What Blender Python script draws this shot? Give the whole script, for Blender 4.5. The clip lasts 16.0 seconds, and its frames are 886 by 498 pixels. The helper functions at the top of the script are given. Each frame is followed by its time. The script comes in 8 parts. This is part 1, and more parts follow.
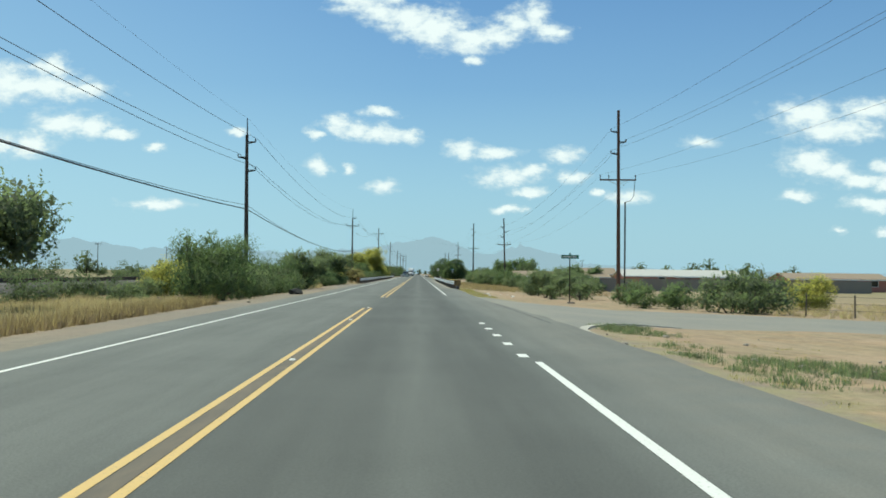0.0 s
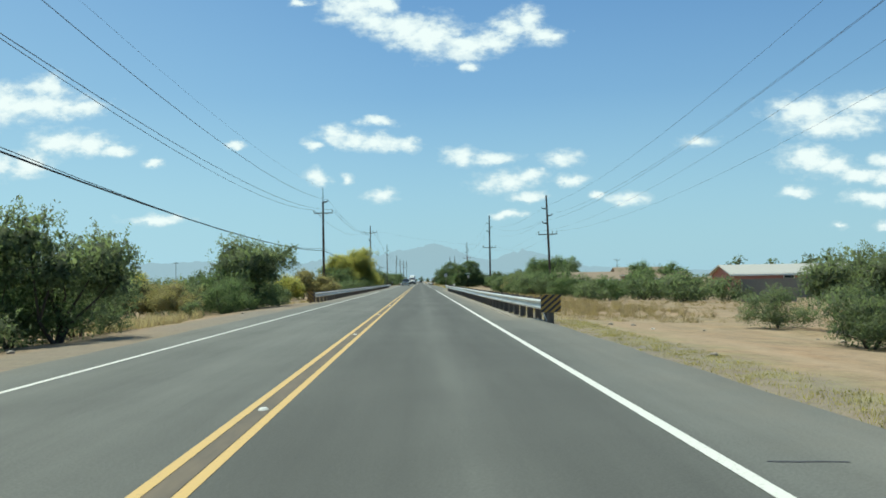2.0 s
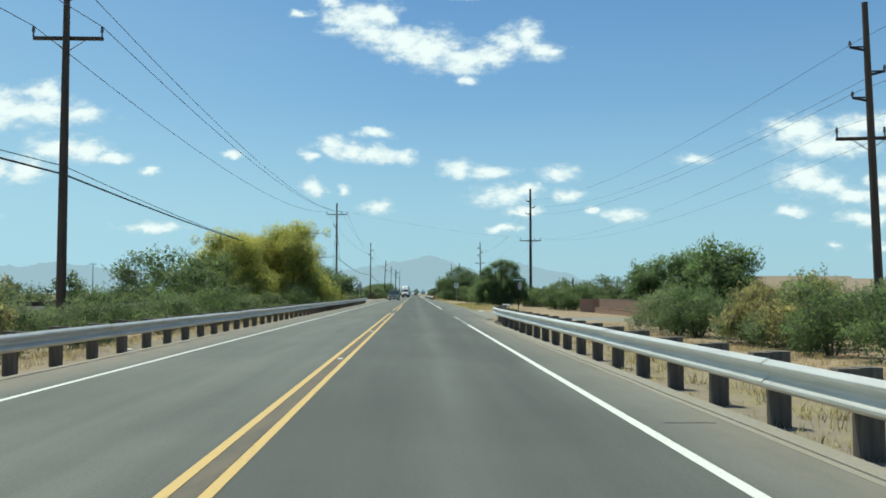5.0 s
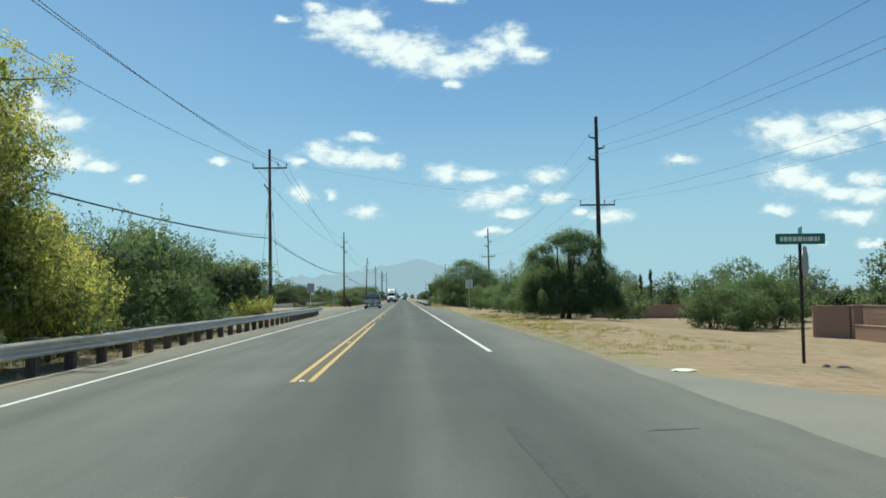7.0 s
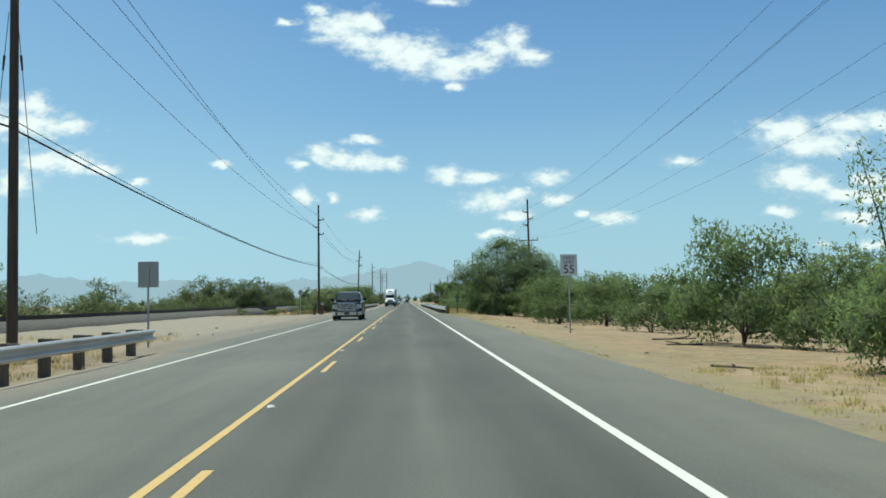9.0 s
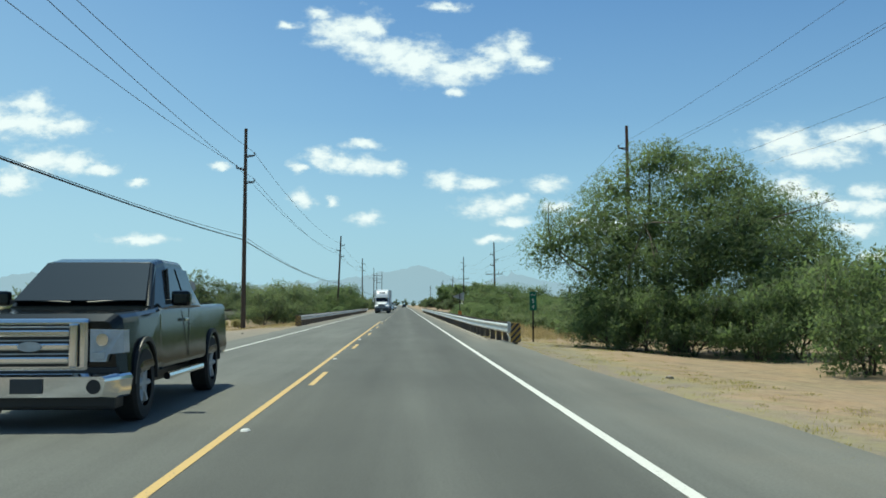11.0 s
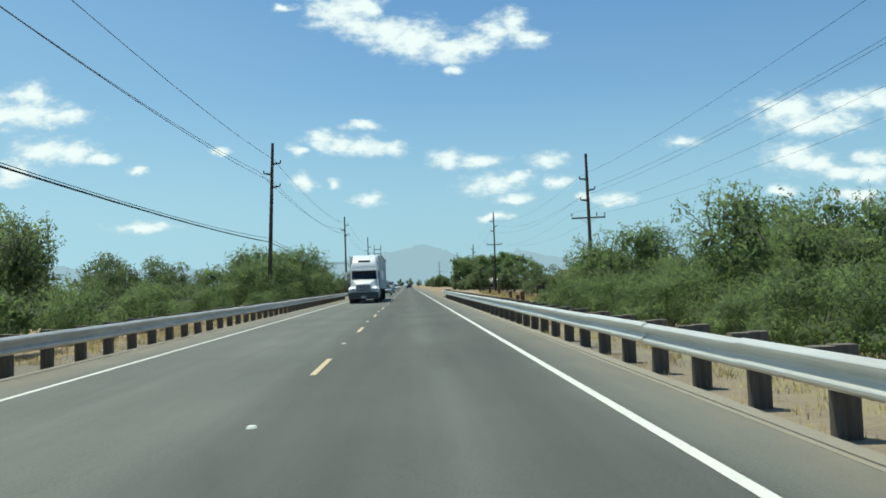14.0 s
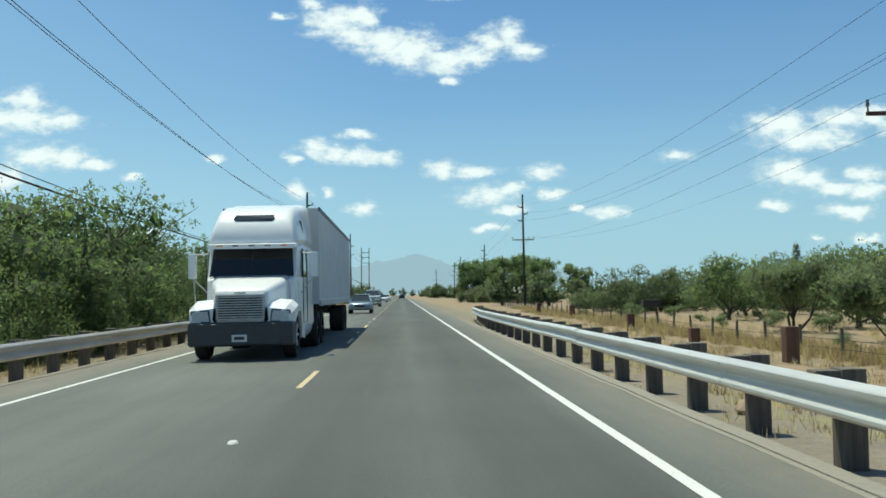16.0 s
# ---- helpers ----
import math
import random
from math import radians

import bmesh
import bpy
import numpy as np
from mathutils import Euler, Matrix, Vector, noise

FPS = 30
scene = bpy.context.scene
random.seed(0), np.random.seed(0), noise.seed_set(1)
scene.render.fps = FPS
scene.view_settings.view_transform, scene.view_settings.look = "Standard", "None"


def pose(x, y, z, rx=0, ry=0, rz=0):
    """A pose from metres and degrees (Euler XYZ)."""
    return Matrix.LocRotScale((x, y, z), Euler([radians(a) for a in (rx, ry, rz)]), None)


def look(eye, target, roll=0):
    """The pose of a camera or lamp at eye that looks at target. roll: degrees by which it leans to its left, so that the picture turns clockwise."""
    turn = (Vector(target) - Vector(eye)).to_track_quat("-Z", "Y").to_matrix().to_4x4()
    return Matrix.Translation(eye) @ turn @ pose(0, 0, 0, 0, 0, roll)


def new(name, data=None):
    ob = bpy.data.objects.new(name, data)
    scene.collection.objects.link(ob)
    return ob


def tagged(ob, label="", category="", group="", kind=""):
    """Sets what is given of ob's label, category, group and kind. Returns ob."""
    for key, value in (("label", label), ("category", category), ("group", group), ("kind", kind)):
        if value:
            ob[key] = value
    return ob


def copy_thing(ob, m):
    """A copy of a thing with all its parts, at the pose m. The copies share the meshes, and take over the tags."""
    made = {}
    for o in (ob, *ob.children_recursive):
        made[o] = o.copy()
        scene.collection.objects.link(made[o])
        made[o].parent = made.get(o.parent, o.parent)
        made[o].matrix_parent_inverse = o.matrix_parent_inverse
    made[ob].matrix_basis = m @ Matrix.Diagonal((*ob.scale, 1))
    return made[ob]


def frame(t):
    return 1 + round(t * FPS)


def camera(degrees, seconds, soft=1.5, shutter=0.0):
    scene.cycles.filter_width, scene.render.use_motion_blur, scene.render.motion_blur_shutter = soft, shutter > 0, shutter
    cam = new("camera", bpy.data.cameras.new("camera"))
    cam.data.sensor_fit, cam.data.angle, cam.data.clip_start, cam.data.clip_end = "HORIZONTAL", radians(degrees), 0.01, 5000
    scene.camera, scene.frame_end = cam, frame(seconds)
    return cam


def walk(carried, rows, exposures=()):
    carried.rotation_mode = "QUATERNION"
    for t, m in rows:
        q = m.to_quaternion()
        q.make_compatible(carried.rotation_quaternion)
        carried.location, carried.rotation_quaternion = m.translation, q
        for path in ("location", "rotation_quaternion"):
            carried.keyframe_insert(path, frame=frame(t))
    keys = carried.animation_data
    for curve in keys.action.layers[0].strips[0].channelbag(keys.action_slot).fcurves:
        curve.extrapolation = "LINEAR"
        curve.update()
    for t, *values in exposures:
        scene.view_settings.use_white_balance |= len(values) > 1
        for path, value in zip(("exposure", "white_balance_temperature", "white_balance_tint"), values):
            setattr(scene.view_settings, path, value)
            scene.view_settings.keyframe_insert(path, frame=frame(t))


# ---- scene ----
EXPOSURE, KELVIN, TINT = -0.06, 6900, -8
cam = camera(52.00, 16.0, 1.7)
PATH = [
    (0, pose(0.278, 0.000, 1.385, 91.549, -0.739, -1.559)),
    (0.5, pose(0.172, 13.654, 1.289, 91.632, -0.260, -1.581)),
    (1, pose(0.116, 27.402, 1.334, 91.618, 0.163, -1.679)),
    (1.4, pose(0.032, 38.380, 1.307, 91.812, 0.606, -1.715)),
    (1.5, pose(0.014, 41.127, 1.321, 91.731, 0.654, -1.613)),
    (2, pose(-0.041, 54.881, 1.296, 91.994, 1.007, -1.448)),
    (2.5, pose(-0.156, 68.475, 1.285, 92.075, 0.852, -1.759)),
    (3, pose(-0.186, 82.308, 1.258, 92.335, 1.011, -2.027)),
    (3.5, pose(-0.306, 96.161, 1.246, 92.820, 0.748, -2.238)),
    (4, pose(-0.297, 109.964, 1.245, 93.009, -0.100, -2.134)),
    (4.2, pose(-0.291, 115.476, 1.305, 93.009, -0.153, -1.912)),
    (6.3, pose(-0.001, 173.166, 1.322, 92.385, 0.295, -1.974)),
    (6.5, pose(-0.032, 178.503, 1.310, 92.607, 0.567, -2.198)),
    (7, pose(-0.008, 191.703, 1.335, 93.016, 0.921, -2.480)),
    (7.5, pose(-0.010, 204.930, 1.305, 93.206, 0.770, -2.433)),
    (8, pose(0.016, 218.189, 1.316, 93.293, 0.757, -2.341)),
    (8.5, pose(0.046, 231.481, 1.297, 93.150, 1.118, -2.297)),
    (8.7, pose(0.055, 236.798, 1.306, 93.152, 1.111, -2.298)),
    (11, pose(0.023, 297.838, 1.347, 93.500, 0.208, -2.496)),
    (11.5, pose(0.107, 310.754, 1.296, 93.407, -0.031, -2.264)),
    (11.8, pose(0.087, 318.421, 1.267, 93.356, 0.461, -2.328)),
    (12, pose(0.066, 323.531, 1.327, 93.251, 0.596, -2.407)),
    (12.4, pose(0.017, 333.725, 1.307, 93.209, 1.796, -2.609)),
    (12.5, pose(0.006, 336.266, 1.306, 93.173, 1.833, -2.550)),
    (13, pose(-0.035, 348.924, 1.288, 93.084, 2.658, -2.144)),
    (13.5, pose(-0.014, 361.442, 1.354, 92.527, 2.030, -1.960)),
    (14, pose(-0.009, 373.897, 1.310, 92.178, 1.908, -2.205)),
    (14.5, pose(0.021, 386.194, 1.282, 92.065, 1.289, -2.414)),
    (14.9, pose(0.057, 396.051, 1.306, 92.250, 1.253, -2.501)),
    (15, pose(0.069, 398.518, 1.292, 92.262, 1.251, -2.507)),
    (15.5, pose(0.148, 410.868, 1.283, 92.438, 1.768, -2.584)),
    (16, pose(0.064, 423.286, 1.361, 92.819, 1.163, -2.650)),
]
walk(cam, PATH, [(0, EXPOSURE, KELVIN, TINT), (16, EXPOSURE, KELVIN, TINT)])

SKY_GAIN = 0.097
# ---------- world, sun, sky ----------
SUN_DIR = Vector((-0.19, 0.27, 0.945)).normalized()
sun_data = bpy.data.lights.new("sun", "SUN")
sun_data.energy, sun_data.angle, sun_data.color = 5.0, radians(0.53), (1.0, 0.95, 0.86)
sun = new("sun", sun_data)
sun.matrix_world = look(SUN_DIR * 50, (0, 0, 0))

CLOUD_BANK_HIGH = [(-0.0929, 0.3246, 0.0156, 0.0075), (-0.071, 0.3054, 0.028, 0.0162), (-0.0365, 0.3086, 0.0174, 0.0174), (-0.0147, 0.2798, 0.028, 0.0174), (0.0167, 0.2701, 0.0342, 0.0199), (0.0544, 0.2604, 0.028, 0.0149), (0.0861, 0.2636, 0.0218, 0.0124), (0.1054, 0.2795, 0.0187, 0.0149), (0.1259, 0.2892, 0.0156, 0.0168), (0.1434, 0.2698, 0.0199, 0.0087), (0.0591, 0.2361, 0.0106, 0.0062), (-0.0461, 0.2875, 0.0249, 0.0124), (0.0459, 0.3349, 0.0199, 0.005), (-0.1273, 0.3106, 0.0112, 0.0037)]
CLOUD_BANK_MIDDLE = [(-0.0937, 0.1659, 0.0124, 0.0087), (-0.072, 0.1564, 0.0224, 0.0081), (-0.0471, 0.1531, 0.0224, 0.0087), (-0.016, 0.1503, 0.0199, 0.0075), (-0.047, 0.177, 0.0168, 0.0056), (-0.1126, 0.1147, 0.0112, 0.0087), (-0.0773, 0.1131, 0.0068, 0.005), (-0.0414, 0.0959, 0.0156, 0.0068), (-0.1155, 0.1535, 0.0087, 0.0056), (-0.2872, 0.0716, 0.0324, 0.005), (-0.1988, 0.1529, 0.0106, 0.0037), (-0.2907, 0.133, 0.0118, 0.005)]
CLOUD_BANK_CENTER = [(0.0465, 0.1366, 0.0174, 0.01), (0.0841, 0.1344, 0.0218, 0.0068), (0.0963, 0.1079, 0.0299, 0.01), (0.1247, 0.1139, 0.0162, 0.0062), (0.1212, 0.0913, 0.018, 0.005), (0.1586, 0.1339, 0.0205, 0.0075), (0.1688, 0.1091, 0.0149, 0.0056), (0.0957, 0.072, 0.018, 0.0044), (0.197, 0.0918, 0.0068, 0.0044), (0.2318, 0.089, 0.0193, 0.0081)]
CLOUD_BANK_RIGHT = [(0.31, 0.1493, 0.0174, 0.0062), (0.4304, 0.1831, 0.0342, 0.0149), (0.4623, 0.1675, 0.0485, 0.0137), (0.5022, 0.1892, 0.0342, 0.0124), (0.5384, 0.1929, 0.0249, 0.0112), (0.435, 0.1292, 0.0299, 0.0137), (0.467, 0.1187, 0.0261, 0.0106), (0.4893, 0.1095, 0.0249, 0.0075), (0.5289, 0.1233, 0.0199, 0.0093), (0.5283, 0.1066, 0.0236, 0.0081), (0.424, 0.0922, 0.018, 0.0056), (0.5059, 0.0838, 0.0292, 0.0075), (0.528, 0.0529, 0.0143, 0.0044), (0.4658, 0.0536, 0.01, 0.0031)]
CLOUD_BANK_BEYOND = [(0.5938, 0.1842, 0.0436, 0.0187), (0.604, 0.1195, 0.0373, 0.0149), (0.6583, 0.1546, 0.0436, 0.0187), (0.628, 0.0711, 0.0373, 0.0087), (-0.4823, 0.1964, 0.0436, 0.0187), (-0.4752, 0.1344, 0.0373, 0.0137), (-0.5358, 0.1688, 0.0436, 0.0162), (-0.5103, 0.0825, 0.0436, 0.0087)]
CLOUD_BANK_LEFT = [(-0.404, 0.219, 0.0224, 0.0124), (-0.4159, 0.1991, 0.0498, 0.0143), (-0.3722, 0.1952, 0.0311, 0.0087), (-0.3912, 0.1592, 0.0324, 0.0124), (-0.3596, 0.1565, 0.0236, 0.0106), (-0.3316, 0.1501, 0.0174, 0.0062), (-0.4241, 0.134, 0.0261, 0.0112), (-0.4523, 0.2055, 0.0311, 0.0162)]


class Nodes:
    """Short way to write node trees."""

    def __init__(self, tree):
        self.tree = tree
        tree.nodes.clear()

    def add(self, kind, **inputs):
        node = self.tree.nodes.new(kind)
        for key, value in inputs.items():
            self.put(node, key, value)
        return node

    def put(self, node, key, value):
        sock = node.inputs[int(key[1:])] if key[0] == "i" and key[1:].isdigit() else node.inputs[key.replace("_", " ")]
        if isinstance(value, bpy.types.NodeSocket):
            self.tree.links.new(value, sock)
        else:
            sock.default_value = value

    def math(self, op, a, b=0.0, c=0.0):
        node = self.add("ShaderNodeMath", i0=a, i1=b, i2=c)
        node.operation = op
        return node.outputs[0]

    def vec(self, op, a, b=(0, 0, 0)):
        node = self.add("ShaderNodeVectorMath", i0=a, i1=b)
        node.operation = op
        return node.outputs["Value"] if op in ("LENGTH", "DOT_PRODUCT") else node.outputs[0]

    def noise(self, scale, detail=3.0, rough=0.5, at=None, distort=0.0):
        node = self.add("ShaderNodeTexNoise", Scale=scale, Detail=detail, Roughness=rough, Distortion=distort)
        if at is not None:
            self.put(node, "Vector", at)
        return node.outputs["Fac"]

    def ramp(self, fac, stops):
        node = self.add("ShaderNodeValToRGB", i0=fac)
        els = node.color_ramp.elements
        while len(els) < len(stops):
            els.new(0.5)
        for el, (pos, col) in zip(els, stops):
            el.position = pos
            el.color = (*col, 1) if not isinstance(col, (int, float)) else (col, col, col, 1)
        return node.outputs[0]

    def mix(self, fac, a, b, mode="MIX"):
        node = self.add("ShaderNodeMix")
        node.data_type, node.blend_type = "RGBA", mode
        for sock, value in ((node.inputs[0], fac), (node.inputs[6], a), (node.inputs[7], b)):
            if isinstance(value, bpy.types.NodeSocket):
                self.tree.links.new(value, sock)
            else:
                sock.default_value = (*value, 1) if isinstance(value, tuple) and len(value) == 3 else value
        return node.outputs[2]


world = bpy.data.worlds.new("sky")
scene.world = world
world.use_nodes = True
w = Nodes(world.node_tree)
sky = w.add("ShaderNodeTexSky")
sky.sky_type, sky.sun_disc = "NISHITA", False
sky.sun_elevation, sky.sun_rotation = math.asin(SUN_DIR.z), math.atan2(SUN_DIR.x, SUN_DIR.y) % (2 * math.pi)
sky.air_density, sky.dust_density, sky.ozone_density = 1.0, 1.2, 1.6
way = w.add("ShaderNodeTexCoord").outputs["Generated"]
parts_xyz = w.add("ShaderNodeSeparateXYZ", i0=way)
ahead = w.math("MAXIMUM", parts_xyz.outputs[1], 0.02)
flat = w.add("ShaderNodeCombineXYZ", i0=w.math("DIVIDE", parts_xyz.outputs[0], ahead), i1=w.math("DIVIDE", parts_xyz.outputs[2], ahead)).outputs[0]
puff = w.add("ShaderNodeTexNoise", Vector=w.vec("MULTIPLY", flat, (1.0, 1.5, 1.0)), Scale=34.0, Detail=6.0, Roughness=0.6)
bent = w.vec("ADD", flat, w.vec("MULTIPLY", w.vec("SUBTRACT", puff.outputs["Color"], (0.5, 0.5, 0.5)), (0.034, 0.02, 0.0)))
nearest = None
for bank in (CLOUD_BANK_HIGH, CLOUD_BANK_MIDDLE, CLOUD_BANK_CENTER, CLOUD_BANK_RIGHT, CLOUD_BANK_BEYOND, CLOUD_BANK_LEFT):
    for cu, cv, ru, rv in bank:
        d = w.vec("LENGTH", w.vec("MULTIPLY", w.vec("SUBTRACT", bent, (cu, cv, 0)), (1 / ru, 1 / rv, 0)))
        nearest = d if nearest is None else w.math("MINIMUM", nearest, d)
fine = w.noise(46.0, 8.0, 0.62, w.vec("MULTIPLY", flat, (1.0, 1.7, 1.0)))
body = w.math("SUBTRACT", 1.6, nearest)
body = w.math("ADD", body, w.math("MULTIPLY", w.math("SUBTRACT", fine, 0.5), 2.4))
body = w.math("MULTIPLY", body, 0.6)
cover = w.ramp(body, [(0.04, 0.0), (0.3, 0.26), (0.56, 0.82), (0.78, 1.0)])
front = w.math("MULTIPLY", cover, w.math("GREATER_THAN", parts_xyz.outputs[1], 0.05))
shade = w.ramp(body, [(0.2, (0.74, 0.85, 1.0)), (0.75, (0.95, 1.01, 1.14))])
# thin veil of vapour low over the horizon
low = w.ramp(parts_xyz.outputs[2], [(0.0, 1.0), (0.09, 0.72), (0.2, 0.26), (0.36, 0.0)])
lit = w.vec("MULTIPLY", sky.outputs[0], (SKY_GAIN * 0.615, SKY_GAIN * 0.92, SKY_GAIN * 1.31))
# the air is a little brighter and whiter on the sun's side
sunward = w.math("MAXIMUM", w.math("MULTIPLY", parts_xyz.outputs[0], -1.0), 0.0)
veil = w.math("ADD", w.math("MULTIPLY", low, 0.82), w.math("MULTIPLY", sunward, 0.5))
pale = w.mix(w.math("MINIMUM", veil, 0.9), lit, (0.475, 0.72, 0.965))
glow = w.mix(front, pale, shade)
w.add("ShaderNodeOutputWorld", Surface=w.add("ShaderNodeBackground", Color=glow, Strength=1.0).outputs[0])


# ---------- materials ----------
def material(name, build, rough=0.8, metal=0.0, bump=None, bump_strength=0.3, bump_distance=0.02, **extra):
    mat = bpy.data.materials.new(name)
    mat.use_nodes = True
    n = Nodes(mat.node_tree)
    pos = n.add("ShaderNodeNewGeometry")
    n.pos, n.island = pos.outputs["Position"], pos.outputs["Random Per Island"]
    coord = n.add("ShaderNodeTexCoord")
    n.obj = coord.outputs["Object"]
    n.rand = n.add("ShaderNodeObjectInfo").outputs["Random"]
    bsdf = n.add("ShaderNodeBsdfPrincipled", Roughness=rough, Metallic=metal)
    color = build(n)
    n.put(bsdf, "Base Color", color if isinstance(color, bpy.types.NodeSocket) else (*color, 1))
    for key, value in extra.items():
        n.put(bsdf, key, value)
    if bump is not None:
        b = n.add("ShaderNodeBump", Height=bump(n), Strength=bump_strength, Distance=bump_distance)
        n.put(bsdf, "Normal", b.outputs[0])
    n.add("ShaderNodeOutputMaterial", Surface=bsdf.outputs[0])
    return mat


def speckled(a, b, scale, big=0.3, c=None):
    """Colour between a and b by fine grain, with wide patches towards c."""
    def build(n):
        grain = n.mix(n.ramp(n.noise(scale, 4, 0.6, n.pos), [(0.3, 0.0), (0.7, 1.0)]), a, b)
        return n.mix(n.ramp(n.noise(big, 3, 0.55, n.pos), [(0.35, 0.0), (0.7, 0.8)]), grain, c or b)
    return build


def across(n, stops):
    """A value along the road's width, x from -8 to 8 m."""
    x = n.add("ShaderNodeSeparateXYZ", i0=n.pos).outputs[0]
    wobble = n.math("MULTIPLY", n.math("SUBTRACT", n.noise(0.15, 2, 0.5, n.pos), 0.5), 0.5)
    fac = n.math("DIVIDE", n.math("ADD", n.math("ADD", x, wobble), 8.0), 16.0)
    return n.ramp(fac, [((p + 8) / 16, v) for p, v in stops])


def road_color(n):
    stretched = n.vec("MULTIPLY", n.pos, (1.0, 0.05, 1.0))
    grain = n.ramp(n.noise(38, 3, 0.7, n.pos), [(0.3, 0.72), (0.72, 1.28)])
    streak = n.ramp(n.noise(1.7, 4, 0.6, stretched), [(0.3, 0.84), (0.7, 1.17)])
    patch = n.ramp(n.noise(0.16, 5, 0.65, n.pos), [(0.35, 0.88), (0.65, 1.12)])
    lane = across(n, [(-7.0, 1.16), (-5.6, 1.1), (-4.4, 0.98), (-3.4, 1.07), (-2.1, 0.94), (-1.4, 0.7), (-0.75, 0.61), (-0.15, 0.68), (0.3, 0.87), (0.65, 0.7), (1.2, 0.6), (1.75, 0.66), (2.35, 0.98), (3.4, 1.14)])
    base = n.mix(1.0, lane, grain, "MULTIPLY")
    base = n.mix(1.0, base, streak, "MULTIPLY")
    base = n.mix(1.0, base, patch, "MULTIPLY")
    cracks = n.add("ShaderNodeTexVoronoi", Vector=n.vec("ADD", n.vec("MULTIPLY", n.pos, (0.22, 0.11, 1)), n.vec("MULTIPLY", n.add("ShaderNodeTexNoise", Vector=n.pos, Scale=0.9, Detail=4.0).outputs["Color"], (0.22, 0.22, 0))), Scale=1.0)
    cracks.feature = "DISTANCE_TO_EDGE"
    old = n.math("MULTIPLY", n.ramp(cracks.outputs["Distance"], [(0.0, 1.0), (0.006, 0.0)]), n.ramp(n.noise(0.07, 2, 0.5, n.pos), [(0.58, 0.0), (0.7, 1.0)]))
    tint = n.mix(1.0, base, (0.106, 0.110, 0.099), "MULTIPLY")
    dust = n.math("MULTIPLY", across(n, [(-7.0, 0.5), (-5.7, 0.0), (2.4, 0.0), (3.0, 0.3), (3.8, 0.45)]), n.ramp(n.noise(1.3, 5, 0.65, n.pos), [(0.35, 0.15), (0.7, 0.85)]))
    tint = n.mix(dust, tint, (0.18, 0.155, 0.12))
    # blown sand gathers on the shoulder along the guardrails
    y = n.add("ShaderNodeSeparateXYZ", i0=n.pos).outputs[1]
    railed = n.math("ADD", n.math("GREATER_THAN", y, 331.0), n.math("MULTIPLY", n.math("GREATER_THAN", y, 84.0), n.math("LESS_THAN", y, 186.0)))
    swept = n.math("MULTIPLY", across(n, [(2.2, 0.0), (2.55, 0.35), (3.0, 0.75)]), n.ramp(n.noise(2.4, 5, 0.7, n.vec("MULTIPLY", n.pos, (1.0, 0.35, 1.0))), [(0.35, 0.2), (0.65, 0.9)]))
    tint = n.mix(n.math("MULTIPLY", railed, swept), tint, (0.20, 0.172, 0.134))
    railed_left = n.math("ADD", n.math("GREATER_THAN", y, 357.0), n.math("MULTIPLY", n.math("GREATER_THAN", y, 114.0), n.math("LESS_THAN", y, 270.0)))
    heaped = n.math("MULTIPLY", across(n, [(-6.1, 0.85), (-5.75, 0.6), (-5.45, 0.15), (-5.25, 0.0)]), n.ramp(n.noise(2.2, 5, 0.7, n.vec("MULTIPLY", n.pos, (1.0, 0.3, 1.0))), [(0.32, 0.35), (0.62, 0.95)]))
    tint = n.mix(n.math("MULTIPLY", railed_left, heaped), tint, (0.205, 0.176, 0.138))
    return n.mix(n.math("MULTIPLY", old, 0.45), tint, (0.03, 0.03, 0.028))


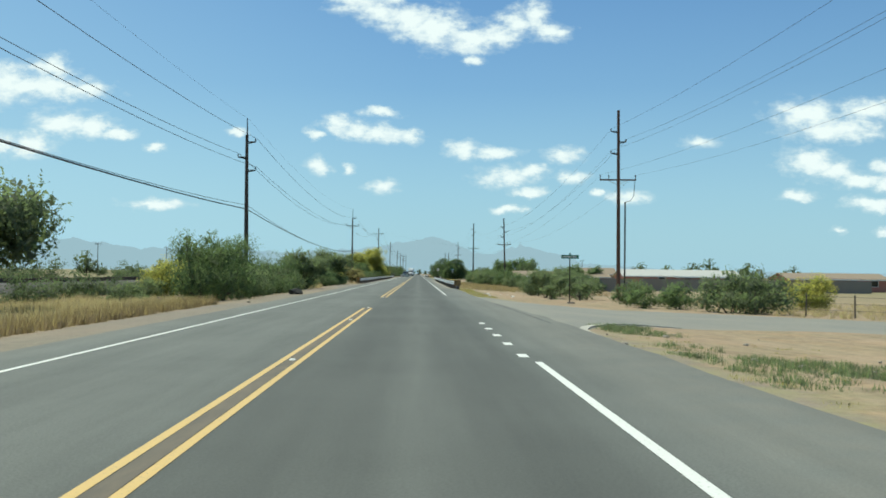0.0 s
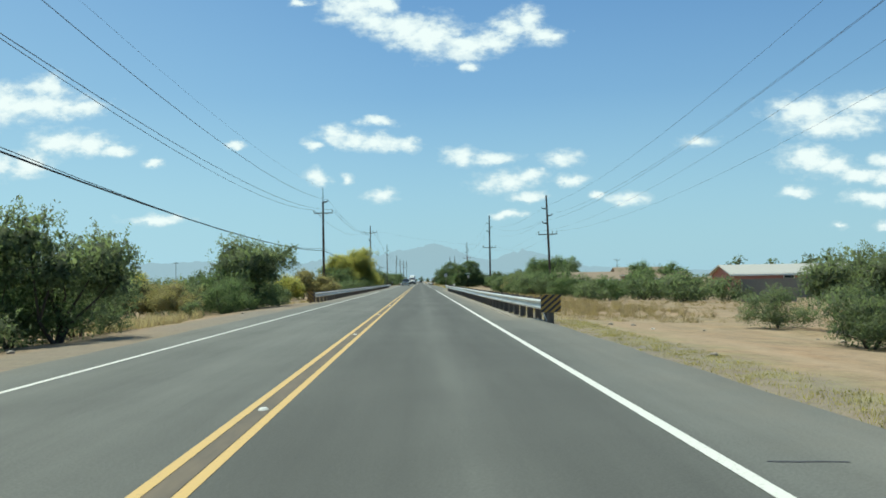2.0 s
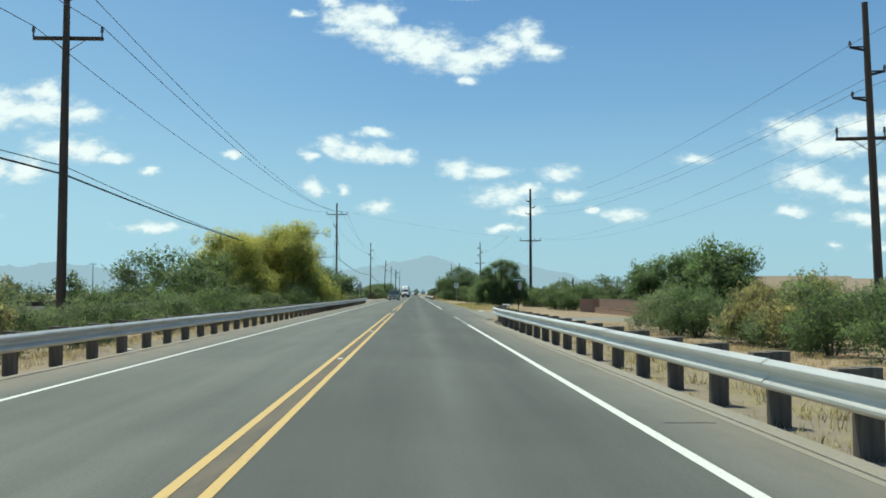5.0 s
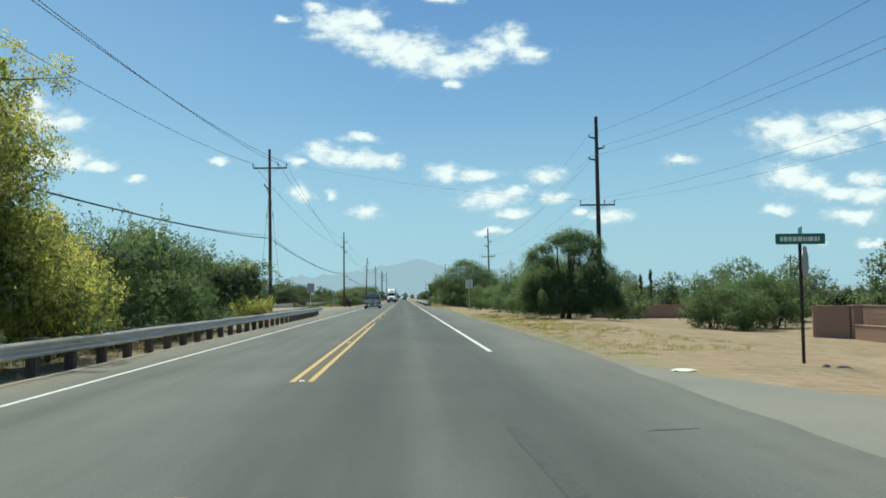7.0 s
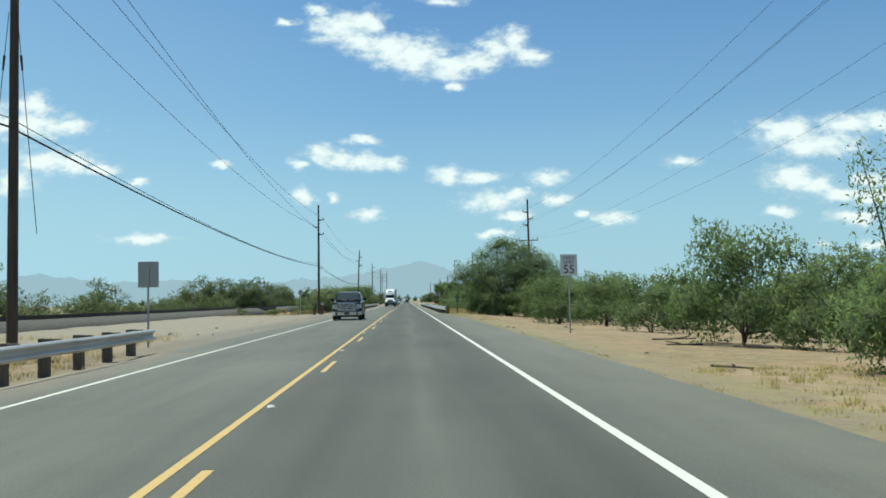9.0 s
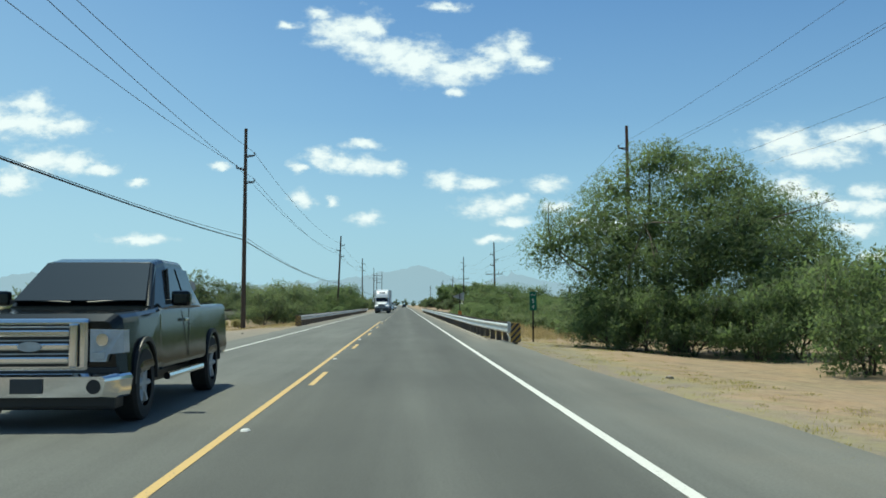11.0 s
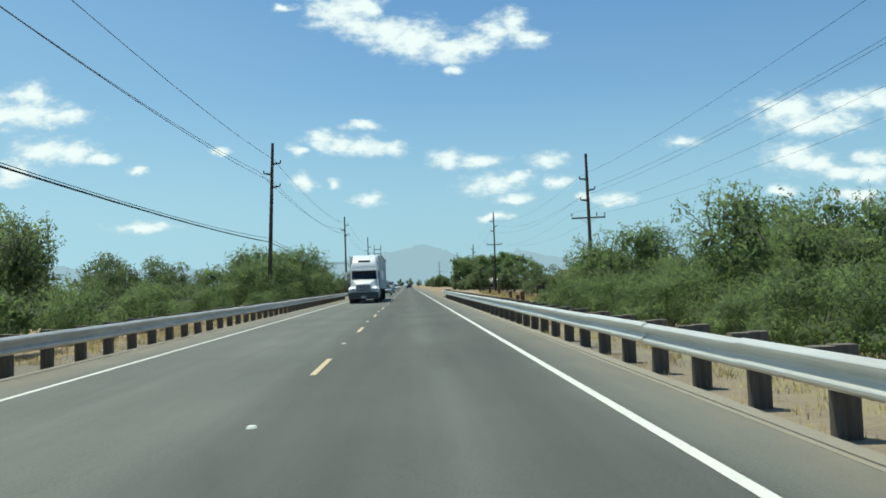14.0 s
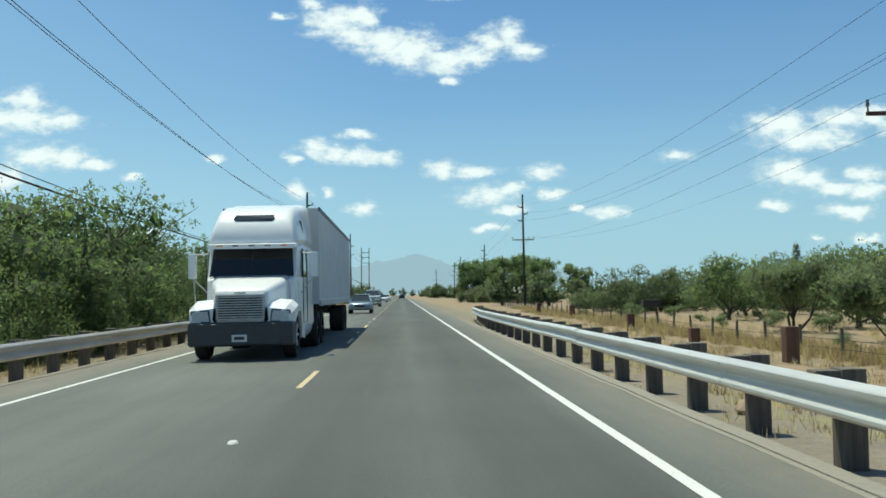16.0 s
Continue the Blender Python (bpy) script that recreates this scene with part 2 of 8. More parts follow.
def sand_color(n):
    fine = n.mix(n.ramp(n.noise(9, 5, 0.7, n.pos), [(0.3, 0.0), (0.7, 1.0)]), (0.242, 0.168, 0.106), (0.363, 0.265, 0.170))
    wide = n.ramp(n.noise(0.22, 4, 0.6, n.pos), [(0.42, 0.0), (0.62, 1.0)])
    dry = n.mix(n.ramp(n.noise(3.2, 4, 0.7, n.pos), [(0.35, 0.0), (0.65, 1.0)]), (0.190, 0.155, 0.086), (0.276, 0.223, 0.127))
    near = n.mix(n.math("MULTIPLY", wide, 0.75), fine, dry)
    crumbs = n.ramp(n.noise(2.6, 6, 0.75, n.pos), [(0.60, 0.0), (0.68, 1.0)])
    near = n.mix(n.math("MULTIPLY", crumbs, 0.55), near, (0.150, 0.095, 0.058))
    rusty = n.ramp(n.noise(0.5, 5, 0.7, n.pos), [(0.48, 0.0), (0.66, 0.6)])
    near = n.mix(rusty, near, (0.335, 0.212, 0.120))
    clods = n.ramp(n.noise(1.6, 9, 0.76, n.pos), [(0.3, 0.62), (0.7, 1.22)])
    near = n.mix(1.0, near, clods, "MULTIPLY")
    track = n.noise(0.9, 4, 0.6, n.vec("MULTIPLY", n.pos, (1.0, 0.08, 1.0)))
    near = n.mix(n.ramp(track, [(0.52, 0.0), (0.72, 0.45)]), near, (0.397, 0.302, 0.205))
    x = n.add("ShaderNodeSeparateXYZ", i0=n.pos).outputs[0]
    scrub = n.ramp(n.math("DIVIDE", n.math("ABSOLUTE", x), 100.0), [(0.24, 0.0), (0.7, 1.0)])
    weeds = n.mix(n.noise(0.4, 4, 0.6, n.pos), (0.130, 0.126, 0.056), (0.242, 0.202, 0.103))
    near = n.mix(n.math("MULTIPLY", scrub, 0.8), near, weeds)
    # pale trampled dirt of the open lot on the left
    y = n.add("ShaderNodeSeparateXYZ", i0=n.pos).outputs[1]
    open_lot = n.math("MULTIPLY", n.ramp(n.math("DIVIDE", n.math("MULTIPLY", x, -1.0), 100.0), [(0.0, 0.0), (0.01, 1.0), (0.2, 1.0), (0.34, 0.0)]), n.ramp(n.math("DIVIDE", n.math("ABSOLUTE", n.math("SUBTRACT", y, 313.0)), 60.0), [(0.5, 0.85), (0.72, 0.0)]))
    near = n.mix(open_lot, near, n.mix(n.ramp(n.noise(1.4, 5, 0.7, n.pos), [(0.3, 0.0), (0.7, 1.0)]), (0.215, 0.19, 0.155), (0.30, 0.27, 0.225)))
    # grey gravel beside the pavement, yellow-green weeds along the right verge
    edge = n.math("ADD", x, n.math("MULTIPLY", n.math("SUBTRACT", n.noise(0.5, 4, 0.6, n.pos), 0.5), 1.6))
    gravel = n.ramp(n.math("DIVIDE", n.math("ADD", edge, 10.0), 20.0), [(0.03, 0.0), (0.10, 1.0), (0.74, 1.0), (0.765, 0.0)])
    grit = n.mix(n.ramp(n.noise(14, 4, 0.7, n.pos), [(0.3, 0.0), (0.7, 1.0)]), (0.126, 0.113, 0.097), (0.227, 0.202, 0.168))
    near = n.mix(n.math("MULTIPLY", gravel, n.ramp(n.noise(0.06, 2, 0.5, n.pos), [(0.3, 0.95), (0.62, 0.45)])), near, grit)
    verge = n.ramp(n.math("DIVIDE", edge, 10.0), [(0.41, 0.0), (0.45, 1.0), (0.52, 0.7), (0.60, 0.0)])
    patchy = n.ramp(n.noise(1.1, 4, 0.65, n.pos), [(0.42, 0.0), (0.6, 1.0)])
    return n.mix(n.math("MULTIPLY", n.math("MULTIPLY", verge, patchy), 0.8), near, n.mix(n.noise(20, 3, 0.6, n.pos), (0.168, 0.160, 0.071), (0.319, 0.277, 0.143)))


def leafy(dark, light, tip, tips=0.12):
    def build(n):
        tone = n.mix(n.math("ADD", n.math("MULTIPLY", n.island, 0.45), 0.3), dark, light)
        some = n.math("GREATER_THAN", n.math("FRACT", n.math("MULTIPLY", n.island, 37.7)), 1 - tips)
        tone = n.mix(n.math("MULTIPLY", some, 0.6), tone, tip)
        return n.mix(n.math("MULTIPLY", n.math("SUBTRACT", n.rand, 0.3), 0.35), tone, n.mix(0.5, light, tip))
    return build


def leaf_material(name, dark, light, tip, tips=0.06):
    mat = bpy.data.materials.new(name)
    mat.use_nodes = True
    n = Nodes(mat.node_tree)
    n.island = n.add("ShaderNodeNewGeometry").outputs["Random Per Island"]
    n.rand = n.add("ShaderNodeObjectInfo").outputs["Random"]
    color = leafy(dark, light, tip, tips)(n)
    top = n.add("ShaderNodeBsdfPrincipled", Roughness=0.6)
    n.put(top, "Base Color", color)
    n.put(top, "Specular IOR Level", 0.25)
    thin = n.add("ShaderNodeBsdfTranslucent", Color=n.mix(1.0, color, (1.04, 1.10, 0.74), "MULTIPLY"))
    both = n.add("ShaderNodeMixShader", Fac=0.68, i1=top.outputs[0], i2=thin.outputs[0])
    n.add("ShaderNodeOutputMaterial", Surface=both.outputs[0])
    return mat


ASPHALT = material("asphalt", road_color, 0.85, bump=lambda n: n.noise(90, 2, 0.6, n.pos), bump_strength=0.35, bump_distance=0.01)
SKID = material("rubbed_dark_asphalt", lambda n: n.mix(n.ramp(n.noise(5, 5, 0.7, n.pos), [(0.35, 0.0), (0.7, 1.0)]), (0.042, 0.043, 0.04), (0.075, 0.077, 0.07)), 0.85)
SIDE_ASPHALT = material("worn_asphalt", speckled((0.148, 0.144, 0.129), (0.217, 0.209, 0.184), 34, 0.25, (0.235, 0.217, 0.178)), 0.9, bump=lambda n: n.noise(60, 3, 0.6, n.pos))
SAND = material("sandy_ground", sand_color, 0.95, bump=lambda n: n.noise(5, 6, 0.65, n.pos), bump_strength=0.6, bump_distance=0.08)
KERB = material("dusty_kerb_concrete", speckled((0.200, 0.183, 0.155), (0.292, 0.266, 0.224), 22, 0.8, (0.240, 0.212, 0.170)), 0.92, bump=lambda n: n.noise(30, 4, 0.6, n.pos))

PALE_KERB = material("pale_kerb_concrete", speckled((0.31, 0.29, 0.25), (0.43, 0.41, 0.36), 22, 0.8, (0.36, 0.33, 0.28)), 0.92, bump=lambda n: n.noise(30, 4, 0.6, n.pos))


def paint(name, color, worn):
    def build(n):
        chips = n.ramp(n.noise(26, 5, 0.75, n.pos), [(0.56, 0.0), (0.66, 1.0)])
        age = n.ramp(n.noise(0.9, 3, 0.6, n.pos), [(0.4, 0.25), (0.7, 1.0)])
        return n.mix(n.math("MULTIPLY", chips, age), n.mix(n.math("MULTIPLY", n.noise(7, 3, 0.6, n.pos), 0.35), color, worn), (0.14, 0.13, 0.115))
    return material(name, build, 0.6)


WHITE_PAINT = paint("white_road_paint", (0.66, 0.66, 0.62), (0.46, 0.45, 0.42))
YELLOW_PAINT = paint("yellow_road_paint", (0.56, 0.37, 0.12), (0.47, 0.345, 0.165))
FADED_YELLOW = paint("faded_yellow_road_paint", (0.57, 0.44, 0.24), (0.47, 0.39, 0.26))
STAIN = material("brown_stained_asphalt", lambda n: n.mix(n.ramp(n.noise(3, 5, 0.7, n.vec("MULTIPLY", n.pos, (1.0, 0.2, 1.0))), [(0.3, 0.0), (0.7, 1.0)]), (0.085, 0.075, 0.06), (0.15, 0.12, 0.085)), 0.85)
REFLECTOR = material("reflector_ceramic", lambda n: n.mix(n.noise(40, 2, 0.5, n.pos), (0.78, 0.77, 0.72), (0.62, 0.60, 0.55)), 0.3)
STEEL = material("galvanized_steel", lambda n: n.mix(n.ramp(n.noise(6, 4, 0.65, n.pos), [(0.35, 0.0), (0.7, 1.0)]), (0.40, 0.405, 0.40), (0.54, 0.545, 0.54)), 0.55, 0.25, bump=lambda n: n.noise(18, 3, 0.6, n.pos), bump_strength=0.08)
RAIL_STEEL = material("galvanized_guardrail_steel", lambda n: n.mix(n.ramp(n.noise(2.5, 5, 0.7, n.vec("MULTIPLY", n.pos, (1.0, 0.3, 3.0))), [(0.4, 0.0), (0.75, 1.0)]), (0.76, 0.73, 0.655), (0.62, 0.575, 0.50)), 0.36, 0.5, bump=lambda n: n.noise(9, 3, 0.6, n.pos), bump_strength=0.05)
RAIL_BROWN = material("browned_guardrail_steel", lambda n: n.mix(n.ramp(n.noise(2.5, 5, 0.7, n.vec("MULTIPLY", n.pos, (1.0, 0.3, 3.0))), [(0.4, 0.0), (0.75, 1.0)]), (0.62, 0.57, 0.51), (0.44, 0.38, 0.32)), 0.36, 0.6, bump=lambda n: n.noise(9, 3, 0.6, n.pos), bump_strength=0.08)


def wood(name, a, b, scale=9.0):
    def build(n):
        grain = n.noise(scale, 5, 0.65, n.vec("MULTIPLY", n.obj, (1, 1, 0.06)))
        tone = n.mix(n.ramp(grain, [(0.3, 0.0), (0.7, 1.0)]), a, b)
        return n.mix(n.math("MULTIPLY", n.rand, 0.3), tone, a)
    return material(name, build, 0.85, bump=lambda n: n.noise(scale, 4, 0.6, n.vec("MULTIPLY", n.obj, (1, 1, 0.06))), bump_strength=0.5)


POLE_WOOD = wood("weathered_pole_wood", (0.045, 0.032, 0.025), (0.12, 0.085, 0.062))
DARK_POLE = wood("dark_pole_wood", (0.02, 0.018, 0.017), (0.06, 0.047, 0.04))
POST_WOOD = wood("creosoted_post_wood", (0.075, 0.062, 0.05), (0.20, 0.165, 0.132), 14)
STUMP_WOOD = wood("reddish_post_wood", (0.07, 0.035, 0.025), (0.17, 0.09, 0.06), 14)
BARK = wood("dark_bark", (0.04, 0.032, 0.025), (0.11, 0.085, 0.065), 12)
INSULATOR = material("insulator_porcelain", lambda n: n.mix(n.rand, (0.10, 0.09, 0.085), (0.16, 0.15, 0.14)), 0.3)
WIRE = material("dark_wire", lambda n: (0.03, 0.03, 0.032), 0.6)
CABLE = material("black_cable", lambda n: (0.012, 0.012, 0.013), 0.65)
LEAF_OLIVE = leaf_material("olive_mesquite_leaf", (0.086, 0.130, 0.072), (0.164, 0.220, 0.119), (0.250, 0.290, 0.168))
LEAF_GREY = leaf_material("grey_green_leaf", (0.108, 0.146, 0.091), (0.194, 0.236, 0.146), (0.270, 0.300, 0.199))
LEAF_DEEP = leaf_material("deep_green_leaf", (0.092, 0.142, 0.078), (0.176, 0.240, 0.124), (0.252, 0.306, 0.166))
LEAF_FAR = leaf_material("dull_green_leaf", (0.080, 0.112, 0.070), (0.145, 0.180, 0.112), (0.197, 0.218, 0.145))
LEAF_YELLOW = leaf_material("yellow_flowering_leaf", (0.40, 0.37, 0.125), (0.56, 0.50, 0.175), (0.68, 0.60, 0.22), 0.4)
LEAF_PALO = leaf_material("palo_verde_leaf", (0.20, 0.225, 0.085), (0.34, 0.35, 0.125), (0.54, 0.50, 0.17), 0.3)
LEAF_TAN = leaf_material("dry_tan_leaf", (0.20, 0.175, 0.095), (0.32, 0.28, 0.16), (0.40, 0.36, 0.21), 0.3)
DEAD_STRAW = leaf_material("dead_brown_grass", (0.184, 0.138, 0.087), (0.331, 0.253, 0.166), (0.442, 0.350, 0.239), 0.25)
STRAW = leaf_material("straw_grass", (0.30, 0.232, 0.152), (0.475, 0.385, 0.27), (0.58, 0.49, 0.36), 0.25)
GREEN_STRAW = leaf_material("greening_grass", (0.20, 0.19, 0.075), (0.38, 0.32, 0.14), (0.50, 0.43, 0.22), 0.25)
SIGN_GREEN = material("green_sign_sheet", lambda n: n.mix(n.noise(8, 3, 0.5, n.obj), (0.006, 0.125, 0.075), (0.012, 0.165, 0.10)), 0.45)
SIGN_WHITE = material("white_sign_sheet", lambda n: n.mix(n.noise(10, 3, 0.6, n.obj), (0.74, 0.75, 0.74), (0.62, 0.63, 0.62)), 0.5)
SIGN_BACK = material("bare_aluminium_sheet", lambda n: n.mix(n.noise(5, 4, 0.6, n.obj), (0.42, 0.42, 0.41), (0.33, 0.33, 0.325)), 0.5, 0.35)
SIGN_BLACK = material("black_sign_print", lambda n: (0.02, 0.02, 0.02), 0.5)
MARK_YELLOW = material("marker_yellow_sheet", lambda n: n.mix(n.noise(9, 3, 0.6, n.obj), (0.50, 0.30, 0.05), (0.36, 0.215, 0.05)), 0.5)
MARK_BLACK = material("marker_black_sheet", lambda n: n.mix(n.noise(9, 3, 0.6, n.obj), (0.022, 0.02, 0.024), (0.05, 0.04, 0.045)), 0.5)
ORANGE = material("orange_plastic", lambda n: n.mix(n.noise(9, 3, 0.6, n.obj), (0.62, 0.19, 0.03), (0.50, 0.15, 0.03)), 0.5)
BALLAST = material("grey_ballast", speckled((0.054, 0.050, 0.048), (0.146, 0.136, 0.127), 7, 0.4, (0.108, 0.095, 0.083)), 0.95, bump=lambda n: n.noise(9, 4, 0.7, n.pos), bump_strength=0.8, bump_distance=0.1)
RUST = material("rusty_rail", speckled((0.05, 0.035, 0.028), (0.11, 0.07, 0.05), 12, 1.0, (0.08, 0.05, 0.04)), 0.7, 0.5)
STUCCO_PINK = material("pink_stucco", speckled((0.365, 0.161, 0.131), (0.418, 0.196, 0.157), 12, 0.6, (0.348, 0.148, 0.122)), 0.9, bump=lambda n: n.noise(30, 3, 0.6, n.pos))
STUCCO_TAN = material("tan_stucco", speckled((0.313, 0.217, 0.157), (0.365, 0.261, 0.191), 12, 0.6, (0.331, 0.235, 0.174)), 0.9)
BLOCK_BROWN = material("brown_block_wall", speckled((0.285, 0.180, 0.134), (0.345, 0.225, 0.170), 18, 0.7, (0.310, 0.194, 0.144)), 0.92, bump=lambda n: n.noise(24, 4, 0.6, n.pos))
BLOCK_GREY = material("grey_block_wall", speckled((0.191, 0.174, 0.157), (0.270, 0.248, 0.222), 16, 0.7, (0.226, 0.204, 0.174)), 0.92, bump=lambda n: n.noise(24, 4, 0.6, n.pos))
ROOF_WHITE = material("white_metal_roof", lambda n: n.mix(n.noise(1.5, 4, 0.6, n.pos), (0.47, 0.465, 0.43), (0.38, 0.37, 0.335)), 0.55)
ROOF_BROWN = material("brown_shingle_roof", speckled((0.209, 0.161, 0.113), (0.287, 0.226, 0.165), 9, 0.5, (0.244, 0.183, 0.131)), 0.9)
GLASS_DARK = material("dark_window_glass", lambda n: (0.010, 0.012, 0.014), 0.04, Specular_IOR_Level=0.5)
WHITE_TRIM = material("white_trim_paint", lambda n: n.mix(n.noise(9, 3, 0.5, n.pos), (0.74, 0.74, 0.72), (0.62, 0.61, 0.58)), 0.5)
TRUCK_WHITE = material("white_truck_paint", lambda n: n.mix(n.ramp(n.noise(3, 4, 0.6, n.obj), [(0.4, 0.0), (0.8, 0.35)]), (0.83, 0.83, 0.83), (0.72, 0.72, 0.71)), 0.22)
TRAILER_WHITE = material("trailer_panel_paint", lambda n: n.mix(n.ramp(n.noise(1.2, 5, 0.65, n.obj), [(0.35, 0.0), (0.8, 0.7)]), (0.64, 0.66, 0.67), (0.46, 0.47, 0.47)), 0.45)
BUMPER_DARK = material("dark_grey_bumper", lambda n: n.mix(n.noise(6, 4, 0.6, n.obj), (0.035, 0.037, 0.04), (0.06, 0.062, 0.065)), 0.5)
CHROME = material("chrome", lambda n: (0.72, 0.73, 0.75), 0.1, 1.0)
RUBBER = material("tyre_rubber", lambda n: n.mix(n.noise(20, 3, 0.6, n.obj), (0.014, 0.014, 0.014), (0.035, 0.033, 0.03)), 0.85)
PICKUP_PAINT = material("dark_green_black_car_paint", lambda n: n.mix(n.noise(3, 3, 0.5, n.obj), (0.004, 0.006, 0.007), (0.007, 0.009, 0.010)), 0.12, Specular_IOR_Level=0.4)
LAMP_GLASS = material("clear_lamp_lens", lambda n: n.mix(n.noise(14, 2, 0.5, n.obj), (0.40, 0.42, 0.43), (0.62, 0.64, 0.65)), 0.08)
CAR_SILVER = material("silver_blue_car_paint", lambda n: (0.26, 0.31, 0.36), 0.25, 0.5)
CAR_WHITE = material("white_car_paint", lambda n: (0.72, 0.73, 0.73), 0.25)
LITTER = material("pale_litter", lambda n: n.mix(n.rand, (0.72, 0.70, 0.66), (0.55, 0.50, 0.44)), 0.8)
STONE = material("grey_stone", speckled((0.20, 0.17, 0.14), (0.36, 0.32, 0.27), 9, 2.0, (0.28, 0.24, 0.2)), 0.9)


# ---------- mesh helpers ----------
def part(name, bm, mat, parent=None, label="", smooth=False):
    mesh = bpy.data.meshes.new(name)
    if smooth:
        for face in bm.faces:
            face.smooth = True
    bm.normal_update()
    bm.to_mesh(mesh)
    bm.free()
    mesh.materials.append(mat)
    ob = new(name, mesh)
    if parent is not None:
        ob.parent = parent
    if label:
        tagged(ob, label)
    return ob


def mesh_part(name, verts, faces, mat, parent=None, label="", smooth=False):
    mesh = bpy.data.meshes.new(name)
    mesh.from_pydata([tuple(v) for v in verts], [], [tuple(f) for f in faces])
    if smooth:
        mesh.polygons.foreach_set("use_smooth", [True] * len(mesh.polygons))
    mesh.materials.append(mat)
    mesh.update()
    ob = new(name, mesh)
    if parent is not None:
        ob.parent = parent
    if label:
        tagged(ob, label)
    return ob


def shared(name, mesh, parent, m):
    ob = new(name, mesh)
    ob.parent = parent
    ob.matrix_basis = m
    return ob


def thing(name, label, category, m=None, group="", kind=""):
    ob = new(name)
    ob.empty_display_size = 0.3
    if m is not None:
        ob.matrix_basis = m
    return tagged(ob, label, category, group, kind)


def box(bm, x0, x1, y0, y1, z0, z1, bevel=0.0):
    made = bmesh.ops.create_cube(bm, size=1.0, matrix=Matrix.LocRotScale(((x0 + x1) / 2, (y0 + y1) / 2, (z0 + z1) / 2), None, (x1 - x0, y1 - y0, z1 - z0)))
    if bevel:
        edges = list({e for v in made["verts"] for e in v.link_edges})
        bmesh.ops.bevel(bm, geom=edges, offset=bevel, segments=2, profile=0.6, affect="EDGES")
    return bm


def tube(bm, a, b, r0, r1=None, sides=10, caps=True):
    a, b = Vector(a), Vector(b)
    r1 = r0 if r1 is None else r1
    turn = (b - a).to_track_quat("Z", "Y").to_matrix().to_4x4()
    bmesh.ops.create_cone(bm, cap_ends=caps, segments=sides, radius1=r0, radius2=r1, depth=(b - a).length, matrix=Matrix.Translation((a + b) / 2) @ turn)
    return bm


def loft(bm, sections, caps=True):
    """Skin over rings of equal length; each ring is a list of points."""
    rings = [[bm.verts.new(p) for p in ring] for ring in sections]
    for r0, r1 in zip(rings, rings[1:]):
        for i in range(len(r0)):
            j = (i + 1) % len(r0)
            bm.faces.new((r0[i], r0[j], r1[j], r1[i]))
    if caps:
        bm.faces.new(rings[0][::-1])
        bm.faces.new(rings[-1])
    bmesh.ops.recalc_face_normals(bm, faces=bm.faces[:])
    return bm


def ring(y, z0, z1, w0, w1, r=0.08, n=3):
    """Rounded four-sided ring across a vehicle at y: half widths w0 below and w1 above."""
    pts = []
    for cx, cz, start in ((w0 - r, z0 + r, -90), (w1 - r, z1 - r, 0), (-w1 + r, z1 - r, 90), (-w0 + r, z0 + r, 180)):
        for k in range(n + 1):
            a = radians(start + 90 * k / n)
            pts.append((cx + r * math.cos(a), y, cz + r * math.sin(a)))
    return pts


def slab(bm, outline, z0, z1):
    """Prism over an outline in the plan."""
    low = [bm.verts.new((x, y, z0)) for x, y in outline]
    top = [bm.verts.new((x, y, z1)) for x, y in outline]
    bm.faces.new(top)
    bm.faces.new(low[::-1])
    for i in range(len(low)):
        j = (i + 1) % len(low)
        bm.faces.new((low[i], low[j], top[j], top[i]))
    bmesh.ops.recalc_face_normals(bm, faces=bm.faces[:])
    return bm


def lettering(name, text, size, mat, parent, m, spacing=1.0):
    curve = bpy.data.curves.new(name, "FONT")
    curve.body, curve.size, curve.align_x, curve.align_y, curve.extrude, curve.space_character = text, size, "CENTER", "CENTER", 0.002, spacing
    ob = new(name, curve)
    mesh = bpy.data.meshes.new_from_object(ob)
    bpy.data.objects.remove(ob)
    mesh.materials.clear()
    mesh.materials.append(mat)
    made = new(name, mesh)
    made.parent = parent
    made.matrix_basis = m
    return made


def smooth01(v):
    v = min(1.0, max(0.0, v))
    return v * v * (3 - 2 * v)


# ---------- ground ----------
LEFT_EDGE, RIGHT_EDGE = -6.55, 3.72


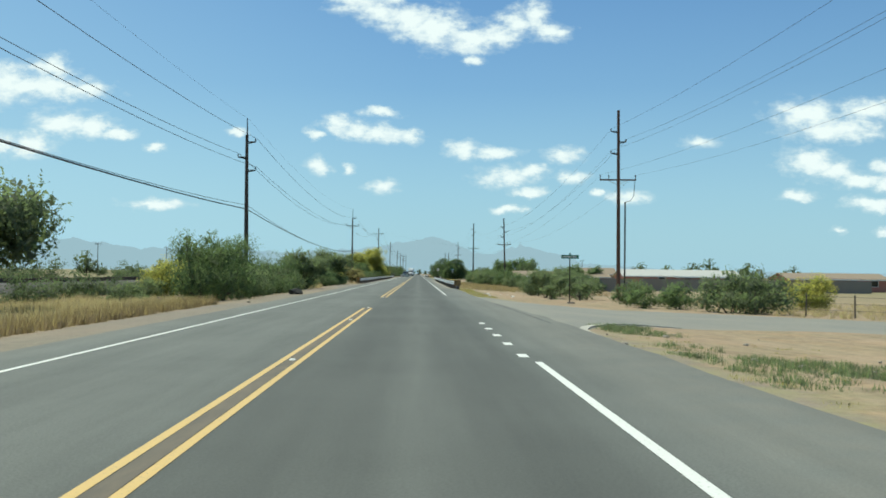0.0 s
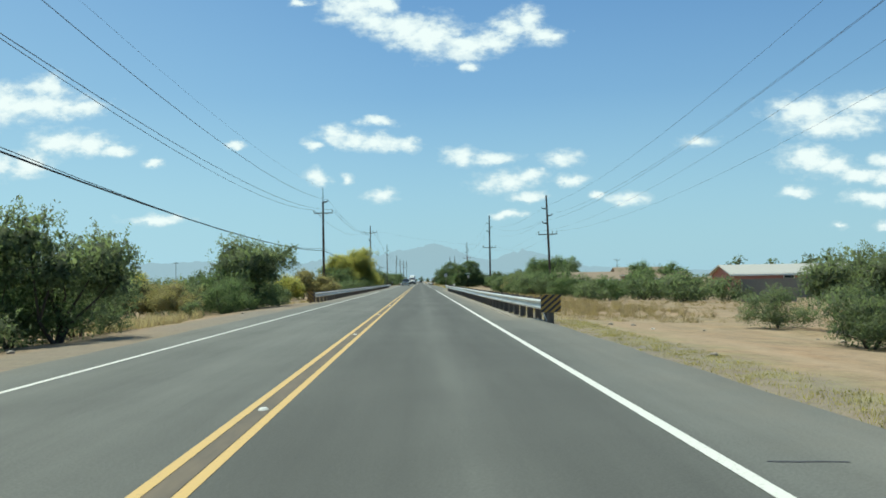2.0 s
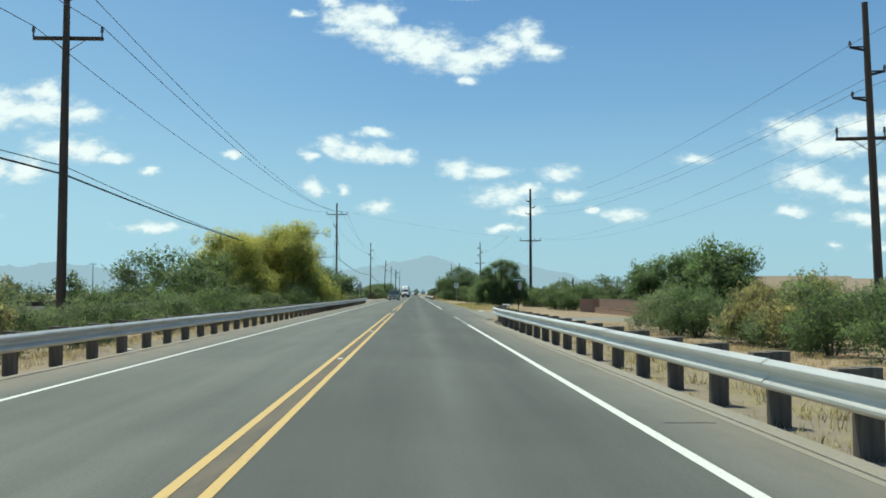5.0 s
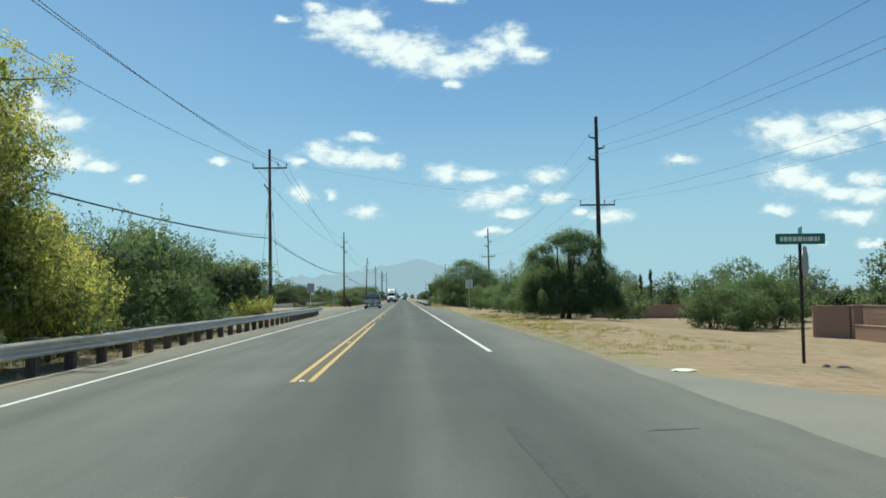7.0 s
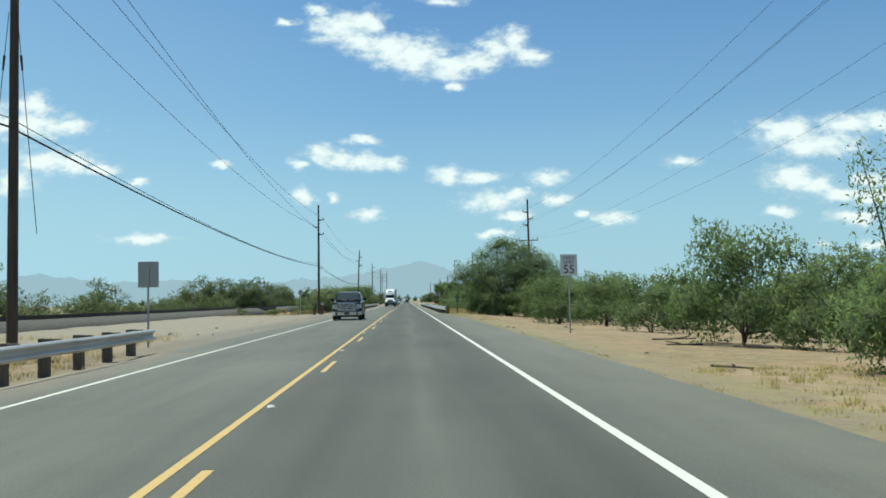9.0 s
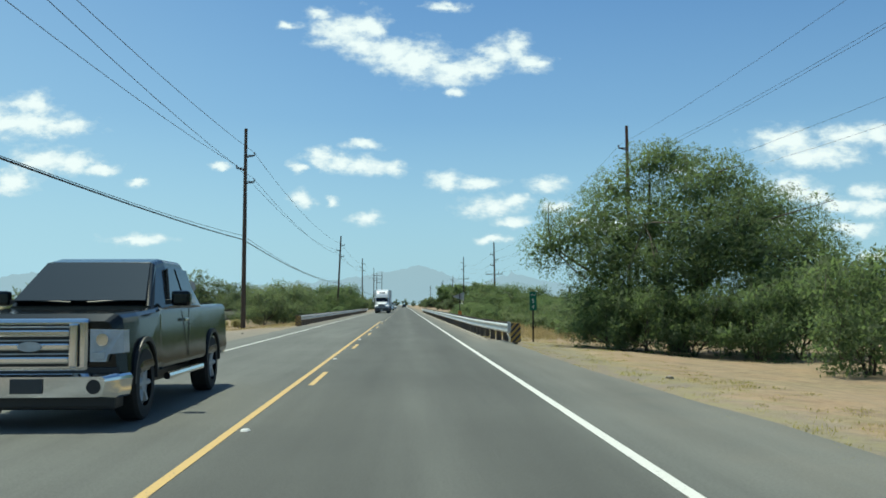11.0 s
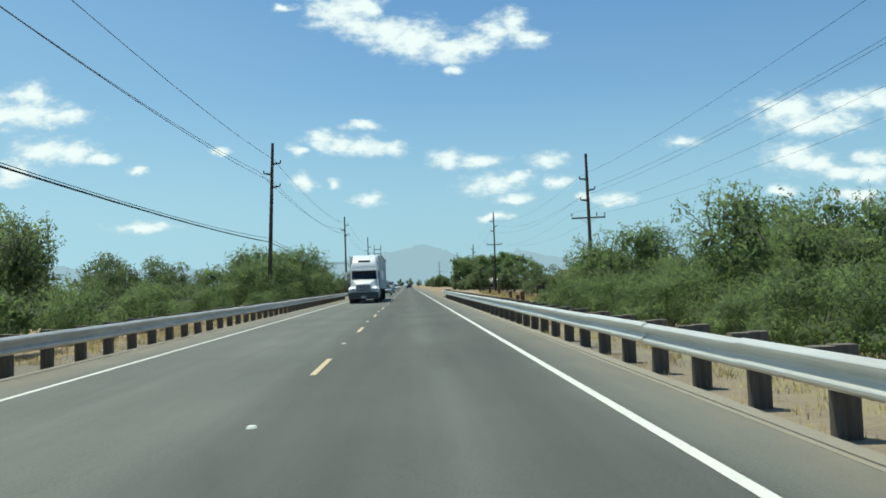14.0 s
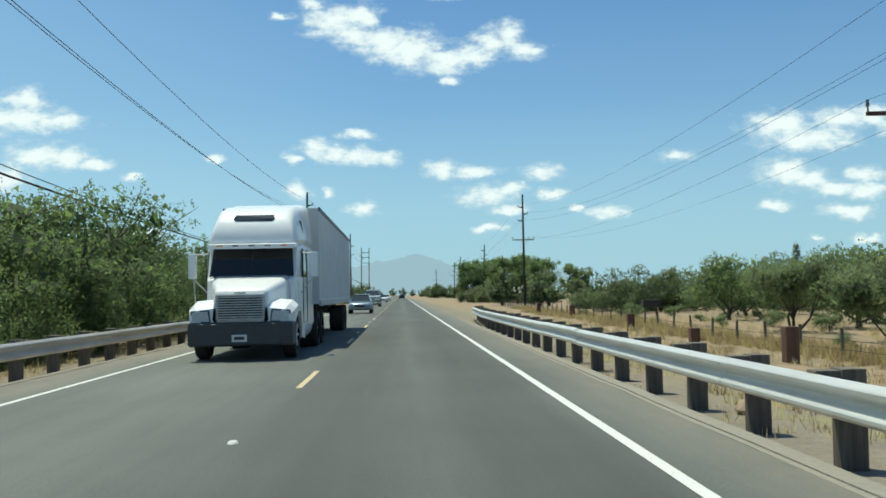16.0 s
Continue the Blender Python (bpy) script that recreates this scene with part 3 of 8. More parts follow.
def ground_z(x, y):
    """Height of the open ground: level with the road, falling away to both sides."""
    if x > 0:
        off = x - 4.3
        side = max(1 - smooth01((abs(y - 36) - 8) / 6), 1 - smooth01((abs(y - 196.5) - 6) / 5))
        lot = 1 - smooth01((abs(y - 250) - 32) / 20)
        drop = (0.28 * smooth01(off / 6) + 0.5 * smooth01((off - 4) / 22)) * (1 - lot) + (0.07 * smooth01(off / 4) + 0.5 * smooth01((off - 3) / 12)) * lot
        # a step down behind the kerbs of the guardrails
        behind = smooth01((x - 3.2) / 0.25) * max(smooth01((y - 84) / 3) * (1 - smooth01((y - 181) / 3)), smooth01((y - 331) / 3) * (1 - smooth01((y - 467) / 3)))
        drop += 0.075 * behind
        calm = 1 - side
    else:
        off = -7.4 - x
        calm = 1.0
        level = 1 - smooth01((abs(y - 315) - 32) / 10)
        drop = (0.34 * smooth01(off / 5)) * (1 - 0.85 * level)
        drop += 0.07 * smooth01((-6.4 - x) / 0.3) * max(smooth01((y - 117) / 3) * (1 - smooth01((y - 266) / 3)), smooth01((y - 359) / 3) * (1 - smooth01((y - 476) / 3)))
    rough = noise.noise((x * 0.23, y * 0.23, 3.0)) * 0.09 + noise.noise((x * 0.9, y * 0.9, 7.0)) * 0.03
    return -0.035 - drop + (rough * calm * smooth01(off / 2.5) if off > 0 else 0.0)


def steps(stops):
    out = []
    for (a, b, d) in stops:
        n = max(1, round((b - a) / d))
        out += [a + (b - a) * i / n for i in range(n)]
    return out + [stops[-1][1]]


xs = steps([(-4900, -900, 1000), (-900, -120, 130), (-120, -40, 10), (-40, -20, 2.5), (-20, -6, 0.7), (-6, 3, 3), (3, 18, 0.6), (18, 40, 2.2), (40, 120, 10), (120, 900, 130), (900, 4900, 1000)])
ys = steps([(-900, -60, 140), (-60, -10, 10), (-10, 500, 1.5), (500, 640, 7), (640, 1000, 40), (1000, 5000, 500)])
verts = [(x, y, ground_z(x, y)) for y in ys for x in xs]
nx = len(xs)
faces = [(j * nx + i, j * nx + i + 1, (j + 1) * nx + i + 1, (j + 1) * nx + i) for j in range(len(ys) - 1) for i in range(nx - 1)]
ground = tagged(mesh_part("ground", verts, faces, SAND, smooth=True), "sandy tan desert ground with dry weeds beside the road", "ground", kind="structure")

# ---------- road ----------
def edge_wave(y, seed):
    return 0.10 * noise.noise((y * 0.35, seed, 0)) + 0.05 * noise.noise((y * 1.7, seed, 4))


def right_edge(y):
    """The pavement is wider before the junctions."""
    return 3.80 + 0.72 * (1 - smooth01((y - 24) / 30)) + 0.44 * smooth01((y - 200) / 16) * (1 - smooth01((y - 306) / 12))


road_y = steps([(-400, -10, 30), (-10, 500, 1.0), (500, 700, 10), (700, 1500, 100)])
cols = 6
verts, faces = [], []
for y in road_y:
    left, right = LEFT_EDGE + edge_wave(y, 1.0), right_edge(y) + edge_wave(y, 9.0)
    if 85 < y < 184 or y > 332:
        right = 3.12
    if 116 < y < 270 or y > 359:
        left = -6.42
    row = [(left + (right - left) * k / cols, y, 0.0) for k in range(cols + 1)]
    verts += [(left - 0.03, y, -0.12), *row, (right + 0.03, y, -0.12)]
n = cols + 3
for j in range(len(road_y) - 1):
    faces += [(j * n + i, j * n + i + 1, (j + 1) * n + i + 1, (j + 1) * n + i) for i in range(n - 1)]
road = tagged(mesh_part("road", verts, faces, ASPHALT), "grey weathered two-lane asphalt road with painted lines", "road", kind="structure")


def stripe(name, x, y0, y1, width, mat, label=""):
    bm = bmesh.new()
    count = max(1, round((y1 - y0) / 6.0))
    for k in range(count):
        a, b = y0 + (y1 - y0) * k / count, y0 + (y1 - y0) * (k + 1) / count
        v = [bm.verts.new(p) for p in ((x - width / 2, a, 0.005), (x + width / 2, a, 0.005), (x + width / 2, b, 0.005), (x - width / 2, b, 0.005))]
        bm.faces.new(v)
    return part(name, bm, mat, road, label)


EDGE_X, MID_L, MID_R, SIDE_X = -5.26, -1.82, -1.53, 2.06
stripe("edge_line", EDGE_X, -60, 1200, 0.10, WHITE_PAINT, "white painted edge line")
stripe("edge_line", SIDE_X + 0.14, -60, 14.4, 0.12, WHITE_PAINT, "white painted turn-lane line")
stripe("edge_line", SIDE_X, 58.6, 176, 0.115, WHITE_PAINT, "white painted edge line")
stripe("edge_line", SIDE_X, 213.6, 1200, 0.115, WHITE_PAINT, "white painted edge line")
for y in (15.5, 18.1, 20.6, 23.0, 25.5, 178.0, 180.4, 182.9, 185.4, 187.8):
    stripe("turn_lane_dash", SIDE_X + 0.02, y - 0.31, y + 0.31, 0.17, WHITE_PAINT)
for a, b in ((-60, 35.6), (51.2, 198.0), (206.5, 236.0)):
    stripe("centre_line", MID_L, a, b, 0.095, YELLOW_PAINT, "yellow painted centre line")
    stripe("centre_line", MID_R, a, b, 0.095, YELLOW_PAINT, "yellow painted centre line")
for a, b in ((-60, 35.6), (51.2, 198.0), (206.5, 236.0)):
    stripe("line_stain", (MID_L + MID_R) / 2, a, b, 0.18, STAIN, "brown stain between the centre lines")
stripe("centre_line", MID_L, 236.0, 371.2, 0.095, YELLOW_PAINT, "yellow painted centre line")
dash_starts = [236.3 + 12.83 * k for k in range(7)] + [326.0 + 12.33 * k for k in range(40)]
for y in dash_starts:
    stripe("centre_dash", MID_R if y < 372 else -1.48, y, y + 3.0, 0.095, YELLOW_PAINT if y < 372 else FADED_YELLOW)
bm = bmesh.new()
bmesh.ops.create_cone(bm, cap_ends=True, segments=10, radius1=0.055, radius2=0.04, depth=0.02, matrix=Matrix.Translation((0, 0, 0.014)))
dot = part("road_reflector", bm, REFLECTOR)
stud_mesh = dot.data
bpy.data.objects.remove(dot)
for y in [2.0 + 12.3 * k for k in range(3)] + [35.9] + [51.2 + 13.1 * k for k in range(12)] + [206.6 + 12.6 * k for k in range(3)] + [s + 7.3 for s in dash_starts[:-1]]:
    x = -1.67 if y < 372 else -1.53
    shared("road_reflector", stud_mesh, road, pose(x, y, 0) @ Matrix.Diagonal((1.0, 1.5, 1, 1)))
# tar-filled joints across the lane and the shoulder
for k, y in enumerate(range(4, 470, 14)):
    bm = bmesh.new()
    random.seed(k)
    x, yy = (2.35, y + random.random() * 5) if k % 3 else (-6.2, y)
    end = RIGHT_EDGE - 0.8 if k % 3 else -5.4
    row = []
    while x < end:
        row.append((x, yy))
        x += 0.18
        yy += random.uniform(-0.05, 0.05)
    for (xa, ya), (xb, yb) in zip(row, row[1:]):
        bm.faces.new([bm.verts.new(p) for p in ((xa, ya - 0.014, 0.004), (xb, yb - 0.014, 0.004), (xb, yb + 0.014, 0.004), (xa, ya + 0.014, 0.004))])
    part("crack", bm, MARK_BLACK, road)

# tar seam along the side road's mouth and dark skid marks before the second junction
def strip(name, points, width, mat):
    bm = bmesh.new()
    for (xa, ya), (xb, yb) in zip(points, points[1:]):
        n = max(1, round(math.hypot(xb - xa, yb - ya) / 0.5))
        row = [(xa + (xb - xa) * k / n + 0.02 * noise.noise((k * 0.7, ya, 1)), ya + (yb - ya) * k / n) for k in range(n + 1)]
        for (x0, y0), (x1, y1) in zip(row, row[1:]):
            bm.faces.new([bm.verts.new(p) for p in ((x0 - width / 2, y0, 0.004), (x0 + width / 2, y0, 0.004), (x1 + width / 2, y1, 0.004), (x1 - width / 2, y1, 0.004))])
    return part(name, bm, mat, road)


strip("tar_seam", [(4.10, 26.0), (4.04, 32.0), (3.95, 37.0), (3.85, 42.0)], 0.06, SKID)
strip("skid_mark", [(1.42, 184.0), (1.33, 189.0), (1.22, 193.0), (1.08, 201.0)], 0.16, SKID)
strip("skid_mark", [(-0.10, 184.0), (-0.13, 190.0), (-0.17, 197.0)], 0.14, SKID)

# side roads
def along(line, x):
    for (xa, ya), (xb, yb) in zip(line, line[1:]):
        if xa <= x <= xb:
            return ya + (yb - ya) * (x - xa) / (xb - xa)
    return line[-1][1]


def side_road(name, near, far, label):
    """A sheet between its two edges that follows the fall of the ground."""
    verts, faces = [], []
    columns = steps([(3.2, 12, 0.55), (12, 60, 4)])
    rows = 10
    for x in columns:
        a, b = along(near, x), along(far, x)
        for k in range(rows + 1):
            y = a + (b - a) * k / rows + 0.12 * noise.noise((x * 0.9, k, 3.0)) * (k in (0, rows))
            verts.append((x, y, ground_z(x, y) + (0.004 if x < 3.7 else 0.0 if k in (0, rows) else 0.022)))
    n = rows + 1
    for i in range(len(columns) - 1):
        faces += [(i * n + k, (i + 1) * n + k, (i + 1) * n + k + 1, i * n + k + 1) for k in range(rows)]
    return tagged(mesh_part(name, verts, faces, SIDE_ASPHALT), label, "road", kind="structure")


side_road("road_side_a", [(3.2, 20.0), (4.25, 22.2), (5.2, 25.2), (7.5, 28.0), (11, 29.3), (20, 30), (60, 30)], [(3.2, 60), (4.2, 56), (4.9, 51), (7.0, 46.6), (10, 44.5), (20, 43.5), (60, 43.5)], "pale worn asphalt side road at a junction")
side_road("road_side_b", [(3.2, 187.5), (3.9, 188.4), (4.4, 190.0), (5.2, 190.9), (7, 191.8), (12, 192.2), (60, 192.2)], [(3.2, 216), (4.1, 211), (5.0, 206.3), (6.4, 203.6), (9, 201.6), (16, 200.6), (40, 200.4)], "pale asphalt side street at a junction")
# low rounded kerb round the corner of the first junction
def arc_kerb(name, points, width):
    """points: (x, y) of the kerb's face towards the pavement."""
    bm = bmesh.new()
    secs = []
    for k in range(len(points)):
        a, b = Vector(points[max(k - 1, 0)]), Vector(points[min(k + 1, len(points) - 1)])
        way = (b - a).normalized()
        side = Vector((way.y, -way.x))
        low = 0.012 if k in (0, len(points) - 1) else 0.03
        x, y = points[k]
        z = ground_z(x, y)
        secs.append([(x + side.x * d, y + side.y * d, z + h) for d, h in ((0, -0.15), (0, low - 0.015), (0.015, low), (width, low), (width, -0.15))])
    loft(bm, secs)
    return tagged(part(name, bm, PALE_KERB), "pale concrete kerb round the corner of the junction", "kerb", kind="structure")


arc_kerb("kerb_corner", [(4.22, 19.2), (4.26, 20.6), (4.30, 22.2), (4.42, 23.5), (4.75, 24.8), (5.24, 25.9), (5.75, 26.9), (6.3, 27.7), (7.2, 28.4), (8.6, 28.9)], 0.26)
# kerbs beside the guardrails
def kerb(name, x0, x1, ya, yb, lip):
    bm = bmesh.new()
    rows = steps([(ya, yb, 1.5)])
    profile = [(x0, -0.16), (x0, 0.004), (lip[0], 0.008), (lip[0], 0.022), (lip[1], 0.024), (lip[1], -0.16)]

    def sink(y):
        return 0.03 * (1 - smooth01(min(y - ya, yb - y) / 5))

    loft(bm, [[(x + 0.012 * noise.noise((y * 0.8, x, 2)), y, z - sink(y) + 0.01 * noise.noise((y * 0.6, x, 5))) for x, z in profile] for y in rows])
    return tagged(part(name, bm, KERB), "dusty concrete kerb beneath the guardrail", "kerb", kind="structure")


kerb("kerb_a", 3.02, 3.45, 84, 184, (3.10, 3.32))
kerb("kerb_b", -6.32, -6.95, 116.5, 269.5, (-6.38, -6.54))
kerb("kerb_c", 3.02, 3.45, 331, 470, (3.08, 3.26))
kerb("kerb_d", -6.32, -6.95, 358.5, 480, (-6.38, -6.54))

# ---------- railway on the left ----------
def railway_bank(label, ya, yb):
    """Gravel bank from ya to yb, running out in a slope where it meets the wash."""
    bm = bmesh.new()
    rows = []
    for y in steps([(ya, yb, 3.0)]):
        top = 0.5 if y < -190 or y > 690 or min(y - ya, yb - y) > 1.0 else -0.45
        rows.append([(-29.5, y, -0.6), (-26.2, y, top + 0.05 * noise.noise((y * 0.2, 1, 1))), (-22.8, y, top + 0.05 * noise.noise((y * 0.2, 4, 1))), (-20.4 + 0.5 * noise.noise((y * 0.1, 1, 9)), y, -0.6)])
    loft(bm, rows)
    tagged(part("railway_bank", bm, BALLAST, smooth=True), label, "embankment", kind="structure")


railway_bank("long grey gravel railway embankment", -200, 389)
railway_bank("grey gravel railway embankment beyond the wash", 403, 700)
for x in (-25.2, -23.75):
    bm = bmesh.new()
    box(bm, x - 0.07, x + 0.07, -200, 700, 0.50, 0.56)
    box(bm, x - 0.02, x + 0.02, -200, 700, 0.55, 0.70)
    box(bm, x - 0.04, x + 0.04, -200, 700, 0.69, 0.75)
    tagged(part("railway_rail", bm, RUST), "rusty brown steel railway rail on gravel", "rail", "railway rails")
trestle = tagged(new("railway_trestle"), "low dark timber trestle carrying the railway over a wash", "bridge")
trestle.matrix_basis = pose(-24.5, 396, -0.5)
for x in (-1.5, -0.75, 0.75, 1.5):
    part("stringer", box(bmesh.new(), x - 0.13, x + 0.13, -10.2, 10.2, 0.28, 0.86, 0.02), DARK_POLE, trestle)
for y in (-8.4, -5.6, -2.8, 0.0, 2.8, 5.6, 8.4):
    part("cap_beam", box(bmesh.new(), -1.9, 1.9, y - 0.15, y + 0.15, 0.02, 0.28, 0.02), DARK_POLE, trestle)
    for x in (-1.5, -0.5, 0.5, 1.5):
        part("pile", tube(bmesh.new(), (x, y, -0.6), (x, y, 0.04), 0.15, 0.14, 10), DARK_POLE, trestle)
for k in range(34):
    part("tie", box(bmesh.new(), -1.75, 1.75, -9.9 + 0.6 * k, -9.68 + 0.6 * k, 0.86, 1.0, 0.01), DARK_POLE, trestle)

# ---------- far mountains ----------
def peak_profile(u):
    stops = [(-1.2, 0.016), (-0.6, 0.022), (-0.43, 0.030), (-0.395, 0.034), (-0.36, 0.031), (-0.31, 0.024), (-0.26, 0.026), (-0.14, 0.022), (-0.07, 0.027), (-0.02, 0.036), (0.018, 0.041), (0.04, 0.037), (0.06, 0.026), (0.082, 0.022), (0.115, 0.034), (0.14, 0.028), (0.165, 0.024), (0.19, 0.014), (0.30, 0.008), (1.2, 0.006)]
    for (a, ha), (b, hb) in zip(stops, stops[1:]):
        if a <= u <= b:
            return ha + (hb - ha) * (u - a) / (b - a)
    return 0.006


mx, my = steps([(-3000, 3000, 22)]), steps([(4300, 5000, 50)])
verts = []
for y in my:
    for x in mx:
        t = (y - 4300) / 500
        body = smooth01(t) if t < 1 else 1 - 0.3 * (t - 1)
        crag = 1 + 0.17 * noise.noise((x * 0.012, y * 0.012, 2)) + 0.12 * noise.noise((x * 0.04, y * 0.03, 5))
        verts.append((x, y, peak_profile(x / 4650) * 4650 * body * crag - 3))
nx = len(mx)
faces = [(j * nx + i, j * nx + i + 1, (j + 1) * nx + i + 1, (j + 1) * nx + i) for j in range(len(my) - 1) for i in range(nx - 1)]


def painted_haze(name, color, share):
    """Far distance: a dull surface with bright air's haze painted in as emission."""
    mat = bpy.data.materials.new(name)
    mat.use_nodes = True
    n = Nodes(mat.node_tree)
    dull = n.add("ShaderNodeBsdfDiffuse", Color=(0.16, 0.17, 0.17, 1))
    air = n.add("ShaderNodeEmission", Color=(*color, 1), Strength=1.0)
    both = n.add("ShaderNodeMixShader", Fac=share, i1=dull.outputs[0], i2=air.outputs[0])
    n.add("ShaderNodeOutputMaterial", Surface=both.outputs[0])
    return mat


# nine tenths of the mountains' colour is painted blue haze that glows
PAINTED_HAZE = painted_haze("far_mountain_painted_haze", (0.385, 0.55, 0.72), 0.9)
tagged(mesh_part("backdrop_mountains", verts, faces, PAINTED_HAZE, smooth=True), "pale blue hazy mountain range on the horizon", "mountains", kind="structure")


# ---------- plants ----------
def leaf_sheet(rng, blobs, count, length, width, droop=0.0, inside=0.12, per=1):
    """Small pointed leaves over ellipsoid clumps, set along feathery sprays: verts and faces."""
    blobs = np.array(blobs, float)
    area = (blobs[:, 3] * blobs[:, 4]) ** 0.9
    sprays = max(1, count // per)
    pick = rng.choice(len(blobs), sprays, p=area / area.sum())
    d = rng.normal(size=(sprays, 3))
    d /= np.linalg.norm(d, axis=1)[:, None]
    deep = np.where(rng.random(sprays) < inside, rng.uniform(0.2, 0.8, sprays), rng.uniform(0.82, 1.02, sprays))
    ragged = 1 + 0.15 * np.sin(d[:, 0] * 7 + pick) * np.cos(d[:, 1] * 6 + 2 * pick)
    root = blobs[pick, :3] + d * blobs[pick][:, [3, 3, 4]] * (deep * ragged)[:, None]
    lead = rng.normal(size=(sprays, 3)) * 0.6 + d * 0.9
    lead[:, 2] += 0.25 - droop
    lead /= np.linalg.norm(lead, axis=1)[:, None]
    if per > 1:
        t = np.tile(np.linspace(-0.5, 0.5, per), sprays)
        reach = np.repeat(rng.uniform(0.6, 1.4, sprays), per) * length * per * 0.36
        lead = np.repeat(lead, per, 0)
        c = np.repeat(root, per, 0) + lead * (t * reach)[:, None] + rng.normal(size=(sprays * per, 3)) * length * 0.42
        c[:, 2] -= (0.3 + droop) * reach * (t + 0.5) ** 2 * 0.5
        along = lead * 0.55 + rng.normal(size=(sprays * per, 3)) * 0.62
    else:
        c, along = root, lead + rng.normal(size=(sprays, 3)) * 0.5
    n = len(c)
    along /= np.linalg.norm(along, axis=1)[:, None]
    side = np.cross(along, rng.normal(size=(n, 3)))
    side /= np.linalg.norm(side, axis=1)[:, None]
    size = rng.uniform(0.6, 1.35, n)[:, None]
    a, b = along * size * length / 2, side * size * width / 2
    c[:, 2] = np.maximum(c[:, 2], 0.06)
    tri = np.stack([c - a + b, c - a * 0.4 - b, c + a], 1)
    # leaves of one clump share a soft outward normal, as fine foliage does
    own = np.cross(tri[:, 1] - tri[:, 0], tri[:, 2] - tri[:, 0])
    own /= np.linalg.norm(own, axis=1)[:, None] + 1e-9
    out = np.repeat(d, n // sprays, 0) + (0, 0, 0.7)
    out /= np.linalg.norm(out, axis=1)[:, None] + 1e-9
    back = (own * out).sum(1) < 0
    tri[back] = tri[back][:, ::-1]
    own[back] *= -1
    soft = out * 0.9 + own * 0.25
    soft /= np.linalg.norm(soft, axis=1)[:, None]
    return tri.reshape(-1, 3), np.arange(n * 3).reshape(-1, 3), np.repeat(soft, 3, 0)


def foliage(name, pieces, stretch, mat, root, label=""):
    """One mesh of leaf sheets with their soft normals."""
    verts = np.concatenate([p[0] for p in pieces]) * stretch
    faces = np.arange(len(verts)).reshape(-1, 3)
    ob = mesh_part(name, verts, faces, mat, root, label, smooth=True)
    ob.data.normals_split_custom_set_from_vertices(np.concatenate([p[2] for p in pieces]).tolist())
    return ob


def limbs(bm, rng, base_r, targets, stems, fork=0.35):
    """Tapered crooked stems from the ground, forking to the clump centres."""
    for s in range(stems):
        a = rng.uniform(0, 6.28)
        foot = Vector((0.16 * base_r * 8 * math.cos(a) * (stems > 1), 0.16 * base_r * 8 * math.sin(a) * (stems > 1), -0.25))
        mine = targets[s::stems]
        mid = sum((Vector(t) for t in mine), Vector()) / len(mine)
        knee = foot.lerp(Vector((mid.x, mid.y, mid.z)), fork) + Vector(rng.normal(0, 0.12, 3))
        knee.z = max(knee.z, 0.25)
        tube(bm, foot, knee, base_r, base_r * 0.72, 7, False)
        for t in mine:
            t = Vector(t)
            bend = knee.lerp(t, 0.5) + Vector(rng.normal(0, 0.14, 3))
            tube(bm, knee, bend, base_r * 0.55, base_r * 0.36, 6, False)
            tube(bm, bend, t + Vector((0, 0, 0.1)), base_r * 0.36, base_r * 0.1, 5, False)


PLANTS = {}


def crown_blobs(rng, r, z0, h, count, size):
    out = []
    for k in range(count):
        a, q = rng.uniform(0, 6.28), math.sqrt(rng.uniform(0.0, 1.0)) * 0.72
        z = z0 + (h - z0) * rng.uniform(0.12, 0.86) * (1 - 0.35 * q)
        s = size * rng.uniform(0.75, 1.25)
        out.append((r * q * math.cos(a), r * q * math.sin(a), min(max(z, s * 0.55), h - s * 0.6), s, s * rng.uniform(0.62, 0.85)))
    return out


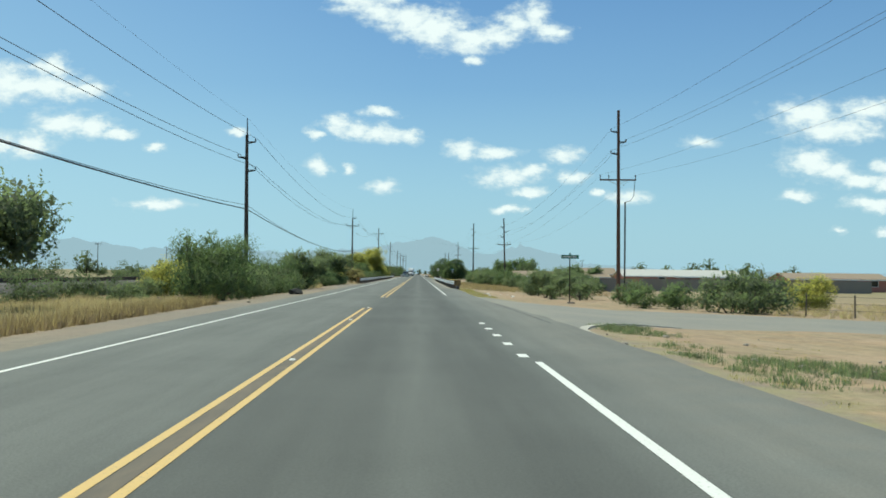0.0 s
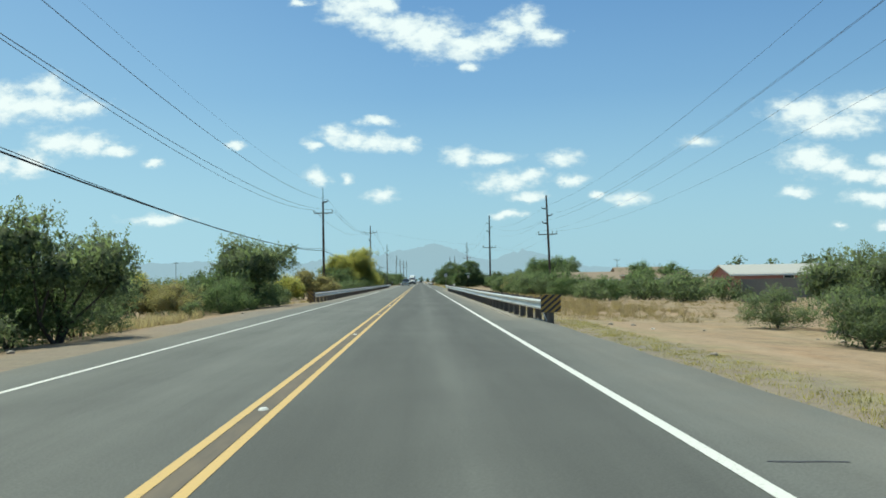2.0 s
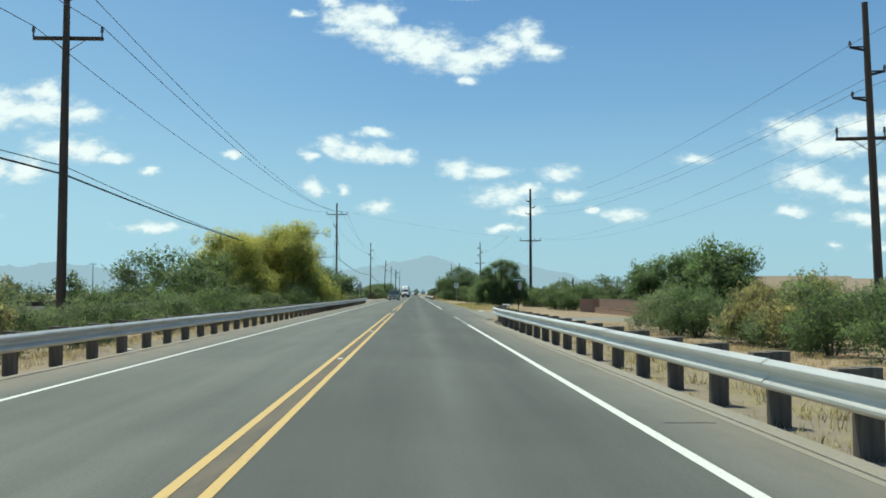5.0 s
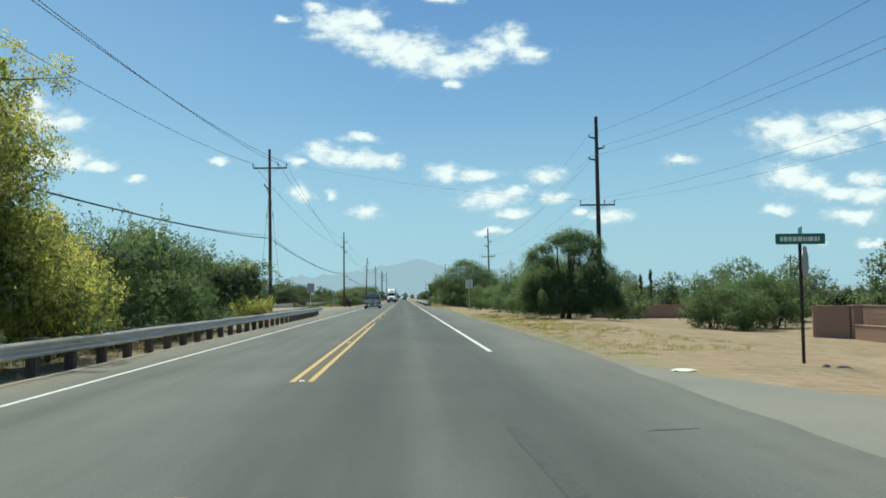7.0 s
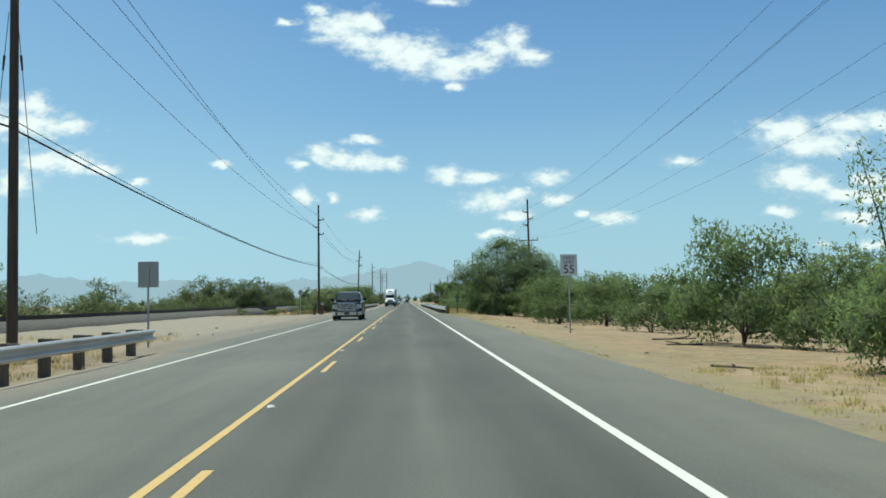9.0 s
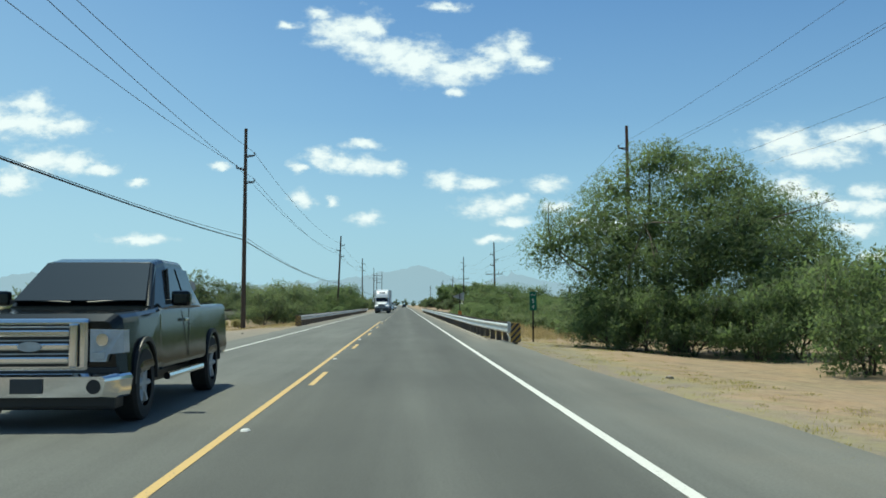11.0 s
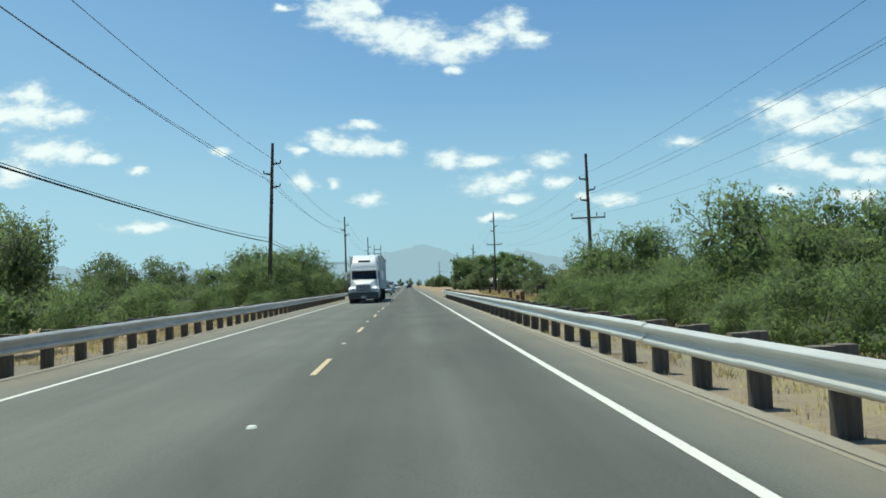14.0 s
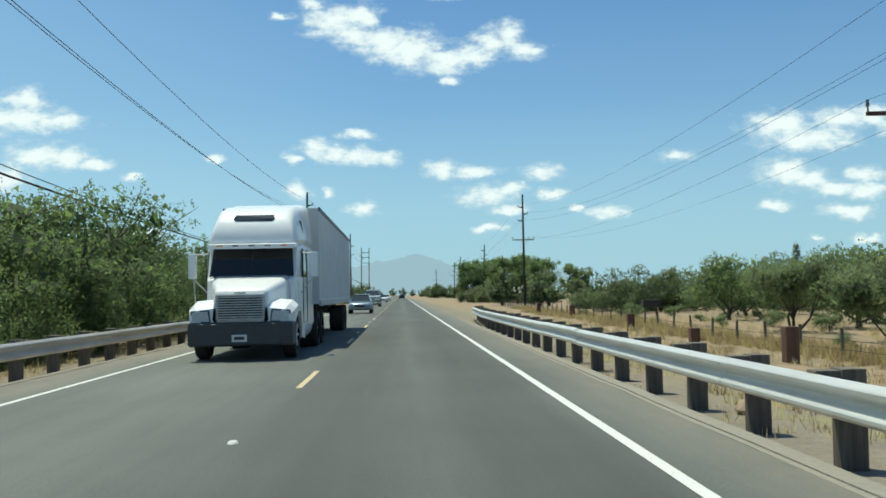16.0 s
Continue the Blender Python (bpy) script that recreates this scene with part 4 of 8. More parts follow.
def build_plant(name, label, category, seed, r, h, z0, clumps, size, leaves, leaf, mat, trunk_r=0.07, stems=3, droop=0.0, wisps=0, accent=None, group="roadside plants", fill=0.22, flowers=0.33, skirt=0, coarse=1.0, lobes=None, swell=1.0):
    rng = np.random.default_rng(seed)
    root = thing(name, label, category, group=group)
    blobs = [(x, y, z, s * swell, t * swell) for x, y, z, s, t in lobes] if lobes else crown_blobs(rng, r, z0, h, clumps, size)
    clumps = len(blobs)
    for k in range(skirt):
        a, q = rng.uniform(0, 6.28), rng.uniform(0.55, 0.92)
        q0 = size * rng.uniform(0.7, 1.0)
        blobs.append((r * q * math.cos(a), r * q * math.sin(a), z0 + q0 * rng.uniform(0.45, 0.9) + 0.04 * h, q0, q0 * 0.7))
    clumps += skirt
    for k in range(wisps):
        a = rng.uniform(0, 6.28)
        q = rng.uniform(0.55, 1.02)
        blobs.append((r * q * math.cos(a), r * q * math.sin(a), z0 + (h * 1.03 - z0) * rng.uniform(0.35, 1.0) * (1.15 - 0.5 * q), size * 0.30, size * 0.30))
    outer = leaf_sheet(rng, blobs, leaves, leaf[0], leaf[1], droop, per=9 if leaf[0] < 0.2 else 1)
    inner = [(x, y, z, s * 0.82, t * 0.82) for x, y, z, s, t in blobs[:clumps]]
    under = leaf_sheet(rng, inner, max(80, int(leaves * fill)), max(leaf[0] * 1.5, 0.13) * coarse, max(leaf[1] * 2.2, 0.07) * coarse, droop, 0.5)
    deep = [(x, y, z, s * 0.6, t * 0.6) for x, y, z, s, t in blobs[:clumps]]
    core = leaf_sheet(rng, deep, max(60, leaves // 14), max(leaf[0] * 2.2, 0.24) * coarse, max(leaf[1] * 4, 0.16) * coarse, droop, 0.5)
    both = np.concatenate([outer[0], under[0], core[0]])
    fit_z = h / np.percentile(both[:, 2], 99.7)
    fit_r = r / np.percentile(np.hypot(both[:, 0], both[:, 1]), 97)
    stretch = np.ones(3) if lobes else np.array([fit_r, fit_r, fit_z])
    foliage("crown", (outer, under, core), stretch, mat, root)
    if accent is not None:
        top = [(x, y, z + 0.12 * size, s * 1.05, t * 1.05) for x, y, z, s, t in blobs]
        bloom = leaf_sheet(rng, top, int(leaves * flowers), leaf[0] * 0.85, leaf[1] * 1.2, 0, 0.1, 5)
        foliage("blossom", (bloom,), stretch, accent, root, "clusters of small yellow blossom")
    bm = bmesh.new()
    limbs(bm, rng, trunk_r, [tuple(np.array(b[:3]) * stretch) for b in blobs[:min(clumps, 9)]], stems)
    # thin bare twigs carry the loose sprays out of the crown
    for x, y, z, q, q2 in blobs[clumps:]:
        tip = np.array((x, y, z)) * stretch
        near = min((np.array(b[:3]) * stretch for b in blobs[:min(clumps, 9)]), key=lambda c: np.linalg.norm(c - tip)) + (0, 0, 0.1)
        mid = (near + tip) / 2 + rng.normal(0, 0.06, 3)
        tube(bm, near, mid, trunk_r * 0.2, trunk_r * 0.14, 4, False)
        tube(bm, mid, tip + (tip - mid) * 0.25, trunk_r * 0.14, trunk_r * 0.05, 4, False)
    part("trunk", bm, BARK, root)
    return root


# clumps of the two large roadside trees, as they grew: place, radius and half height
PEPPER_LOBES = [(0.3, 0, 5.2, 0.95, 0.6), (1.3, 0.2, 5.0, 0.95, 0.6), (-0.5, -0.2, 4.9, 0.8, 0.55), (2.0, 0, 4.6, 0.7, 0.55), (-1.3, 0, 4.4, 0.7, 0.5), (-2.0, 0.1, 4.0, 0.5, 0.5), (0.9, 0.6, 4.4, 0.9, 0.6), (0.4, -0.6, 4.3, 0.8, 0.5), (2.4, 0, 3.0, 0.95, 0.8)]
PEPPER_LOBES += [(3.0, 0.2, 2.4, 0.7, 0.9), (2.6, -0.5, 1.7, 0.8, 1.0), (1.6, 0.3, 2.9, 1.0, 0.8), (1.6, -0.6, 2.0, 0.9, 1.0), (0.6, 0.6, 2.6, 1.0, 0.9), (0.4, -0.7, 2.2, 0.9, 1.0), (-0.4, 0, 2.7, 1.0, 0.8), (-0.8, -0.5, 1.8, 0.9, 1.0), (-1.4, 0.2, 2.2, 0.8, 0.9), (3.2, 0, 1.3, 0.5, 0.6), (-1.7, -0.2, 1.2, 0.6, 0.7), (0.2, 0.9, 1.4, 0.8, 0.8), (1.8, 0.8, 1.5, 0.8, 0.8)]
PEPPER_LOBES += [(-2.2, -0.3, 2.4, 0.8, 0.9), (-2.5, 0, 1.4, 0.7, 0.9), (-1.5, -0.9, 2.6, 0.8, 0.8), (-2.0, 0.6, 1.8, 0.8, 1.0), (-1.2, 0.6, 1.2, 0.8, 0.9), (-2.3, -0.6, 0.8, 0.6, 0.6), (-1.0, 0, 3.6, 0.7, 0.5), (2.0, 0.2, 3.8, 0.65, 0.5), (-1.6, -0.2, 3.2, 0.7, 0.6), (0.6, 0.6, 3.5, 0.6, 0.5), (0, -0.9, 0.7, 0.7, 0.5), (0.9, -1.0, 0.6, 0.7, 0.5)]
PEPPER_LOBES += [(1.2, -1.0, 2.9, 0.8, 0.8), (0.2, -1.0, 1.3, 0.8, 1.0), (2.0, -1.0, 1.0, 0.8, 0.8), (-1.0, -1.0, 1.1, 0.8, 0.9), (3.3, -0.4, 0.9, 0.5, 0.6), (1.1, -1.1, 0.9, 0.8, 0.7), (2.7, 0.4, 0.9, 0.6, 0.6)]
MESQUITE_LOBES = [(-3.6, 0, 2.9, 0.8, 0.7), (-2.2, 0, 3.7, 1.0, 0.8), (-0.9, -0.3, 5.2, 0.8, 0.6), (1.0, -0.2, 4.9, 0.9, 0.7), (2.6, 0, 3.9, 1.0, 0.8), (4.2, 0.2, 2.5, 0.9, 0.8), (0, 0.8, 3.9, 1.3, 1.0), (1.2, -0.9, 3.3, 1.3, 1.0), (-1.2, -0.8, 3.4, 1.2, 0.9), (-2.9, -0.4, 3.2, 0.9, 0.7), (-1.6, 0.3, 4.6, 0.9, 0.7), (-0.4, 0, 5.5, 0.6, 0.5)]
MESQUITE_LOBES += [(0.3, 0.3, 5.3, 0.8, 0.6), (1.8, 0.2, 4.5, 0.9, 0.7), (3.4, -0.3, 3.2, 1.0, 0.8), (4.7, 0, 1.7, 0.8, 0.7), (2.4, 0.8, 2.6, 1.2, 1.0), (-0.2, -1.2, 2.4, 1.2, 0.9), (-1.8, 0.7, 2.3, 1.1, 0.8), (-2.4, -0.4, 1.6, 0.9, 0.7), (3.4, -0.8, 1.6, 1.0, 0.8), (1.0, 1.2, 2.2, 1.2, 0.9), (-2.7, 0.2, 0.9, 0.7, 0.5), (1.9, -1.3, 1.5, 1.0, 0.8)]
MESQUITE_LOBES += [(-1.0, -1.6, 2.0, 1.2, 0.9), (0.3, -1.7, 3.2, 1.2, 0.9), (-1.7, -1.4, 1.2, 1.0, 0.7), (1.4, -1.8, 2.6, 1.2, 0.9), (2.8, -1.2, 2.6, 1.1, 0.9), (0.1, -0.8, 4.4, 1.1, 0.8), (1.9, -0.6, 3.8, 1.0, 0.8), (-0.4, -1.8, 1.2, 0.9, 0.6), (3.6, -1.2, 0.8, 1.0, 0.6), (-1.4, 0.2, 3.0, 1.2, 0.9), (4.0, 0.6, 1.2, 1.0, 0.8), (-2.2, -1.0, 2.6, 1.0, 0.8), (2.6, -1.9, 1.0, 0.9, 0.6), (0.9, 0.2, 3.0, 1.3, 1.0)]
PLANT_KINDS = {
    "bush_a": lambda: build_plant("mesquite_bush", "dense olive-green mesquite bush with fine leaves beside the road", "bush", 11, 2.0, 2.7, 0.15, 16, 0.78, 7600, (0.078, 0.038), LEAF_OLIVE, 0.05, 4, wisps=14, skirt=7, fill=0.5, coarse=0.72),
    "bush_b": lambda: build_plant("mesquite_bush", "spreading dusty green mesquite bush with twiggy top", "bush", 12, 2.1, 2.4, 0.15, 15, 0.8, 7600, (0.078, 0.038), LEAF_GREY, 0.05, 4, wisps=16, skirt=7, fill=0.5, coarse=0.72),
    "bush_c": lambda: build_plant("mesquite_bush", "rounded green desert bush growing to the ground", "bush", 13, 1.9, 2.9, 0.15, 17, 0.75, 7600, (0.078, 0.038), LEAF_OLIVE, 0.05, 4, droop=0.3, wisps=12, skirt=7, fill=0.5, coarse=0.72),
    "shrub": lambda: build_plant("desert_shrub", "low grey-green desert shrub on sandy ground", "bush", 14, 1.1, 1.3, 0.1, 9, 0.45, 1800, (0.07, 0.034), LEAF_GREY, 0.03, 4, wisps=10),
    "tan_bush": lambda: build_plant("dry_bush", "tan half-dry bush with seed pods", "bush", 15, 1.7, 2.3, 0.15, 12, 0.7, 8100, (0.075, 0.042), LEAF_TAN, 0.05, 3, wisps=14),
    "tree_a": lambda: build_plant("mesquite_tree", "large green mesquite tree with a broad ragged crown", "tree", 16, 4.0, 5.7, 0.1, 36, 1.2, 118000, (0.058, 0.026), LEAF_OLIVE, 0.15, 4, droop=0.5, wisps=22, fill=0.34, coarse=0.62, lobes=MESQUITE_LOBES, swell=1.14),
    "tree_b": lambda: build_plant("mesquite_tree", "open-branched green mesquite tree with dark trunk", "tree", 17, 3.2, 4.4, 0.7, 24, 1.0, 14000, (0.085, 0.043), LEAF_OLIVE, 0.11, 3, droop=0.4, wisps=30, skirt=5),
    "tree_c": lambda: build_plant("mesquite_tree", "small mesquite tree with several thin trunks", "tree", 18, 1.9, 3.0, 1.0, 16, 0.74, 11000, (0.08, 0.042), LEAF_GREY, 0.06, 4, wisps=18),
    "pepper": lambda: build_plant("pepper_tree", "dense dark green tree with drooping branches", "tree", 19, 3.0, 5.8, 0.0, 34, 1.0, 84000, (0.09, 0.032), LEAF_DEEP, 0.17, 2, droop=1.5, wisps=10, fill=0.4, coarse=0.7, lobes=PEPPER_LOBES),
    "pepper_low": lambda: build_plant("pepper_tree", "broad dark green tree with branches drooping to the sand", "tree", 26, 2.5, 4.7, 0.1, 30, 0.95, 38000, (0.10, 0.034), LEAF_DEEP, 0.14, 3, droop=1.5, wisps=8, skirt=9, fill=0.45, coarse=0.7),
    "palo": lambda: build_plant("palo_verde_tree", "palo verde tree covered in yellow blossom", "tree", 20, 3.4, 6.6, 0.5, 46, 1.02, 56000, (0.064, 0.032), LEAF_PALO, 0.12, 3, wisps=14, skirt=6, fill=0.3, accent=LEAF_YELLOW, flowers=1.35),
    "palo_bush": lambda: build_plant("palo_verde_bush", "bright yellow flowering palo verde bush", "bush", 21, 1.8, 2.4, 0.2, 15, 0.75, 8000, (0.075, 0.042), LEAF_PALO, 0.06, 3, wisps=20, accent=LEAF_YELLOW, flowers=1.1, skirt=4),
    "far_tree": lambda: build_plant("shade_tree", "dark green shade tree in the distance", "tree", 22, 2.8, 5.0, 0.5, 14, 1.1, 2800, (0.19, 0.11), LEAF_FAR, 0.14, 2, wisps=8, group="distant trees", coarse=0.7, fill=0.4),
    "far_tree_back": lambda: build_plant("shade_tree", "dark green shade tree far off", "tree", 22, 2.8, 5.0, 0.5, 14, 1.1, 560, (0.38, 0.24), LEAF_FAR, 0.14, 2, wisps=8, group="distant trees"),
    "far_bush": lambda: build_plant("far_bush", "dull green scrub bush in the distance", "bush", 23, 2.4, 2.5, 0.1, 10, 1.0, 1900, (0.16, 0.09), LEAF_FAR, 0.05, 3, wisps=7, group="distant scrub", coarse=0.7, fill=0.35),
    "far_bush_back": lambda: build_plant("far_bush", "dull green scrub bush far off", "bush", 23, 2.4, 2.5, 0.1, 10, 1.0, 380, (0.35, 0.21), LEAF_FAR, 0.05, 3, wisps=7, group="distant scrub"),
    "round_tree": lambda: build_plant("citrus_tree", "dark round dense tree behind a garden wall", "tree", 25, 2.6, 5.4, 0.4, 26, 1.0, 9000, (0.15, 0.08), LEAF_DEEP, 0.14, 1, wisps=14, group="garden trees"),
    "gum": lambda: build_plant("gum_tree", "tall dark gum tree with clumped foliage", "tree", 24, 3.0, 8.0, 2.0, 16, 1.05, 2400, (0.36, 0.13), LEAF_DEEP, 0.2, 1, droop=0.8, wisps=16, group="distant trees"),
}


# plainer growth for the rows behind the first
PLANT_KINDS["bush_a_back"] = lambda: build_plant("mesquite_bush", "olive-green mesquite bush in the row behind", "bush", 11, 2.0, 2.7, 0.15, 16, 0.78, 2600, (0.125, 0.066), LEAF_OLIVE, 0.05, 4, wisps=12, skirt=7, fill=0.3)
PLANT_KINDS["bush_b_back"] = lambda: build_plant("mesquite_bush", "dusty green mesquite bush in the row behind", "bush", 12, 2.1, 2.4, 0.15, 15, 0.8, 2600, (0.125, 0.068), LEAF_GREY, 0.05, 4, wisps=12, skirt=7, fill=0.3)
PLANT_KINDS["bush_c_back"] = lambda: build_plant("mesquite_bush", "rounded green desert bush in the row behind", "bush", 13, 1.9, 2.9, 0.15, 17, 0.75, 2600, (0.125, 0.066), LEAF_OLIVE, 0.05, 4, droop=0.3, wisps=12, skirt=7, fill=0.3)
PLANT_KINDS["tree_b_back"] = lambda: build_plant("mesquite_tree", "green mesquite tree with a dark trunk among others", "tree", 17, 3.2, 4.4, 0.7, 24, 1.0, 5200, (0.14, 0.075), LEAF_OLIVE, 0.11, 3, droop=0.4, wisps=14, skirt=5)


def build_conifer(name, label, r, h, seed, mat):
    rng = np.random.default_rng(seed)
    root = thing(name, label, "tree", group="distant trees")
    blobs = []
    for k in range(16):
        t = (k + 0.5) / 16
        a = rng.uniform(0, 6.28)
        q = r * (1 - t) * 0.6
        blobs.append((q * math.cos(a), q * math.sin(a), 0.5 + t * (h - 0.7), max(0.15, r * (1 - 0.75 * t) * 0.62), max(0.22, h / 16)))
    foliage("crown", (leaf_sheet(rng, blobs, 1500, 0.34, 0.11, 0.3),), np.ones(3), mat, root)
    part("trunk", tube(bmesh.new(), (0, 0, -0.2), (0, 0, h * 0.8), 0.12, 0.03, 7), BARK, root)
    return root


PLANT_KINDS["pine"] = lambda: build_conifer("pine_tree", "dark conical pine tree in the distance", 1.5, 6.0, 31, LEAF_FAR)
PLANT_KINDS["cypress"] = lambda: build_conifer("cypress_tree", "slim dark columnar cypress in the distance", 0.55, 5.5, 32, LEAF_FAR)


def plant(kind, x, y, s=1.0, tall=1.0, turn=None, fine=False):
    if not fine and kind + "_back" in PLANT_KINDS and ((abs(x) > 39 or y > 520) if kind.startswith("far") else (x > 12.7 or x < -13.2 or y > 470)):
        kind += "_back"
    rot = (x * 53.7 + y * 31.3) % 360 if turn is None else turn
    m = pose(x, y, ground_z(x, y), 0, 0, rot) @ Matrix.Diagonal((s, s, s * tall, 1))
    if kind not in PLANTS:
        PLANTS[kind] = PLANT_KINDS[kind]()
        PLANTS[kind].matrix_basis = m
        return PLANTS[kind]
    first = PLANTS[kind]
    q = first.scale
    return copy_thing(first, m @ Matrix.Diagonal((1 / q.x, 1 / q.y, 1 / q.z, 1)))


rng = random.Random(5)
# left side of the road, from the start on
plant("tree_c", -14.9, 29.8, 1.78, 1.04)
plant("palo_bush", -15.4, 58.0, 1.0)
for y in [46.7 + 2.6 * k for k in range(13)]:
    plant(rng.choice(("bush_a", "bush_b", "bush_c")), -10.5 + rng.uniform(-0.5, 0.5), y + rng.uniform(-0.8, 0.8), rng.uniform(0.92, 1.12), rng.uniform(0.98, 1.2) * (1.0 if y < 56 else 0.8))
for y in [60 + 4.5 * k for k in range(6)]:
    plant(rng.choice(("bush_a", "bush_b")), -14.6 + rng.uniform(-1.0, 1.0), y, rng.uniform(1.0, 1.2))
plant("tree_c", -9.4, 78.5, 1.15)
for x, y, s in ((-10.4, 81.0, 1.05), (-10.9, 84.0, 1.0)):
    plant("bush_b", x, y, s)
for x, y, s in ((-15.0, 84, 1.0), (-18, 86, 1.0)):
    plant("bush_b", x, y, s)
plant("tree_c", -10.0, 110.3, 1.5, 1.0)
plant("bush_c", -9.9, 110.0, 0.9, 1.0)
plant("bush_a", -11.4, 108.6, 0.95)
plant("bush_c", -12.6, 109.6, 0.9, 1.0, None, True)
plant("tan_bush", -12.2, 100.5, 0.86, 0.95)
plant("tan_bush", -14.6, 102.0, 0.9, 0.95)
plant("shrub", -10.6, 97.5, 0.7)
for x, y, q in ((-31.0, 151, 1.35), (-33.5, 160, 1.4), (-30.5, 128, 1.3), (-34.0, 139, 1.35), (-39.0, 172, 1.6)):
    plant("palo_bush", x, y, q)
for x, y, s in ((-10.2, 102.0, 0.68), (-10.4, 105.2, 0.8), (-11.4, 113.5, 0.75)):
    plant("bush_a", x, y, s)
for x, y, s in ((-12.5, 104, 0.7), (-14.0, 108, 0.9), (-12.5, 112, 0.7), (-16, 101, 0.9), (-17.5, 116, 0.9), (-15, 122, 0.9), (-10.6, 118.5, 0.72), (-9.6, 116.2, 0.5)):
    plant("bush_b", x, y, s)
for x, y, s in ((-16.0, 55, 0.55), (-17.5, 49, 0.5), (-15.4, 50, 0.45), (-13.6, 44, 0.5)):
    plant("bush_b", x, y, s)
for x, y, s in ((-13.3, 146, 0.98), (-14.6, 150.5, 1.05)):
    plant("palo_bush", x, y, s)
for x, y, s in ((-12.7, 153, 1.42), (-10.9, 153.5, 1.12), (-10.6, 158, 1.0)):
    plant("tan_bush", x, y, s)
for y in [160 + 4.2 * k for k in range(11)]:
    plant(rng.choice(("bush_a", "bush_b")), -10.3 + rng.uniform(-0.6, 0.6), y, rng.uniform(0.6, 0.85))
plant("tree_b", -12.0, 186, 0.95)
plant("palo", -10.2, 212, 1.09)
plant("palo", -13.0, 210.4, 0.96)
plant("palo", -13.0, 201, 0.9)
plant("bush_a", -9.2, 208, 0.9)
plant("bush_c", -9.4, 216, 1.0)
for x, y, s in ((-11.0, 221, 1.12), (-10.4, 226, 1.08), (-12.2, 230, 1.1), (-11.0, 235, 0.95)):
    plant("tree_b", x, y, s)
for x, y, s in ((-9.6, 221, 0.9), (-9.4, 226.5, 0.95), (-9.5, 232, 0.9), (-10.0, 236, 0.9), (-12.4, 244, 0.75), (-13.5, 250, 0.9), (-15, 243, 1.0)):
    plant("bush_a", x, y, s)
plant("tree_c", -8.9, 236.2, 1.38, 1.0)
for x, y, s in ((-11.8, 119.0, 0.9), (-12.6, 123.5, 1.0), (-14.2, 128.0, 1.0), (-15.8, 134.0, 1.0), (-17.2, 140.0, 1.05), (-18.6, 147.0, 1.1)):
    plant("bush_b", x, y, s)
plant("palo_bush", -9.9, 251.8, 0.86)
for x, y, s in ((-13.2, 259.5, 0.9), (-13.6, 263.5, 0.95), (-14.8, 261.0, 1.0), (-12.8, 266.5, 0.7)):
    plant("bush_a", x, y, s)
for x, y, s in ((-14, 262, 0.8), (-16.5, 268, 0.95), (-18.5, 275, 0.9), (-17, 258, 0.95)):
    plant("bush_b", x, y, s)
for x, y, s in ((-14.5, 346, 0.7), (-16.0, 352, 0.75), (-13.0, 357, 0.55), (-18.5, 348, 0.9)):
    plant("shrub", x, y, s * 0.8)
for x, y, s in ((-11.0, 383.5, 1.3), (-12.2, 388, 1.45), (-10.7, 391.5, 1.25), (-12.6, 381, 1.2)):
    plant("bush_b", x, y, s, 1.22)
plant("tree_c", -12.0, 399.5, 1.2, 1.2)
for x, y, s in ((-12.2, 398, 0.85), (-13.4, 403, 0.95), (-11.8, 407, 0.8), (-13.6, 411, 0.95), (-12.0, 415.5, 0.85), (-13.2, 421, 0.95), (-11.2, 426, 0.85)):
    plant("bush_a", x, y, s)
for x, y, s in ((-11.4, 443, 0.9), (-10.9, 448.5, 1.2), (-10.8, 454, 1.22), (-11.8, 459, 1.15), (-10.2, 465, 1.0), (-10.4, 472, 1.0), (-14.5, 452, 1.1)):
    plant("tree_b", x, y, s)
for y in [431 + 3.6 * k for k in range(13)]:
    plant(rng.choice(("bush_a", "bush_c")), -9.5 + rng.uniform(-0.3, 0.3), y, rng.uniform(0.82, 1.0) * (0.6 if y < 441 else 1.0))
for y in [468 + 7 * k for k in range(26)]:
    plant(rng.choice(("far_bush", "far_tree")), -12.5 + rng.uniform(-2, 2), y, rng.uniform(0.6, 0.85))
# right side
for x, y, s in ((9.8, 67.6, 0.80), (10.2, 66.0, 0.72), (12.5, 71, 0.8)):
    plant("tree_c", x, y, s * 0.92)
for x, y, s in ((9.4, 62.2, 0.9), (11.2, 61.0, 1.1), (12.2, 64.0, 1.25), (14.5, 59, 1.3), (10.2, 74.5, 1.1)):
    plant("shrub", x, y, s)
for x, y, s in ((12.8, 50.5, 0.5), (14.6, 50.0, 0.6), (16.6, 47, 0.95), (18.4, 48.0, 1.0), (13.0, 55, 0.5), (16, 56, 0.6), (19.5, 52.5, 0.85)):
    plant("bush_a" if x < 16 else "bush_b", x, y, s)
plant("palo_bush", 25.5, 58, 0.95)
plant("tree_c", 12.3, 80.5, 0.82)
plant("bush_b", 10.7, 82.0, 0.55)
plant("bush_b", 14.2, 81.0, 0.9)
for x, y, s in ((11.8, 73.5, 0.7), (9.6, 74.2, 0.62)):
    plant("bush_b", x, y, s)
